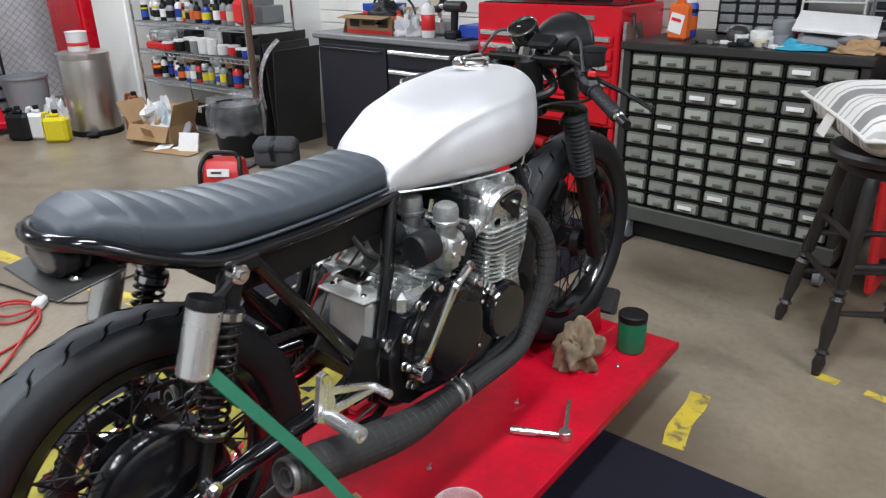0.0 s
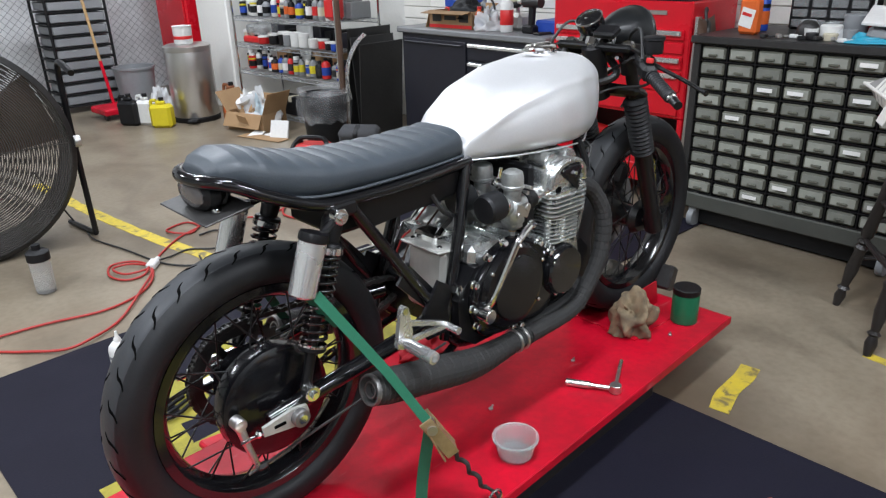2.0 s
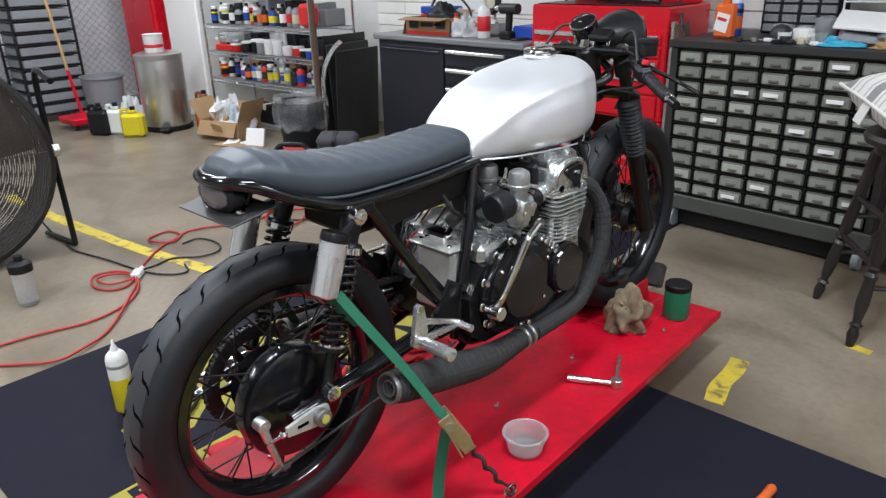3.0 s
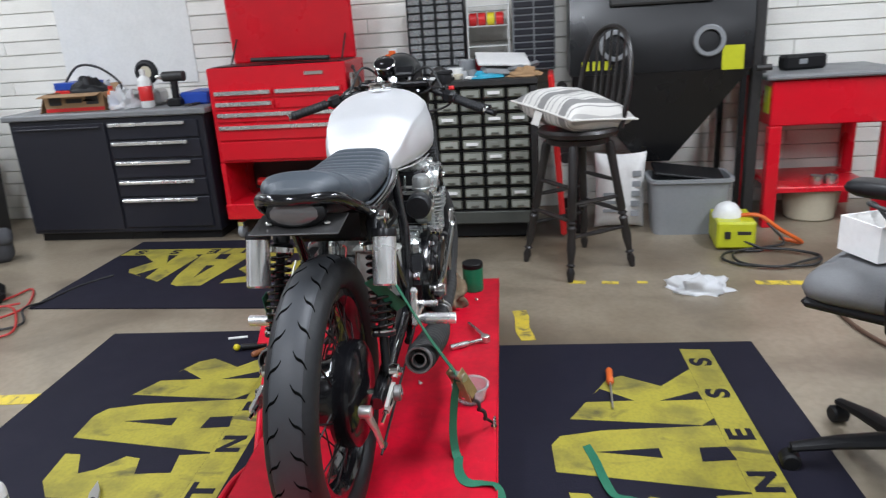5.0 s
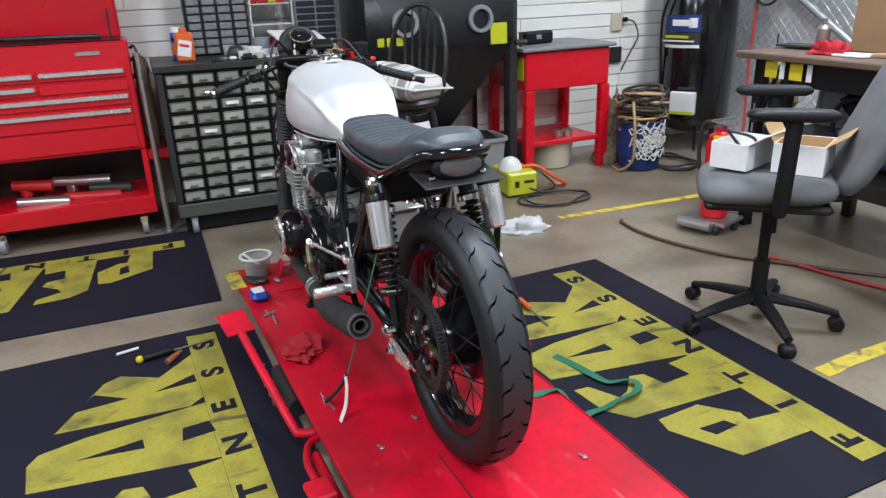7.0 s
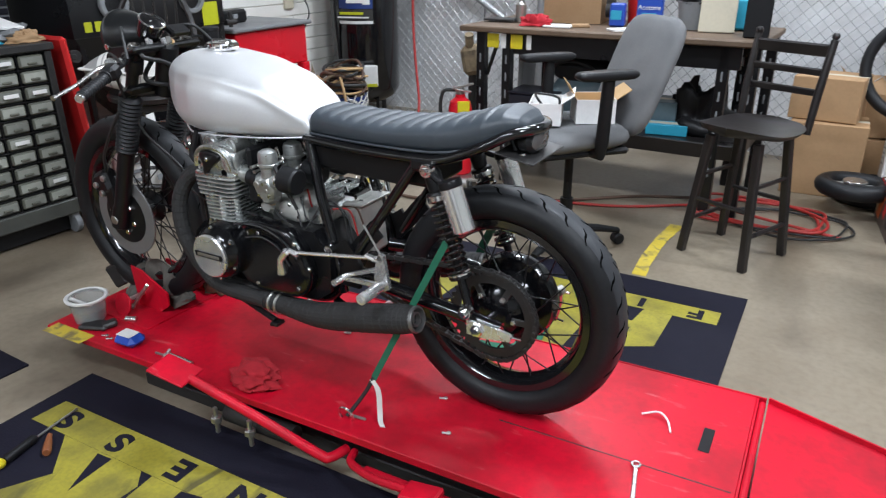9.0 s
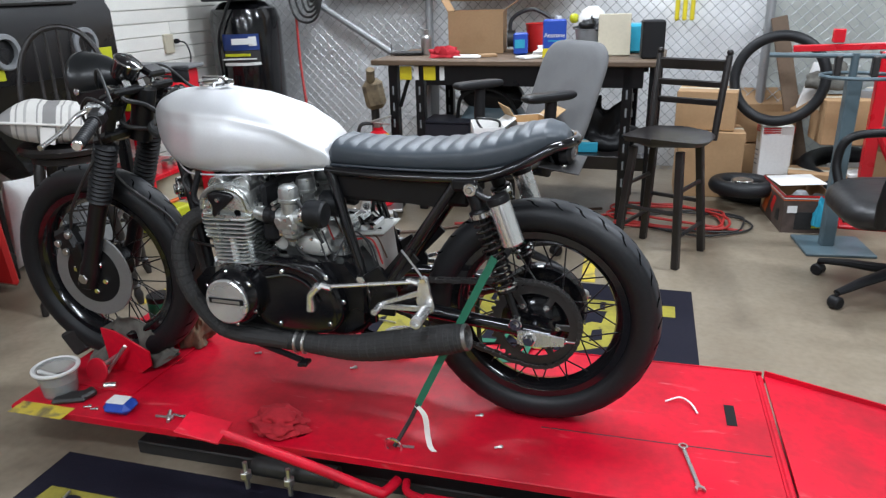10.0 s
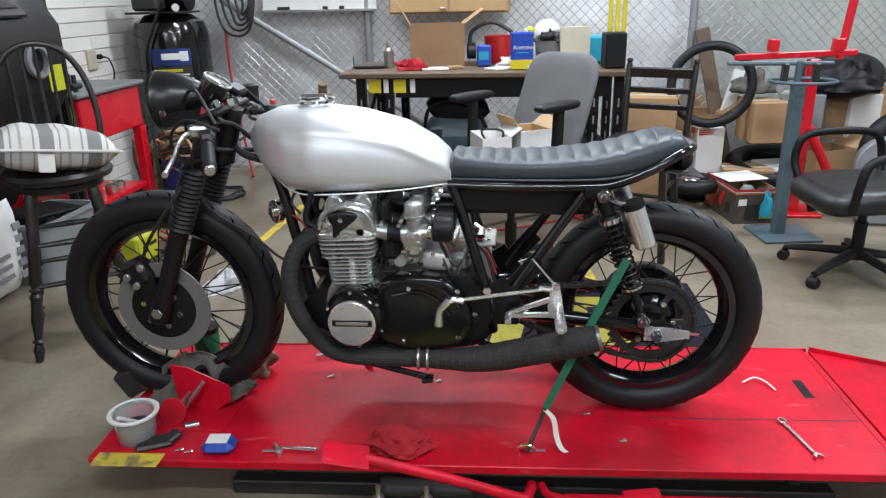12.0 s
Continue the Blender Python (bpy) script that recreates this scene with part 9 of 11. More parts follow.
part("sack", pillow(0.30, 0.48, 0.18, CLOTH_WHITE).moved(Matrix.Translation((2.87, -0.95, 0.24)) @ Matrix.Rotation(radians(90), 4, "Z") @ Matrix.Rotation(radians(84), 4, "X")), WHITE_PAPER, bag, "", 80)
for k in range(5):
    part("print_bar", Geo().box((2.775, -1.03 - 0.002 * k, 0.12 + 0.06 * k), (0.004, 0.05, 0.035), rot(0, 6, 0), 0.001), GREY_PLASTIC, bag)
for k in range(3):
    part("print_bar", Geo().box((2.772, -0.90, 0.14 + 0.05 * k), (0.004, 0.11, 0.02), rot(0, 6, 0), 0.001), GREY_PLASTIC, bag)
crumple("plastic_bag", 1.84, -1.22, 0.0, 0.085, 0.12, 0.07, FILM, "crumpled clear plastic bag on the floor", "bag", 3.9, rough=0.8)

# ---- welder, red cleaning table, wall bits ----
welder_set = names_now()
wd = thing("welder", "small yellow welder with cables and a white cap on top", "welder", at=(2.5, -1.6, 0))
part("case", Geo().box((2.52, -1.60, 0.085), (0.28, 0.20, 0.15), rot(0, 0, -4), 0.008), YELLOW_BOX, wd)
part("front", Geo().box((2.377, -1.59, 0.085), (0.006, 0.18, 0.13), rot(0, 0, -4), 0.002), YELLOW_BOX, wd)
part("badge_bar", Geo().box((2.372, -1.63, 0.10), (0.004, 0.07, 0.02), rot(0, 0, -4), 0.001), DARK_STEEL, wd)
part("badge_bar", Geo().box((2.372, -1.545, 0.09), (0.004, 0.03, 0.04), rot(0, 0, -4), 0.001), DARK_STEEL, wd)
for x in (2.42, 2.62):
    part("foot", Geo().box((x, -1.6, 0.006), (0.03, 0.18, 0.012), None, 0.003), BLACK_PLASTIC, wd)
part("lead", Geo().tube(curve_points([(2.38, -1.62, 0.06)] + loops(2.22, -1.72, 0.012, 0.15, 0.22, 2, 21, 0.006) + [(2.42, -1.85, 0.03), (2.5, -1.78, 0.12)], 6), 0.007, 7), BLACK_CORD, wd, "", 80)
part("torch_lead", Geo().tube(curve_points([(2.5, -1.62, 0.165), (2.45, -1.72, 0.175), (2.42, -1.83, 0.10), (2.45, -1.95, 0.02), (2.5, -1.85, 0.03)], 6), 0.011, 8), ORANGE_PLASTIC, wd, "orange torch cable")
solo("domed_cover", Geo().lathe([(0.075, 0), (0.078, 0.01), (0.06, 0.05), (0.03, 0.075), (0.0, 0.08)], (2.52, -1.57, 0.162), (-0.35, 0.15, 1), 22), WHITE_PLASTIC, "white domed cap on the welder", "cap")

move_group(welder_set, Matrix.Translation((0.03, 0.07, 0)))
rt = thing("parts_washer", "red steel parts washer table with a grey lid", "parts washer")
part("tub", Geo().span((-0.34, -0.27, 0.595), (0.34, 0.27, 0.850), 0.008), RED_BOX, rt)
part("lid", Geo().span((-0.38, -0.30, 0.853), (0.38, 0.30, 0.880), 0.008), BENCH_TOP, rt, "dark grey steel lid")
for s, q in corner:
    part("leg", Geo().span((s * 0.31 - 0.035, q * 0.25 - 0.03, 0), (s * 0.31 + 0.035, q * 0.25 + 0.03, 0.594), 0.004), RED_BOX, rt)
part("shelf", Geo().span((-0.28, -0.26, 0.20), (0.28, 0.26, 0.235), 0.006), RED_BOX, rt)
part("tag", Geo().box((-0.345, -0.2, 0.74), (0.004, 0.09, 0.15), rot(0, 0, 0), 0.001), YELLOW_BOX, rt, "yellow hang tag")
place(rt, 3.11, -2.10, 0, -88)
rad = thing("radio", "black portable radio on the parts washer", "radio", at=(3.1, -2.0, 0.881))
part("body", Geo().box((3.1, -2.0, 0.9245), (0.09, 0.26, 0.085), rot(0, 0, 14), 0.015), BLACK_PLASTIC, rad)
part("dial", Geo().box((3.05, -1.99, 0.929), (0.012, 0.05, 0.03), rot(0, 0, 14), 0.004), GREY_PLASTIC, rad)
solo("plastic_tub", Geo().lathe([(0.13, 0), (0.14, 0.01), (0.165, 0.19), (0.175, 0.20), (0.16, 0.20), (0.13, 0.015)], (3.05, -2.10, 0.0), (0, 0, 1), 26), CREAM, "off-white plastic tub under the parts washer", "tub")
for y in (-2.05, -2.13):
    solo("tin_can", Geo().lathe([(0.036, 0), (0.038, 0.003), (0.038, 0.05), (0.034, 0.05), (0.033, 0.005)], (2.92, y - 0.03, 0.236), (0, 0, 1), 18), STEEL, "small steel tin on the red shelf", "tin", "tins on the washer shelf")
out1 = thing("wall_outlet", "grey wall outlet with a plugged-in black cord", "outlet", at=(3.44, -2.86, 0.93))
part("plate", Geo().span((3.41, -2.95, 0.90), (3.447, -2.85, 1.04), 0.006), CREAM, out1)
part("plug", Geo().box((3.395, -2.96, 0.985), (0.035, 0.04, 0.035), None, 0.008), BLACK_PLASTIC, out1)
part("cord", Geo().tube(curve_points([(3.385, -2.97, 0.985), (3.37, -3.03, 0.96), (3.38, -3.08, 0.85), (3.4, -3.02, 0.72), (3.4, -2.95, 0.6)], 6), 0.006, 7), BLACK_CORD, out1)
solo("switch_box", Geo().span((3.40, -2.95, 0.66), (3.447, -2.83, 0.78), 0.006), DARK_STEEL, "dark metal junction box on the wall", "junction box")

cart = thing("tool_bucket", "blue bucket crammed with tangled hoses and cables", "bucket", at=(2.68, -2.62, 0))
part("bucket", Geo().lathe([(0.13, 0), (0.14, 0.01), (0.165, 0.34), (0.17, 0.345), (0.155, 0.345), (0.13, 0.02)], (2.68, -2.62, 0), (0, 0, 1), 28), NAVY_PLASTIC, cart)
part("print_patch", Geo().lathe([(0.1615, 0), (0.1635, 0.002), (0.171, 0.2), (0.169, 0.202)], (2.68, -2.62, 0.1), (0, 0, 1), 28, False), NAVY_PLASTIC, cart)
rnd = random.Random(31)
for i, m in enumerate((RAG, BLACK_CORD, CAR_BROWN, WOOD_LIGHT, BLACK_CORD, CAR_BROWN, WOOD_LIGHT, BLACK_CORD, CAR_BROWN, RAG, BLACK_CORD, WOOD_LIGHT, CAR_BROWN, BLACK_CORD)):
    turn = rnd.uniform(0, 6.28)
    pts = [(2.68 + (0.10 + 0.09 * rnd.random()) * math.cos(turn + 1.15 * k), -2.62 + (0.10 + 0.12 * rnd.random()) * math.sin(turn + 1.15 * k), 0.30 + 0.015 * i + rnd.uniform(-0.03, 0.10)) for k in range(8)]
    part("hose", Geo().tube(curve_points(pts, 6), rnd.choice((0.008, 0.010, 0.012)), 8), m, cart, "", 80)
part("hanging_hose", Geo().tube(curve_points([(2.62, -2.50, 0.50), (2.56, -2.46, 0.46), (2.52, -2.45, 0.30), (2.54, -2.46, 0.10), (2.62, -2.42, 0.012), (2.74, -2.44, 0.012)], 6), 0.010, 8), WOOD_LIGHT, cart, "tan hose hanging down the bucket", 80)
rnd = random.Random(77)
net = Geo()
for i in range(34):
    a = radians(165) - 0.85 + 1.05 * rnd.random()
    z = rnd.uniform(0.10, 0.33)
    p = [(2.68 + (0.170 + 0.02 * rnd.random()) * math.cos(a + 0.16 * k), -2.62 + (0.170 + 0.02 * rnd.random()) * math.sin(a + 0.16 * k), z + rnd.uniform(-0.05, 0.05)) for k in range(5)]
    net.tube(curve_points(p, 4), 0.0048, 5)
tagged(part("string_tangle", net, CLOTH_WHITE, cart, "pale tangled string"), "pale tangled string", kind="stuff")
crumple("brown_rag", 2.95, -2.62, 0.0, 0.12, 0.16, 0.36, RAG, "heap of brown hoses and rags by the wall", "heap", 12.3, rough=0.8)
cable("lead_coil", loops(2.62, -2.85, 0.012, 0.2, 0.16, 3, 41, 0.008), 0.009, BLACK_CORD, "coiled black cable on the floor")

# ---- compressor, extinguisher ----
cp = thing("air_compressor", "tall black upright air compressor tank", "air compressor", at=(3.06, -3.40, 0))
CC = (3.06, -3.40)
part("tank", Geo().lathe([(0.05, 0.12), (0.16, 0.14), (0.24, 0.19), (0.275, 0.26), (0.275, 1.12), (0.25, 1.20), (0.17, 1.25), (0.05, 1.265)], (*CC, 0), (0, 0, 1), 44), BLACK_GLOSS, cp)
for k in range(3):
    t = 2 * math.pi * k / 3 + 0.5
    part("foot", Geo().box((CC[0] + 0.22 * math.cos(t), CC[1] + 0.22 * math.sin(t), 0.11), (0.05, 0.012, 0.22), rot(0, 0, math.degrees(t)), 0.003), BLACK_SATIN, cp)
LT = radians(112)
for z0, z1, m, span in ((0.90, 1.02, NAVY_PLASTIC, 0.52), (0.81, 0.895, DARK_STEEL, 0.52), (0.785, 0.807, WHITE_PLASTIC, 0.52)):
    ring = []
    for z in (z0, z1):
        ring.append([(CC[0] + (0.2765 + e) * math.cos(LT + a), CC[1] + (0.2765 + e) * math.sin(LT + a), z) for a, e in [(span * (k / 10 - 0.5) * 2, 0) for k in range(11)] + [(span * (k / 10 - 0.5) * 2, 0.002) for k in range(10, -1, -1)]])
    part("label_panel", Geo().rings(ring), m, cp, "printed label panel")
for a, w, z, h, m in ((-0.05, 0.16, 0.965, 0.045, WHITE_PLASTIC), (-0.33, 0.06, 0.965, 0.07, WHITE_PLASTIC), (0.1, 0.2, 0.865, 0.02, YELLOW_BOX), (0.05, 0.26, 0.835, 0.012, WHITE_PLASTIC)):
    t = LT - a
    part("label_bar", Geo().box((CC[0] + 0.2795 * math.cos(t), CC[1] + 0.2795 * math.sin(t), z), (0.004, w, h), rot(0, 0, math.degrees(t)), 0.001), m, cp)
part("switch_cover", Geo().box((CC[0] - 0.19, CC[1] + 0.26, 0.385), (0.19, 0.05, 0.17), rot(0, 0, 32), 0.008), WHITE_PLASTIC, cp, "white cover plate")
part("cover_strip", Geo().box((CC[0] - 0.205, CC[1] + 0.284, 0.315), (0.185, 0.006, 0.025), rot(0, 0, 32), 0.002), YELLOW_BOX, cp, "yellow strip")
part("motor", Geo().rod((CC[0] - 0.18, CC[1], 1.385), (CC[0] + 0.1, CC[1], 1.385), 0.11, 24), BLACK_SATIN, cp)
part("pump", Geo().box((CC[0] + 0.05, CC[1] + 0.18, 1.39), (0.2, 0.14, 0.22), None, 0.02), DARK_STEEL, cp)
part("saddle", Geo().span((CC[0] - 0.2, CC[1] - 0.12, 1.26), (CC[0] + 0.2, CC[1] + 0.26, 1.275), 0.004), BLACK_SATIN, cp)
part("gauge", Geo().disc((CC[0] - 0.16, CC[1] + 0.2, 1.30), (-1, 1, 0.2), 0.028, 0.02, 18), STEEL, cp)
part("riser_pipe", Geo().tube(curve_points([(CC[0] - 0.1, CC[1] + 0.26, 1.34), (CC[0] - 0.02, CC[1] + 0.31, 1.15), (CC[0] + 0.06, CC[1] + 0.30, 0.95), (CC[0] + 0.06, CC[1] + 0.275, 0.5)], 6), 0.011, 8), BLACK_SATIN, cp)
for i in range(5):
    cable("hanging_hose", [(2.80 - 0.04 * i, -3.64, 1.6), (2.76 - 0.05 * i, -3.62, 1.20 + 0.04 * i), (2.64 - 0.02 * i, -3.60, 1.08 + 0.04 * i), (2.50, -3.60, 1.16 + 0.04 * i), (2.44 + 0.015 * i, -3.64, 1.6)], 0.010, BLACK_CORD, "black air hose hanging in loops on the fence", "hose", 8)
cable("red_air_line", [(2.72, -3.62, 1.12), (2.71, -3.6, 0.8), (2.67, -3.56, 0.5), (2.60, -3.5, 0.15), (2.52, -3.35, 0.02)], 0.011, RED_CORD, "red air line hanging down the fence", "hose")
solo("foil_pipe_rail", Geo().rod((2.75, -3.66, 1.35), (1.0, -3.66, 0.28), 0.025, 10), GALV, "slanting galvanised brace along the fence", "brace")
jack_set = names_now()
ext = thing("fire_extinguisher", "red fire extinguisher with a yellow tag", "fire extinguisher", at=(1.32, -2.07, 0))
EX = (1.32, -2.07)
part("cylinder", Geo().lathe([(0.06, 0.02), (0.07, 0.03), (0.07, 0.42), (0.06, 0.46), (0.03, 0.485), (0.03, 0.50)], (*EX, 0.046), (0, 0, 1), 28), RED_BOX, ext)
part("valve", Geo().box((EX[0], EX[1], 0.565), (0.04, 0.05, 0.045), None, 0.008), STEEL, ext)
part("handle", Geo().box((EX[0] - 0.03, EX[1] + 0.02, 0.60), (0.13, 0.025, 0.012), rot(0, 14, 20), 0.004).box((EX[0] - 0.03, EX[1] + 0.02, 0.575), (0.10, 0.022, 0.01), rot(0, -8, 20), 0.004), STEEL, ext)
part("hose", Geo().tube(curve_points([(EX[0] + 0.03, EX[1], 0.57), (EX[0] + 0.11, EX[1] + 0.02, 0.55), (EX[0] + 0.12, EX[1] + 0.03, 0.40), (EX[0] + 0.09, EX[1] + 0.02, 0.2)], 6), 0.011, 8), BLACK_CORD, ext)
part("tag", Geo().box((EX[0] - 0.055, EX[1] + 0.055, 0.46), (0.07, 0.004, 0.12), rot(0, 0, 30), 0.001), YELLOW_PLASTIC, ext, "yellow inspection tag")
part("label_band", Geo().lathe([(0.0705, 0.13), (0.0712, 0.132), (0.0712, 0.26), (0.0705, 0.262)], (*EX, 0.05), (0, 0, 1), 28, False), WHITE_PAPER, ext, "pale paper label")
dl = thing("floor_jack", "low steel jack on small casters under the extinguisher", "jack", at=(1.3, -2.0, 0))
part("plate", Geo().box((1.32, -2.06, 0.055), (0.26, 0.22, 0.02), rot(0, 0, 20), 0.005), STEEL, dl)
part("cylinder", Geo().rod((1.20, -1.95, 0.05), (1.38, -1.89, 0.05), 0.028, 14), STEEL, dl)
for x, y in ((1.22, -2.13), (1.44, -2.05), (1.20, -1.99), (1.42, -1.97)):
    part("caster", Geo().disc((x, y, 0.025), (0.9, 0.4, 0), 0.025, 0.02, 14), DARK_STEEL, dl)

move_group(jack_set, Matrix.Translation((0.08, -0.08, 0)))

# ---- desk and what is on it ----
DESK = pose(1.455, -2.28, 0.042, 0, 0, 180.6)


def on_desk(x, y, z=0.886):
    q = DESK @ Vector((1.08 * x, y, z))
    return q.x, q.y, q.z


desk = thing("desk", "black steel workbench desk with a worn wooden top", "desk")
part("top", Geo().span((-0.02, -0.02, 0.852), (1.66, 0.72, 0.884), 0.006), WOOD_TOP, desk)
part("front_rail", Geo().span((0.31, 0.03, 0.735), (1.56, 0.05, 0.851), 0.003), BLACK_SATIN, desk)
part("rear_rail", Geo().span((0.08, 0.66, 0.75), (1.56, 0.68, 0.851), 0.003), BLACK_SATIN, desk)
for x in (0.07, 0.24, 1.45, 1.59):
    for y in (0.03, 0.62):
        leg = part("leg", Geo().span((x, y, -0.042), (x + 0.055, y + 0.055, 0.851), 0.004), BLACK_SATIN, desk)
        for k in range(6):
            part("slot", Geo().box((x + 0.0275, y - 0.0005, 0.2 + 0.1 * k), (0.010, 0.003, 0.05), None, 0.001), GREY_PLASTIC, leg)
part("brace", Geo().rod((0.2, 0.06, 0.80), (0.13, 0.06, 0.6), 0.012, 8), BLACK_SATIN, desk)
part("lower_shelf", Geo().span((0.08, 0.04, 0.27), (1.62, 0.68, 0.349), 0.005), WOOD_BLACK, desk)
for x, m in ((0.15, YELLOW_PLASTIC), (0.24, WHITE_PAPER), (0.30, YELLOW_PLASTIC), (0.40, WHITE_PAPER)):
    w = 0.075 if m is YELLOW_PLASTIC else 0.03
    part("label_sticker", Geo().span((x, 0.018, 0.765), (x + w, 0.021, 0.845), 0.001), m, desk, "yellow warning label" if m is YELLOW_PLASTIC else "white label")
desk.matrix_basis = DESK
solo("desk_spray", Geo().lathe([(0.03, 0), (0.032, 0.005), (0.032, 0.10), (0.02, 0.115), (0.012, 0.12), (0.014, 0.15)], on_desk(0.21, 0.30), (0, 0, 1), 18), STEEL, "small grey spray can on the desk", "spray can")
crumple("red_rag", *on_desk(0.36, 0.15), 0.10, 0.06, 0.05, RAG_RED, "crumpled red shop rag on the desk", "rag", 15.2, rough=0.7)
solo("wire_tray", Geo().box(on_desk(0.10, 0.28, 0.90), (0.2, 0.12, 0.012), rot(0, 0, 186), 0.004).rod(on_desk(0.02, 0.22, 0.91), on_desk(0.02, 0.22, 0.96), 0.004, 6), DARK_STEEL, "dark bent wire tray on the desk", "tray")
carton(*on_desk(0.47, 0.50), (0.34, 0.28, 0.25), CARDBOARD, "large open cardboard box on the desk", 9, flaps=2)
blue = thing("solvent_can", "blue square solvent can on the desk", "can", at=on_desk(0.975, 0.14))
bm = pose(*on_desk(0.975, 0.14), 0, 0, 9)
part("body", Geo().span((-0.065, -0.042, 0), (0.065, 0.042, 0.21), 0.008).moved(bm), BLUE_PLASTIC, blue)
part("cap", Geo().disc((-0.02, 0, 0.218), (0, 0, 1), 0.016, 0.018, 14).moved(bm), WHITE_PLASTIC, blue)
word = bpy.data.curves.new("lettering", "FONT")
word.body, word.size, word.align_x, word.extrude = "Acetone", 0.034, "CENTER", 0.0006
word.materials.append(WHITE_PAPER)
letters = new("lettering", word)
letters.parent = blue
letters.matrix_parent_inverse = Matrix.Translation(-blue.location)
letters.matrix_basis = bm @ pose(0, 0.0445, 0.115, 90, 0, 180)
part("label_bar", Geo().span((-0.036, 0.0425, 0.092), (0.036, 0.044, 0.099), 0.0005).moved(bm), CYAN_PLASTIC, blue)
part("label_band", Geo().span((-0.0655, -0.0425, 0.002), (0.0655, 0.0442, 0.055), 0.001).moved(bm), YELLOW_PLASTIC, blue)
bl2 = thing("solvent_can", "small blue can on the desk", "can", at=on_desk(0.76, 0.32))
part("body", Geo().box(on_desk(0.76, 0.32, 0.95), (0.085, 0.06, 0.125), rot(0, 0, 9), 0.008), BLUE_PLASTIC, bl2)
part("label_bar", Geo().box(on_desk(0.76, 0.287, 0.95), (0.06, 0.003, 0.05), rot(0, 0, 9), 0.001), CYAN_PLASTIC, bl2)
solo("hearing_protector", Geo().tube(curve_points([on_desk(0.68, 0.45, 0.93), on_desk(0.68, 0.45, 1.08), on_desk(0.80, 0.45, 1.14), on_desk(0.92, 0.45, 1.08)], 8), 0.012, 8).disc(on_desk(0.68, 0.45, 0.97), (1, 0.2, 0), 0.05, 0.05, 18), DARK_STEEL, "black ear defenders on the desk", "ear defenders")
solo("red_bucket", Geo().lathe([(0.08, 0), (0.085, 0.01), (0.095, 0.16), (0.10, 0.17), (0.09, 0.17), (0.08, 0.01)], on_desk(0.84, 0.52), (0, 0, 1), 22), RED_PLASTIC, "red plastic bucket on the desk", "bucket")
crumple("paper_pile", *on_desk(0.93, 0.30), 0.10, 0.08, 0.05, WHITE_PAPER, "crumpled white papers on the desk", "paper", 17.4, rough=0.7)
solo("trash_pail", Geo().lathe([(0.08, 0), (0.085, 0.01), (0.10, 0.14), (0.104, 0.145), (0.09, 0.145), (0.08, 0.01)], on_desk(1.14, 0.40), (0, 0, 1), 22), GREY_PLASTIC, "grey pail with black liner on the desk", "pail")
crumple("pail_liner", *on_desk(1.14, 0.40, 1.02), 0.105, 0.105, 0.06, BLACK_PLASTIC, "black bag over the pail", "bag", 19.0)
solo("white_helmet", Geo().lathe([(0.07, 0), (0.085, 0.02), (0.08, 0.06), (0.05, 0.10), (0.0, 0.115)], on_desk(1.13, 0.55, 1.04), (0.3, -0.2, 1), 24), WHITE_PLASTIC, "white rounded helmet among the desk clutter", "helmet")
solo("green_ball", Geo().ball(on_desk(1.02, 0.56, 1.08), 0.03, 14), YELLOW_BOX, "small lime green ball on the desk clutter", "ball")
solo("beige_board", Geo().box(on_desk(1.27, 0.28, 1.0), (0.18, 0.03, 0.23), rot(6, 0, 9), 0.004), CREAM, "beige panel propped on the desk", "panel")
solo("blue_bin", Geo().box(on_desk(1.38, 0.5, 0.97), (0.16, 0.2, 0.16), rot(0, 0, 9), 0.012), CYAN_PLASTIC, "light blue plastic bin on the desk", "bin")
solo("loudspeaker", Geo().box(on_desk(1.47, 0.16, 0.985), (0.12, 0.12, 0.20), rot(0, 0, 9), 0.008), BLACK_PLASTIC, "black loudspeaker on the desk edge", "loudspeaker")
for i, (x, y, w, d, h, m, t) in enumerate(((0.5, 0.15, 0.16, 0.12, 0.01, WHITE_PAPER, "white"), (0.6, 0.2, 0.1, 0.08, 0.015, CARDBOARD, "brown"), (0.85, 0.12, 0.14, 0.1, 0.012, WHITE_PAPER, "white"), (1.06, 0.14, 0.12, 0.12, 0.02, WHITE_PAPER, "white"))):
    solo("booklet", Geo().box(on_desk(x, y, 0.886 + h / 2), (w, d, h), rot(0, 0, 20 * i + 5), 0.002), m, f"{t} booklet on the desk", "booklet", "booklets on the desk")
# below the desk
bagm = thing("black_holdall", "black holdall with a pale grey-green side on the desk shelf", "bag", at=on_desk(0.60, 0.35, 0.35))
part("body", pillow(0.42, 0.32, 0.26, BLACK_PLASTIC).moved(pose(*on_desk(0.60, 0.33, 0.474), 0, 0, 9)), BLUE_GREY, bagm, "pale grey-green lower bag", 80)
part("flap", pillow(0.40, 0.30, 0.20, BLACK_PLASTIC).moved(pose(*on_desk(0.60, 0.34, 0.634), 6, -8, 9)), BLACK_PLASTIC, bagm, "black padded top", 80)
part("strap", Geo().tube(curve_points([on_desk(0.42, 0.18, 0.504), on_desk(0.46, 0.15, 0.654), on_desk(0.60, 0.14, 0.704), on_desk(0.72, 0.16, 0.644), on_desk(0.78, 0.18, 0.524)], 6), 0.012, 8), BLACK_PLASTIC, bagm)
crumple("black_case", *on_desk(1.22, 0.30, 0.35), 0.2, 0.14, 0.20, BLACK_PLASTIC, "heap of black plastic parts under the desk", "parts", 22.0, rough=0.7)
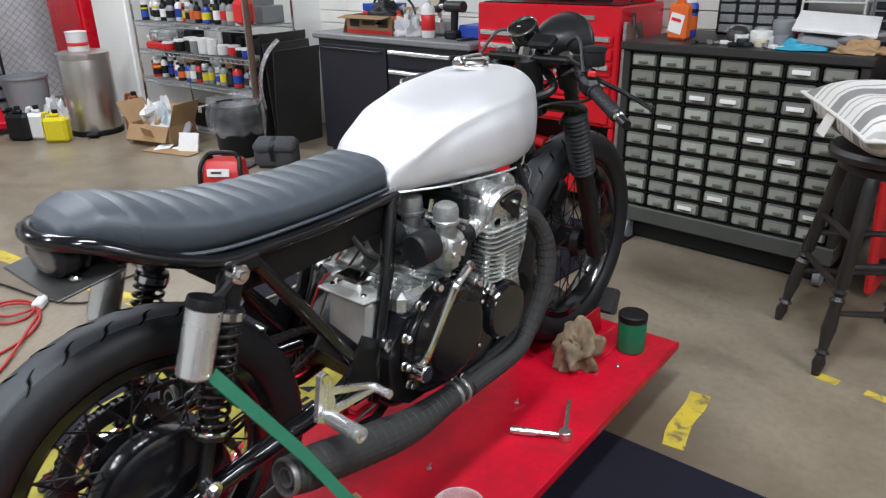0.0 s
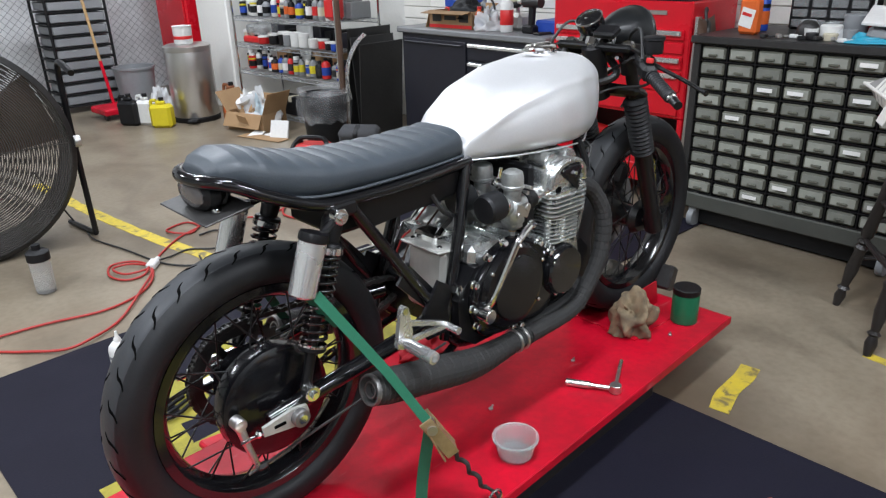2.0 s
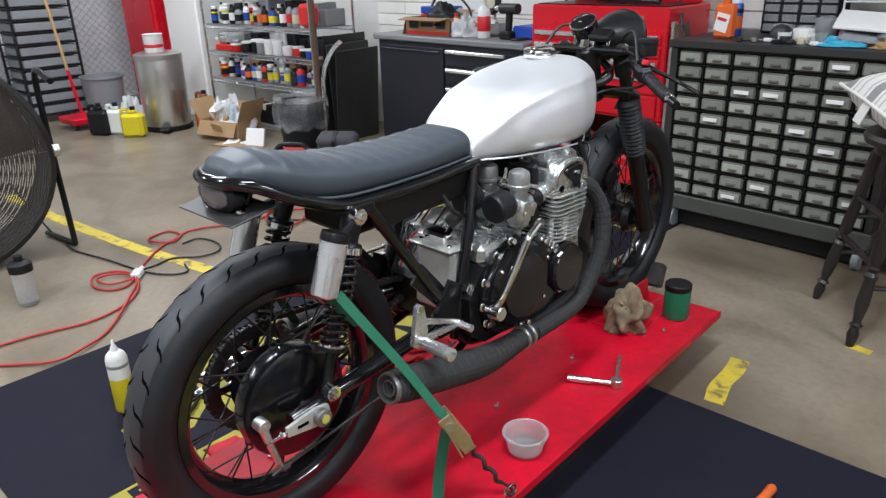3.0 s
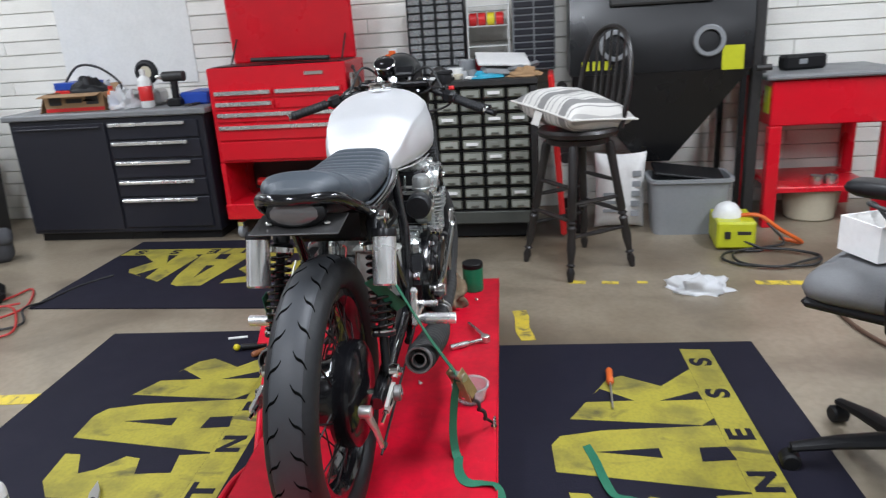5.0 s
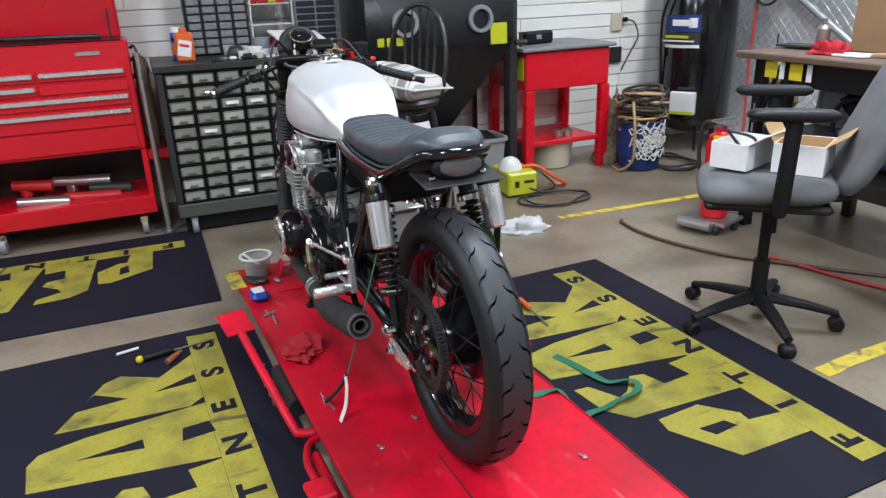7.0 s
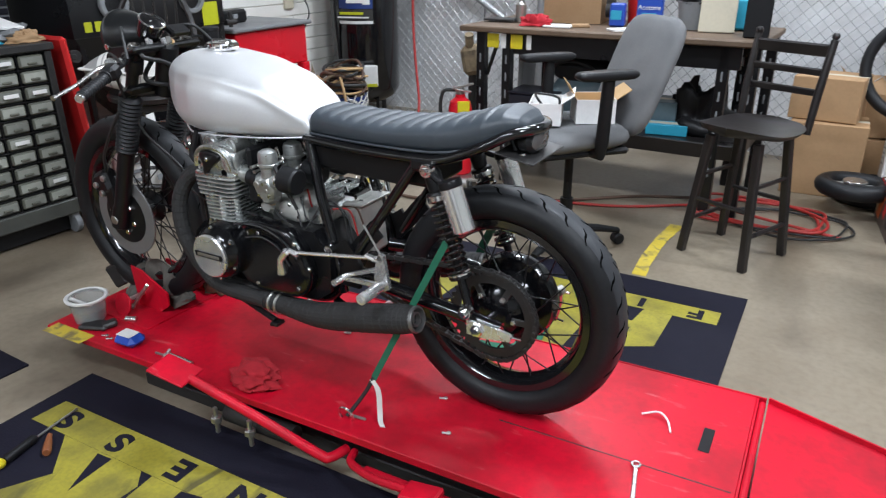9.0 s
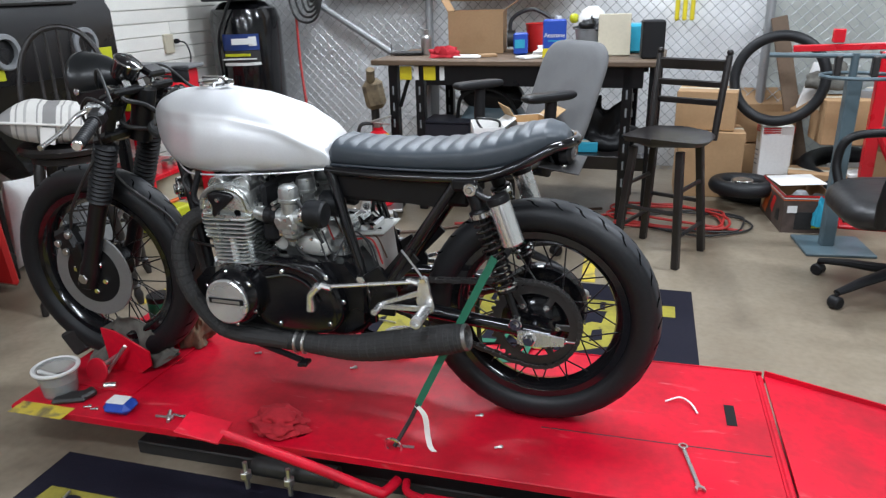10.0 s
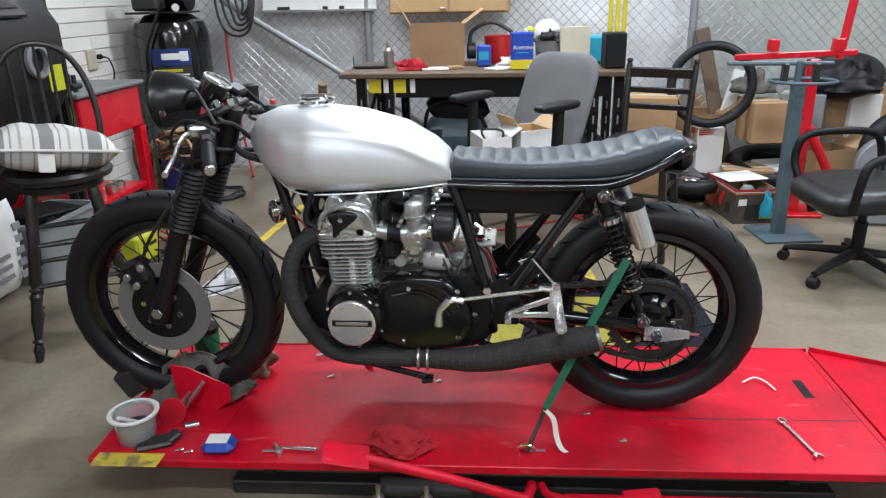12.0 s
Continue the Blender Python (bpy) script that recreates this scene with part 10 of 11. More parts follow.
carton(*on_desk(1.0, 0.3, 0.35), (0.28, 0.22, 0.16), BLUE_GREY, "blue-grey box on the lower desk shelf", 9)
carton(*on_desk(1.12, 0.15, 0.35), (0.22, 0.1, 0.06), CYAN_PLASTIC, "flat blue box on the lower desk shelf", 9)
solo("sawhorse_board", Geo().box(on_desk(0.18, 0.5, 0.60), (0.03, 0.3, 0.5), rot(10, 0, 9), 0.006), GREY_PLASTIC, "grey board leaning under the desk", "board")
solo("dark_case", Geo().box(on_desk(0.39, 0.16, 0.43), (0.29, 0.24, 0.155), rot(0, 0, 3), 0.012).box(on_desk(0.39, 0.16, 0.513), (0.30, 0.25, 0.012), rot(0, 0, 3), 0.004), BENCH_GREY, "dark grey lidded case on the desk shelf", "case")
engine_set = names_now()
mc = thing("old_engine", "dusty brown engine part on a stand by the desk", "engine part", at=(1.62, -2.75, 0))
part("block", Geo().box((1.62, -2.75, 0.62), (0.14, 0.16, 0.2), rot(0, 10, 20), 0.03).rod((1.62, -2.7, 0.72), (1.60, -2.66, 0.80), 0.03, 10), RAG, mc)
part("stand", Geo().rod((1.62, -2.75, 0), (1.62, -2.75, 0.55), 0.03, 12), DARK_STEEL, mc)
part("base", Geo().disc((1.62, -2.75, 0.01), (0, 0, 1), 0.14, 0.02, 24), DARK_STEEL, mc)

move_group(engine_set, Matrix.Translation((0.15, -0.2, 0)))

# on the fence
hung_set = names_now()
wc = thing("wall_cabinet", "light wooden wall cabinet above the desk", "cabinet", at=(0.9, -3.68, 1.13))
part("body", Geo().span((0.46, -3.69, 1.13), (1.34, -3.48, 1.7), 0.006), WOOD_LIGHT, wc)
part("door", Geo().span((0.47, -3.478, 1.14), (0.895, -3.465, 1.69), 0.004), WOOD_LIGHT, wc)
part("door", Geo().span((0.905, -3.478, 1.14), (1.33, -3.465, 1.69), 0.004), WOOD_LIGHT, wc)
part("pull", Geo().box((0.94, -3.46, 1.165), (0.05, 0.012, 0.015), None, 0.003), STEEL, wc)
wbd = thing("whiteboard", "white marker board with dark corner clips on the fence", "whiteboard", at=(1.92, -3.67, 1.16))
part("panel", Geo().span((1.47, -3.69, 1.17), (2.37, -3.665, 1.75), 0.004), WHITE_PLASTIC, wbd)
part("tray", Geo().span((1.46, -3.67, 1.155), (2.38, -3.63, 1.17), 0.003), BRUSHED, wbd)
for x, w in ((2.15, 0.10), (1.85, 0.04), (1.72, 0.04)):
    part("clip", Geo().span((x, -3.664, 1.17), (x + w, -3.65, 1.195), 0.004), DARK_STEEL, wbd)
move_group(hung_set, Matrix.Translation((0.05, 0, 0.09)))
for k in range(3):
    solo("yellow_clamp", Geo().span((-0.34 + 0.05 * k, -3.68, 1.06), (-0.31 + 0.05 * k, -3.65, 1.30), 0.008), YELLOW_PLASTIC, "yellow spring clamp hanging on the fence", "clamp", "clamps on the fence")


# ---- office chairs ----
def star_base(ob, material, spin, r=0.30):
    for k in range(5):
        t = radians(spin + 72 * k)
        arm = part("base_arm", Geo().tube([(0.03 * math.cos(t), 0.03 * math.sin(t), 0.115), (r * 0.6 * math.cos(t), r * 0.6 * math.sin(t), 0.095), (r * math.cos(t), r * math.sin(t), 0.07)], [0.032, 0.026, 0.018], 10, flat=0.7), material, ob)
        part("caster", Geo().disc((r * math.cos(t), r * math.sin(t), 0.028), (-math.sin(t), math.cos(t), 0), 0.028, 0.05, 16, 0.006).rod((r * math.cos(t), r * math.sin(t), 0.03), (r * math.cos(t), r * math.sin(t), 0.07), 0.009, 8), BLACK_PLASTIC, arm)
    part("gas_column", Geo().rod((0, 0, 0.08), (0, 0, 0.27), 0.03, 16).rod((0, 0, 0.26), (0, 0, 0.40), 0.02, 14), BLACK_PLASTIC, ob)


def cushion_block(w, d, h, edge, bow=0.0):
    """A padded slab with rounded rim, its front edge bowed down."""
    rings = []
    for z, e in ((-h / 2, 0.85), (-h / 4, 0.97), (0, 1.0), (h / 4, 0.97), (h * 0.44, 0.88), (h / 2, 0.7)):
        ring = []
        for k in range(44):
            t = 2 * math.pi * k / 44
            c, s = math.cos(t), math.sin(t)
            x, y = w / 2 * e * math.copysign(abs(c) ** edge, c), d / 2 * e * math.copysign(abs(s) ** edge, s)
            ring.append((x, y, z - bow * max(0, y / (d / 2)) ** 2))
        rings.append(ring)
    return Geo().rings(rings)


oc = thing("office_chair", "grey fabric office chair with black T-arms", "office chair")
star_base(oc, BLACK_PLASTIC, 53, 0.29)
part("seat", cushion_block(0.48, 0.47, 0.085, 0.45, 0.03).moved(Matrix.Translation((0, 0.03, 0.59))), FABRIC_GREY, oc, "grey fabric seat", 70)
part("seat_pan", Geo().box((0, 0.03, 0.533), (0.42, 0.42, 0.03), None, 0.012), BLACK_PLASTIC, oc)
part("backrest", cushion_block(0.44, 0.54, 0.075, 0.42).moved(Matrix.Translation((0, -0.31, 0.82)) @ Matrix.Rotation(radians(112), 4, "X") @ Matrix.Rotation(radians(180), 4, "Y")), FABRIC_GREY, oc, "grey fabric backrest", 70)
part("gas_lift", Geo().rod((0, 0, 0.39), (0, 0, 0.525), 0.02, 14), BLACK_PLASTIC, oc)
part("back_bar", Geo().tube(curve_points([(0, -0.10, 0.53), (0, -0.26, 0.535), (0, -0.29, 0.65), (0, -0.34, 0.83)], 5), 0.022, 10, flat=0.6), BLACK_PLASTIC, oc)
for s in (-1, 1):
    arm = part("armrest", cushion_block(0.085, 0.28, 0.035, 0.5).moved(Matrix.Translation((s * 0.27, 0.0, 0.875))), BLACK_PLASTIC, oc, "", 70)
    part("arm_post", Geo().tube([(s * 0.19, 0.0, 0.533), (s * 0.26, 0.0, 0.54), (s * 0.27, 0.0, 0.60), (s * 0.27, -0.01, 0.86)], [0.02, 0.024, 0.028, 0.026], 12), BLACK_PLASTIC, arm)
place(oc, 0.43, -1.49, 0, -40)
carton(0.53, -1.43, 0.635, (0.14, 0.22, 0.095), WHITE_PAPER, "white open carton on the office chair", 20, flaps=1)
carton(0.36, -1.55, 0.635, (0.17, 0.19, 0.105), WHITE_PAPER, "open white carton with brown inside on the chair", 30, flaps=2, inside=WOOD_LIGHT)
cable("cord_bundle", [(0.53, -1.46, 0.655), (0.57, -1.40, 0.745), (0.53, -1.36, 0.765), (0.47, -1.42, 0.74), (0.49, -1.46, 0.66)], 0.006, BLACK_CORD, "black cord sticking out of the carton")

oc2 = thing("office_chair", "black leather office chair with loop arms", "office chair")
star_base(oc2, BLACK_PLASTIC, 50, 0.33)
part("seat", cushion_block(0.52, 0.52, 0.11, 0.45, 0.03).moved(Matrix.Translation((0, 0.04, 0.43))), BLACK_HIDE, oc2, "black leather seat", 70)
part("backrest", cushion_block(0.50, 0.62, 0.10, 0.45).moved(Matrix.Translation((0, -0.29, 0.80)) @ Matrix.Rotation(radians(101), 4, "X") @ Matrix.Rotation(radians(180), 4, "Y")), BLACK_HIDE, oc2, "black leather backrest", 70)
part("seat_pan", Geo().box((0, 0.03, 0.37), (0.3, 0.3, 0.04), None, 0.012), BLACK_PLASTIC, oc2)
part("tilt_knob", Geo().disc((0.10, 0.20, 0.33), (0.3, 1, -0.3), 0.03, 0.05, 14), BLACK_PLASTIC, oc2)
for s in (-1, 1):
    part("armrest", Geo().tube(curve_points([(s * 0.26, 0.20, 0.40), (s * 0.31, 0.22, 0.52), (s * 0.31, 0.18, 0.635), (s * 0.31, 0.0, 0.66), (s * 0.31, -0.17, 0.64), (s * 0.31, -0.22, 0.54), (s * 0.26, -0.2, 0.41)], 7), 0.02, 12), BLACK_PLASTIC, oc2, "", 70)
place(oc2, -1.27, -1.59, 0, -84)

# ---- tyre tools and boxes ----
changer_set = names_now()
ts = thing("tyre_changer", "blue-grey steel tyre changer post on a square base", "tyre changer", at=(-1.03, -2.16, 0))
part("base_plate", Geo().box((-1.04, -2.18, 0.008), (0.33, 0.30, 0.014), rot(0, 0, 8), 0.003), BLUE_GREY, ts)
part("column", Geo().box((-1.01, -2.18, 0.44), (0.066, 0.058, 0.86), rot(0, 0, 8), 0.006), BLUE_GREY, ts)
part("table_ring", Geo().tube([(-1.03 + 0.17 * math.cos(t), -2.18 + 0.13 * math.sin(t), 0.875) for t in (2 * math.pi * k / 30 for k in range(30))], 0.009, 8, True), BLUE_GREY, ts)
part("centre_post", Geo().rod((-1.0, -2.18, 0.87), (-1.0, -2.18, 0.98), 0.018, 12), BLUE_GREY, ts)
part("tool_arm", Geo().rod((-0.62, -2.14, 0.975), (-1.18, -2.2, 0.965), 0.012, 10), BLUE_GREY, ts)
for x in (-0.93, -1.09):
    part("clamp", Geo().box((x, -2.18, 0.92), (0.03, 0.05, 0.10), None, 0.006), DARK_STEEL, ts)
move_group(changer_set, Matrix.Translation((-0.08, 0, 0)))
stand_set = names_now()
rs2 = thing("wheel_balancer", "red steel upright stand with cross arms", "stand", at=(-1.4, -2.62, 0))
part("column", Geo().box((-1.36, -2.62, 0.475), (0.062, 0.062, 0.95), None, 0.005), RED_BOX, rs2)
part("strut", Geo().rod((-1.38, -2.60, 0.55), (-1.56, -2.55, 0.2), 0.028, 10), RED_BOX, rs2)
part("cross_arm", Geo().box((-1.25, -2.62, 0.975), (0.68, 0.045, 0.034), rot(0, 2, 0), 0.004), RED_BOX, rs2)
part("mast", Geo().rod((-1.50, -2.62, 0.95), (-1.56, -2.62, 1.65), 0.024, 12), RED_BOX, rs2)
for x in (-1.12, -1.48):
    part("lug", Geo().box((x, -2.62, 1.03), (0.055, 0.06, 0.07), None, 0.004), RED_BOX, rs2)
part("base", Geo().box((-1.38, -2.64, 0.01), (0.26, 0.26, 0.02), None, 0.005), RED_BOX, rs2)


move_group(stand_set, Matrix.Translation((0.05, 0, 0)))


def loose_tyre(x, y, z, r, w, axis, label):
    a = Vector(axis).normalized()
    u = a.orthogonal().normalized()
    v = a.cross(u)
    rings = []
    for k in range(56):
        t = 2 * math.pi * k / 56
        e = math.cos(t) * u + math.sin(t) * v
        rings.append([Vector((x, y, z)) + e * (r - w + w * math.cos(b)) + a * (w * 0.95 * math.sin(b)) for b in [2 * math.pi * j / 14 for j in range(14)]])
    return solo("tyre", Geo().rings(rings, False, True), RUBBER, label, "tyre", "spare tyres", smooth=80)


loose_tyre(-0.87, -3.17, 0.735, 0.29, 0.032, (0.2, 1, 0.12), "bare black motorcycle tyre leaning on the boxes")
loose_tyre(-0.80, -3.08, 0.05, 0.24, 0.05, (0, 0, 1), "black tyre lying flat on the floor")
loose_tyre(-1.75, -3.3, 0.78, 0.26, 0.06, (0.2, 0.4, 1), "black tyre on top of the boxes")
loose_tyre(-1.35, -3.25, 0.16, 0.30, 0.06, (0, 0.2, 1), "black tyre lying among the boxes")
loose_tyre(-2.0, -2.75, 0.36, 0.28, 0.07, (0.3, 1, 0.2), "black tyre standing behind the chair")
wheel_rim = thing("cast_wheel", "old motorcycle wheel and tyre lying on the floor", "wheel", at=(-0.70, -2.84, 0))
part("tyre", Geo().tube([(-0.70 + 0.15 * math.cos(t), -2.74 + 0.13 * math.sin(t), 0.16) for t in (2 * math.pi * k / 30 for k in range(30))], 0.045, 12, True), RUBBER, wheel_rim)
part("hub", Geo().disc((-0.70, -2.74, 0.17), (0, 0, 1), 0.06, 0.05, 20), STEEL, wheel_rim)
for k in range(6):
    t = 2 * math.pi * k / 6
    part("spoke", Geo().rod((-0.70, -2.74, 0.17), (-0.70 + 0.13 * math.cos(t), -2.74 + 0.11 * math.sin(t), 0.165), 0.012, 8), STEEL, wheel_rim)
carton(-0.50, -3.15, 0, (0.40, 0.3, 0.42), CARDBOARD, "stacked brown cardboard box by the fence", 4)
carton(-0.47, -3.2, 0.425, (0.36, 0.3, 0.24), CARDBOARD, "brown cardboard box stacked by the fence", -5)
carton(-0.80, -3.50, 0.30, (0.42, 0.3, 0.2), CARDBOARD, "open brown cardboard box on the pile", 10, flaps=3)
carton(-0.80, -3.48, 0, (0.44, 0.32, 0.29), CARDBOARD, "brown cardboard box in the pile", 6)
tall = carton(-0.90, -3.24, 0.07, (0.19, 0.13, 0.37), WHITE_PAPER, "tall white shipping box with red striped lid and dark badge", 8)
TALL = pose(-0.90, -3.24, 0.07, 0, 0, 8)
for k in range(3):
    part("stripe", Geo().span((-0.0965, -0.0665, 0.325 + 0.014 * k), (0.0965, 0.0665, 0.332 + 0.014 * k), 0.0005).moved(TALL), RED_PLASTIC, tall, "red printed stripe")
part("badge", Geo().slab([(0.02, 0.25), (0.05, 0.23), (0.08, 0.25), (0.082, 0.30), (0.018, 0.30)], 0.0652, 0.0665, Matrix(((-1, 0, 0, 0), (0, 0, 1, 0), (0, 1, 0, 0), (0, 0, 0, 1)))).moved(TALL), DARK_STEEL, tall, "dark printed badge")
for k in range(4):
    part("print_bar", Geo().span((0.095, -0.045, 0.20 - 0.03 * k), (0.0962, 0.03 - 0.02 * (k % 2), 0.208 - 0.03 * k), 0.0003).moved(TALL), GREY_PLASTIC, tall)
orange = thing("tool_carton", "open dark printed tool carton with orange and red bands", "box", at=(-0.98, -2.62, 0))
om3 = pose(-0.98, -2.61, 0, 0, 0, 9)
ring4 = [(-1, -1), (1, -1), (1, 1), (-1, 1)]
part("body", Geo().rings([[(u * (0.125 - e), v * (0.225 - e), z) for u, v in ring4] for e, z in ((0, 0), (0, 0.215), (0.004, 0.215), (0.004, 0.004))]).moved(om3), PRINT_BROWN, orange)
for z0, z1, m in ((0.203, 0.213, RED_PLASTIC), (0.184, 0.190, ORANGE_PLASTIC)):
    part("band", Geo().rings([[(u * (0.1255 + e), v * (0.2255 + e), z) for u, v in ring4] for e, z in ((0, z0), (0.0008, z0), (0.0008, z1), (0, z1))], False).moved(om3), m, orange, "red or orange printed band")
part("band", Geo().rings([[(u * (0.1255 + e), v * (0.2255 + e), z) for u, v in ring4] for e, z in ((0, 0.194), (0.0008, 0.194), (0.0008, 0.199), (0, 0.199))], False).moved(om3), WHITE_PAPER, orange, "thin white printed line")
part("lining", Geo().rings([[(u * (0.1205 - e), v * (0.2205 - e), z) for u, v in ring4] for e, z in ((0, 0.005), (0, 0.214), (0.002, 0.214), (0.002, 0.007))]).moved(om3), CARDBOARD, orange, "brown card inside")
for pts, m in (([(-0.19, 0.03), (-0.10, 0.02), (-0.02, 0.16), (-0.06, 0.165), (-0.12, 0.10)], ORANGE_PLASTIC), ([(-0.02, 0.08), (0.03, 0.06), (0.08, 0.16), (0.03, 0.16)], RED_PLASTIC), ([(-0.20, 0.04), (-0.15, 0.04), (-0.14, 0.12), (-0.19, 0.13)], WOOD_LIGHT), ([(0.09, 0.04), (0.16, 0.05), (0.15, 0.12), (0.10, 0.10)], DARK_STEEL)):
    part("print_shape", Geo().slab(pts, 0.1254, 0.1268, Matrix(((0, 0, 1, 0), (1, 0, 0, 0), (0, 1, 0, 0), (0, 0, 0, 1)))).moved(om3), m, orange, "printed shape on the side")
part("print_shape", Geo().span((-0.07, 0.2254, 0.02), (0.06, 0.2266, 0.12), 0.0004).moved(om3), DARK_STEEL, orange, "dark printed picture")
part("label_patch", Geo().span((0.055, 0.2268, 0.115), (0.105, 0.228, 0.155), 0.0004).moved(om3), WHITE_PAPER, orange, "white label")
part("label_patch", Geo().span((-0.11, 0.2268, 0.03), (-0.03, 0.228, 0.07), 0.0004).moved(om3), YELLOW_BOX, orange, "yellow-green label")
part("flap", Geo().box((0.0, -0.04, 0.232), (0.245, 0.30, 0.004), rot(4, 3, 0), 0.001).moved(om3), WHITE_PAPER, orange, "white sheet lying on top")
for k, (x, y, z) in enumerate(((0.02, 0.14, 0.18), (-0.06, 0.17, 0.17), (0.07, 0.18, 0.16))):
    part("bagged_part", Geo().ball(om3 @ Vector((x, y, z)), 0.045, 10), (GREY_PLASTIC, DARK_STEEL, GREY_PLASTIC)[k], orange)
crumple("blue_bag", -1.075, -2.37, 0.05, 0.035, 0.02, 0.14, CYAN_PLASTIC, "pale blue plastic bag beside the carton", "bag", 27.0, rough=0.4)
rnd = random.Random(12)
for i in range(20):
    x = -1.15 - 0.105 * i + rnd.uniform(-0.05, 0.05)
    y = -3.2 + rnd.uniform(-0.15, 0.2)
    s = (rnd.uniform(0.22, 0.38), rnd.uniform(0.2, 0.32), rnd.uniform(0.18, 0.34))
    z = 0.0 if i % 2 == 0 else 0.36
    m = (CARDBOARD, CARDBOARD, WHITE_PAPER, GREY_PLASTIC, CARDBOARD)[i % 5]
    t = ("brown cardboard box in the heap", "brown cardboard box in the heap", "white carton in the heap", "grey plastic case in the heap", "open cardboard box in the heap")[i % 5]
    carton(x, y - 0.12 * (z > 0), z, s, m, t, rnd.uniform(-25, 25), "heap of boxes", flaps=2 if i % 5 == 4 else 0, rx=0)
crumple("dark_bag", -1.75, -3.15, 0.70, 0.22, 0.16, 0.15, BLACK_PLASTIC, "black bin bag on the heap of boxes", "bag", 33.0)
crumple("dark_bag", -1.20, -3.35, 0.66, 0.14, 0.11, 0.12, RAG_GREY, "dark cloth on the heap of boxes", "cloth", 35.0)
solo("wood_plank", Geo().box((-1.0, -3.55, 0.55), (0.10, 0.03, 1.1), rot(6, 14, 0), 0.004), WOOD_TOP, "dark wooden plank leaning on the fence", "plank")
solo("long_carton", Geo().box((-1.10, -3.50, 0.62), (0.08, 0.05, 0.36), rot(4, -14, 0), 0.004), WHITE_PAPER, "long printed carton leaning on the fence", "box")
fan2 = thing("box_fan", "grey round fan standing behind the black chair", "fan", at=(-1.75, -2.45, 0))
part("drum", Geo().lathe([(0.17, -0.05), (0.18, -0.04), (0.18, 0.06), (0.17, 0.07)], (-1.75, -2.45, 0.34), (0.25, 1, 0.1), 32), GREY_PLASTIC, fan2)
part("hub", Geo().disc((-1.735, -2.38, 0.345), (0.25, 1, 0.1), 0.06, 0.04, 20), BLUE_GREY, fan2)
part("foot", Geo().box((-1.75, -2.45, 0.08), (0.24, 0.16, 0.16), None, 0.02), GREY_PLASTIC, fan2)
cb = thing("battery_charger", "red jump starter box with a black base and handle", "battery charger")
part("base", Geo().box((0, 0, 0.04), (0.22, 0.31, 0.08), None, 0.03), BLACK_PLASTIC, cb)
part("body", Geo().rings([[(x * q - 0.012 + e, y * w, z) for x, y in ((-1, -0.9), (-0.9, -1), (0.9, -1), (1, -0.9), (1, 0.9), (0.9, 1), (-0.9, 1), (-1, 0.9))] for q, w, z, e in ((0.075, 0.115, 0.075, 0.0), (0.078, 0.118, 0.09, 0.0), (0.074, 0.112, 0.20, 0.012), (0.062, 0.10, 0.262, 0.024), (0.05, 0.085, 0.275, 0.027))]), RED_PLASTIC, cb, "glossy red case", 30)
for side in (-1, 1):
    part("frame_bar", Geo().tube(curve_points([(-0.09, side * 0.11, 0.06), (-0.092, side * 0.118, 0.15), (-0.07, side * 0.115, 0.24), (-0.02, side * 0.10, 0.285), (0.03, side * 0.08, 0.275)], 6), 0.013, 8), BLACK_PLASTIC, cb)
part("handle", Geo().tube(curve_points([(-0.02, -0.10, 0.285), (-0.01, -0.06, 0.312), (-0.01, 0.06, 0.312), (-0.02, 0.10, 0.285)], 6), 0.014, 8), BLACK_PLASTIC, cb)
part("label_panel", Geo().box((-0.083, 0.01, 0.215), (0.006, 0.13, 0.045), rot(0, 14, 0), 0.002), WHITE_PLASTIC, cb)
part("print_bar", Geo().box((-0.087, 0.02, 0.217), (0.004, 0.06, 0.012), rot(0, 14, 0), 0.001), DARK_STEEL, cb)
part("dial", Geo().box((-0.091, 0.01, 0.14), (0.008, 0.06, 0.05), None, 0.003).disc((-0.095, 0.01, 0.14), (1, 0, 0), 0.018, 0.012, 14), BLACK_PLASTIC, cb)
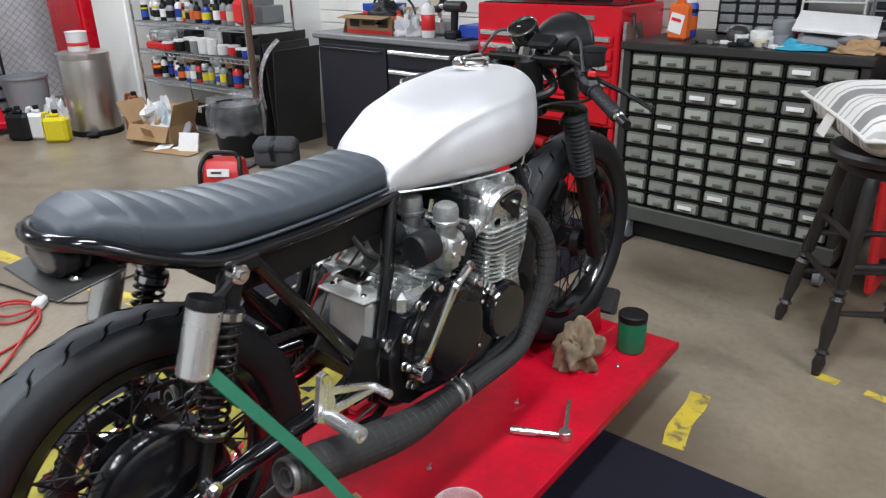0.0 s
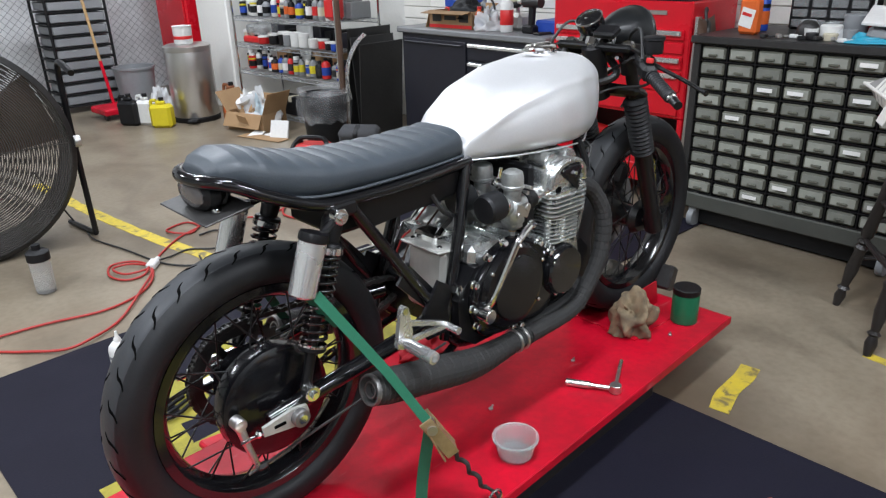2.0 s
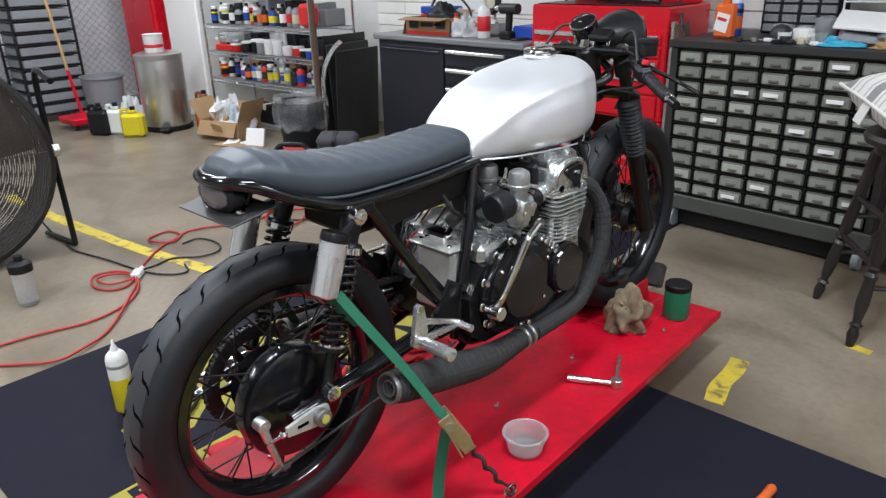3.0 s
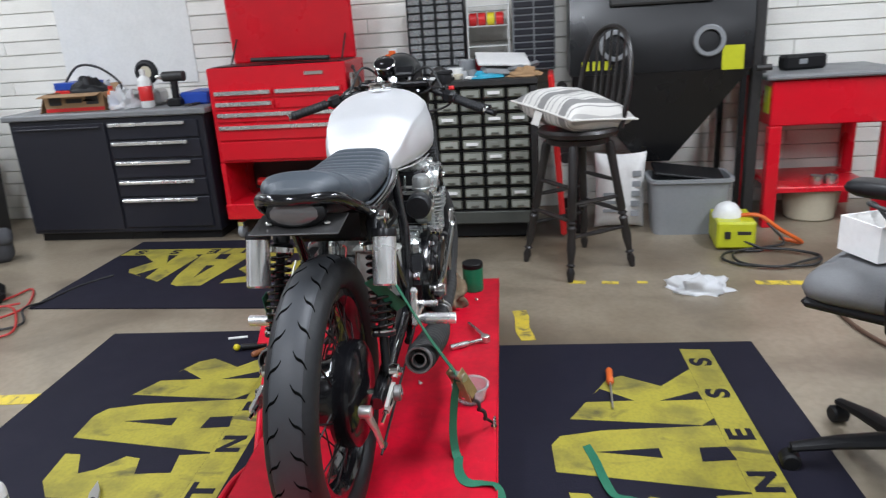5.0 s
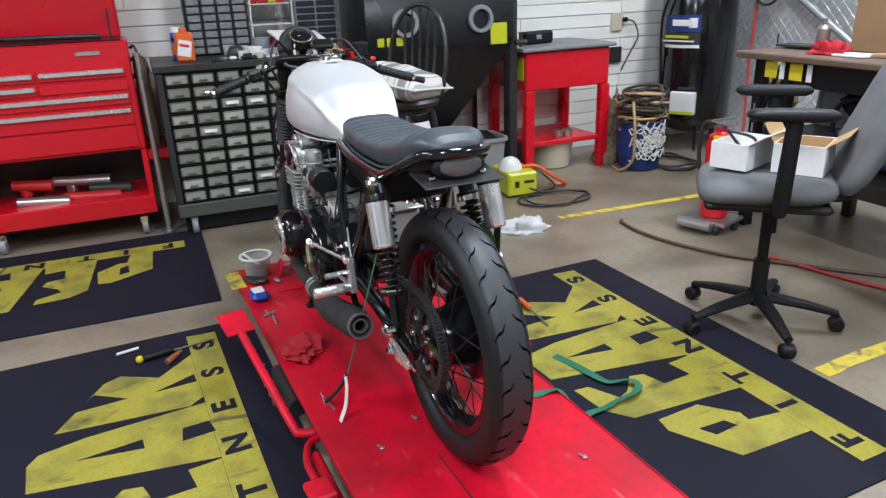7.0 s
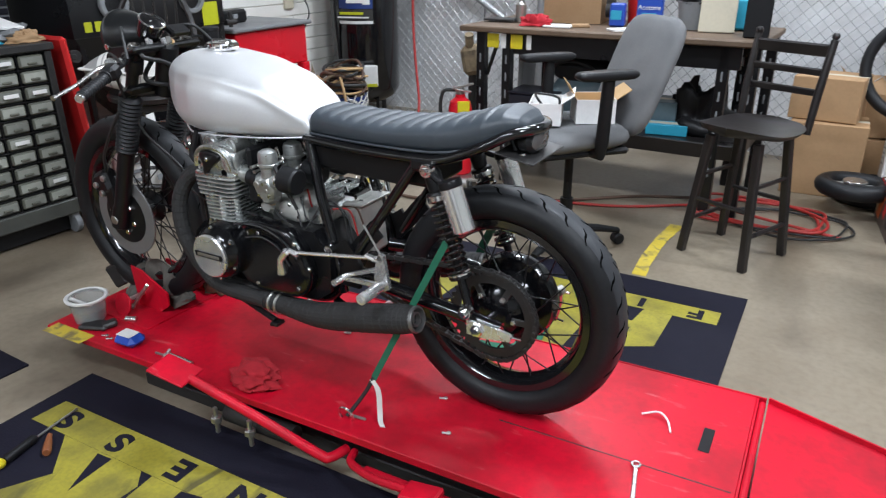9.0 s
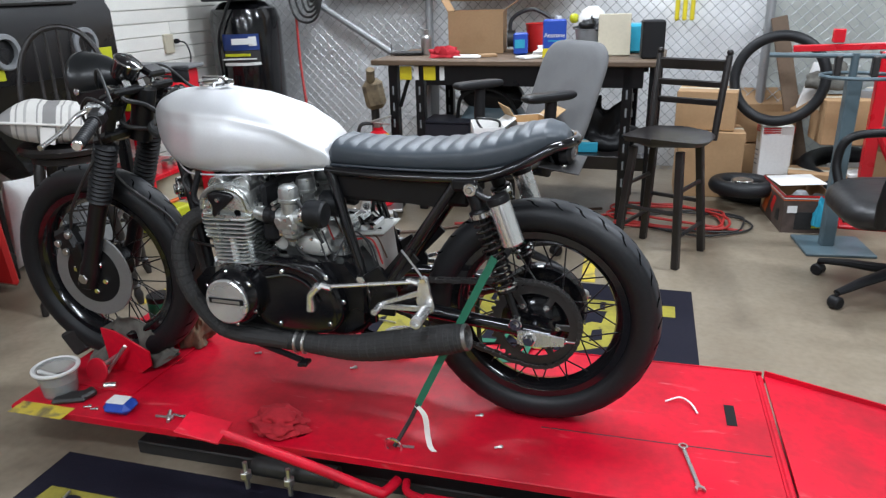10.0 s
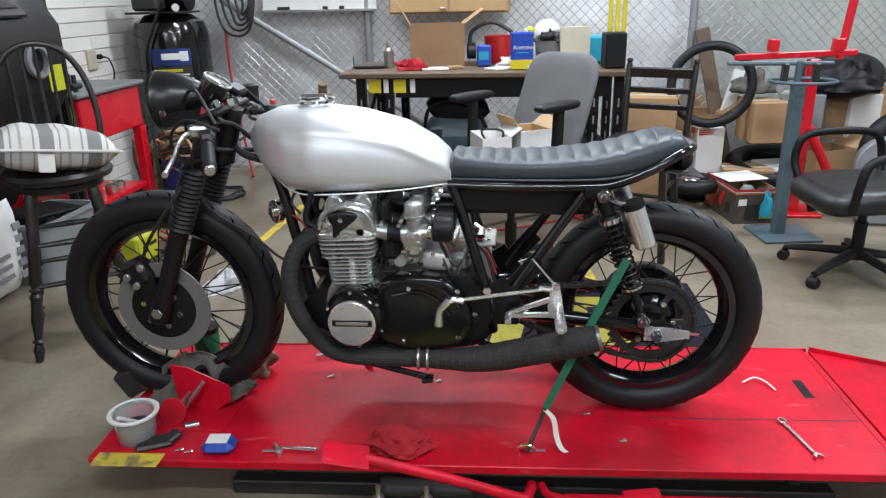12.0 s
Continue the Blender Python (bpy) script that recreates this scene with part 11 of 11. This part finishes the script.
place(cb, 1.70, 2.51, 0, 38)
cable("charger_lead", [(1.66, 2.50, 0.05), (1.74, 2.36, 0.014), (1.90, 2.32, 0.010), (1.74, 2.20, 0.012), (1.60, 2.15, 0.014), (1.47, 2.21, 0.016), (1.44, 2.38, 0.014), (1.56, 2.40, 0.022), (1.62, 2.24, 0.024), (1.50, 2.10, 0.018), (1.32, 2.0, 0.010), (1.26, 2.16, 0.010), (1.38, 2.30, 0.018), (1.55, 2.30, 0.030), (1.66, 2.20, 0.024)], 0.006, RED_CORD, "red charger lead coiled on the floor")
cable("charger_lead", [(1.68, 2.48, 0.06), (1.66, 2.34, 0.020), (1.54, 2.26, 0.034), (1.40, 2.24, 0.022), (1.36, 2.10, 0.012), (1.44, 2.02, 0.012), (1.58, 2.12, 0.026), (1.72, 2.10, 0.012), (1.95, 2.05, 0.010), (2.1, 1.95, 0.012)], 0.006, BLACK_CORD, "black charger lead on the floor")
for dx, m, word in ((0.0, BLACK_PLASTIC, "black"), (0.09, RED_PLASTIC, "red")):
    solo("battery_clamp", Geo().box((1.45 + dx, 2.33 + dx, 0.036), (0.10, 0.03, 0.022), rot(0, 8, 25), 0.006).box((1.45 + dx, 2.335 + dx, 0.055), (0.09, 0.022, 0.012), rot(0, -8, 22), 0.004), m, word + " battery clamp lying on the leads", "clamp", "battery clamps")

# ---- wall courses, last ----
course = 0.094
shapes = {}
rnd = random.Random(2)
for i in range(18):
    y = Y0 - 0.1 - 0.9 * (i % 3)
    while y < 3.7:
        ln = 2.7
        lo, hi = max(y, Y0 - 0.1), min(y + ln, 3.7)
        if hi - lo > 0.05:
            key = round(hi - lo, 2)
            if key not in shapes:
                shapes[key] = Geo().box((0, 0, 0), (0.02, key - 0.004, course - 0.006), None, 0.002).mesh("block", BRICK_WHITE)
            b = part("block", shapes[key], None, wall_front)
            b.matrix_basis = Matrix.Translation((X1 - 0.008 + rnd.uniform(-0.001, 0.001), (lo + hi) / 2, course * (i + 0.5)))
        y += ln
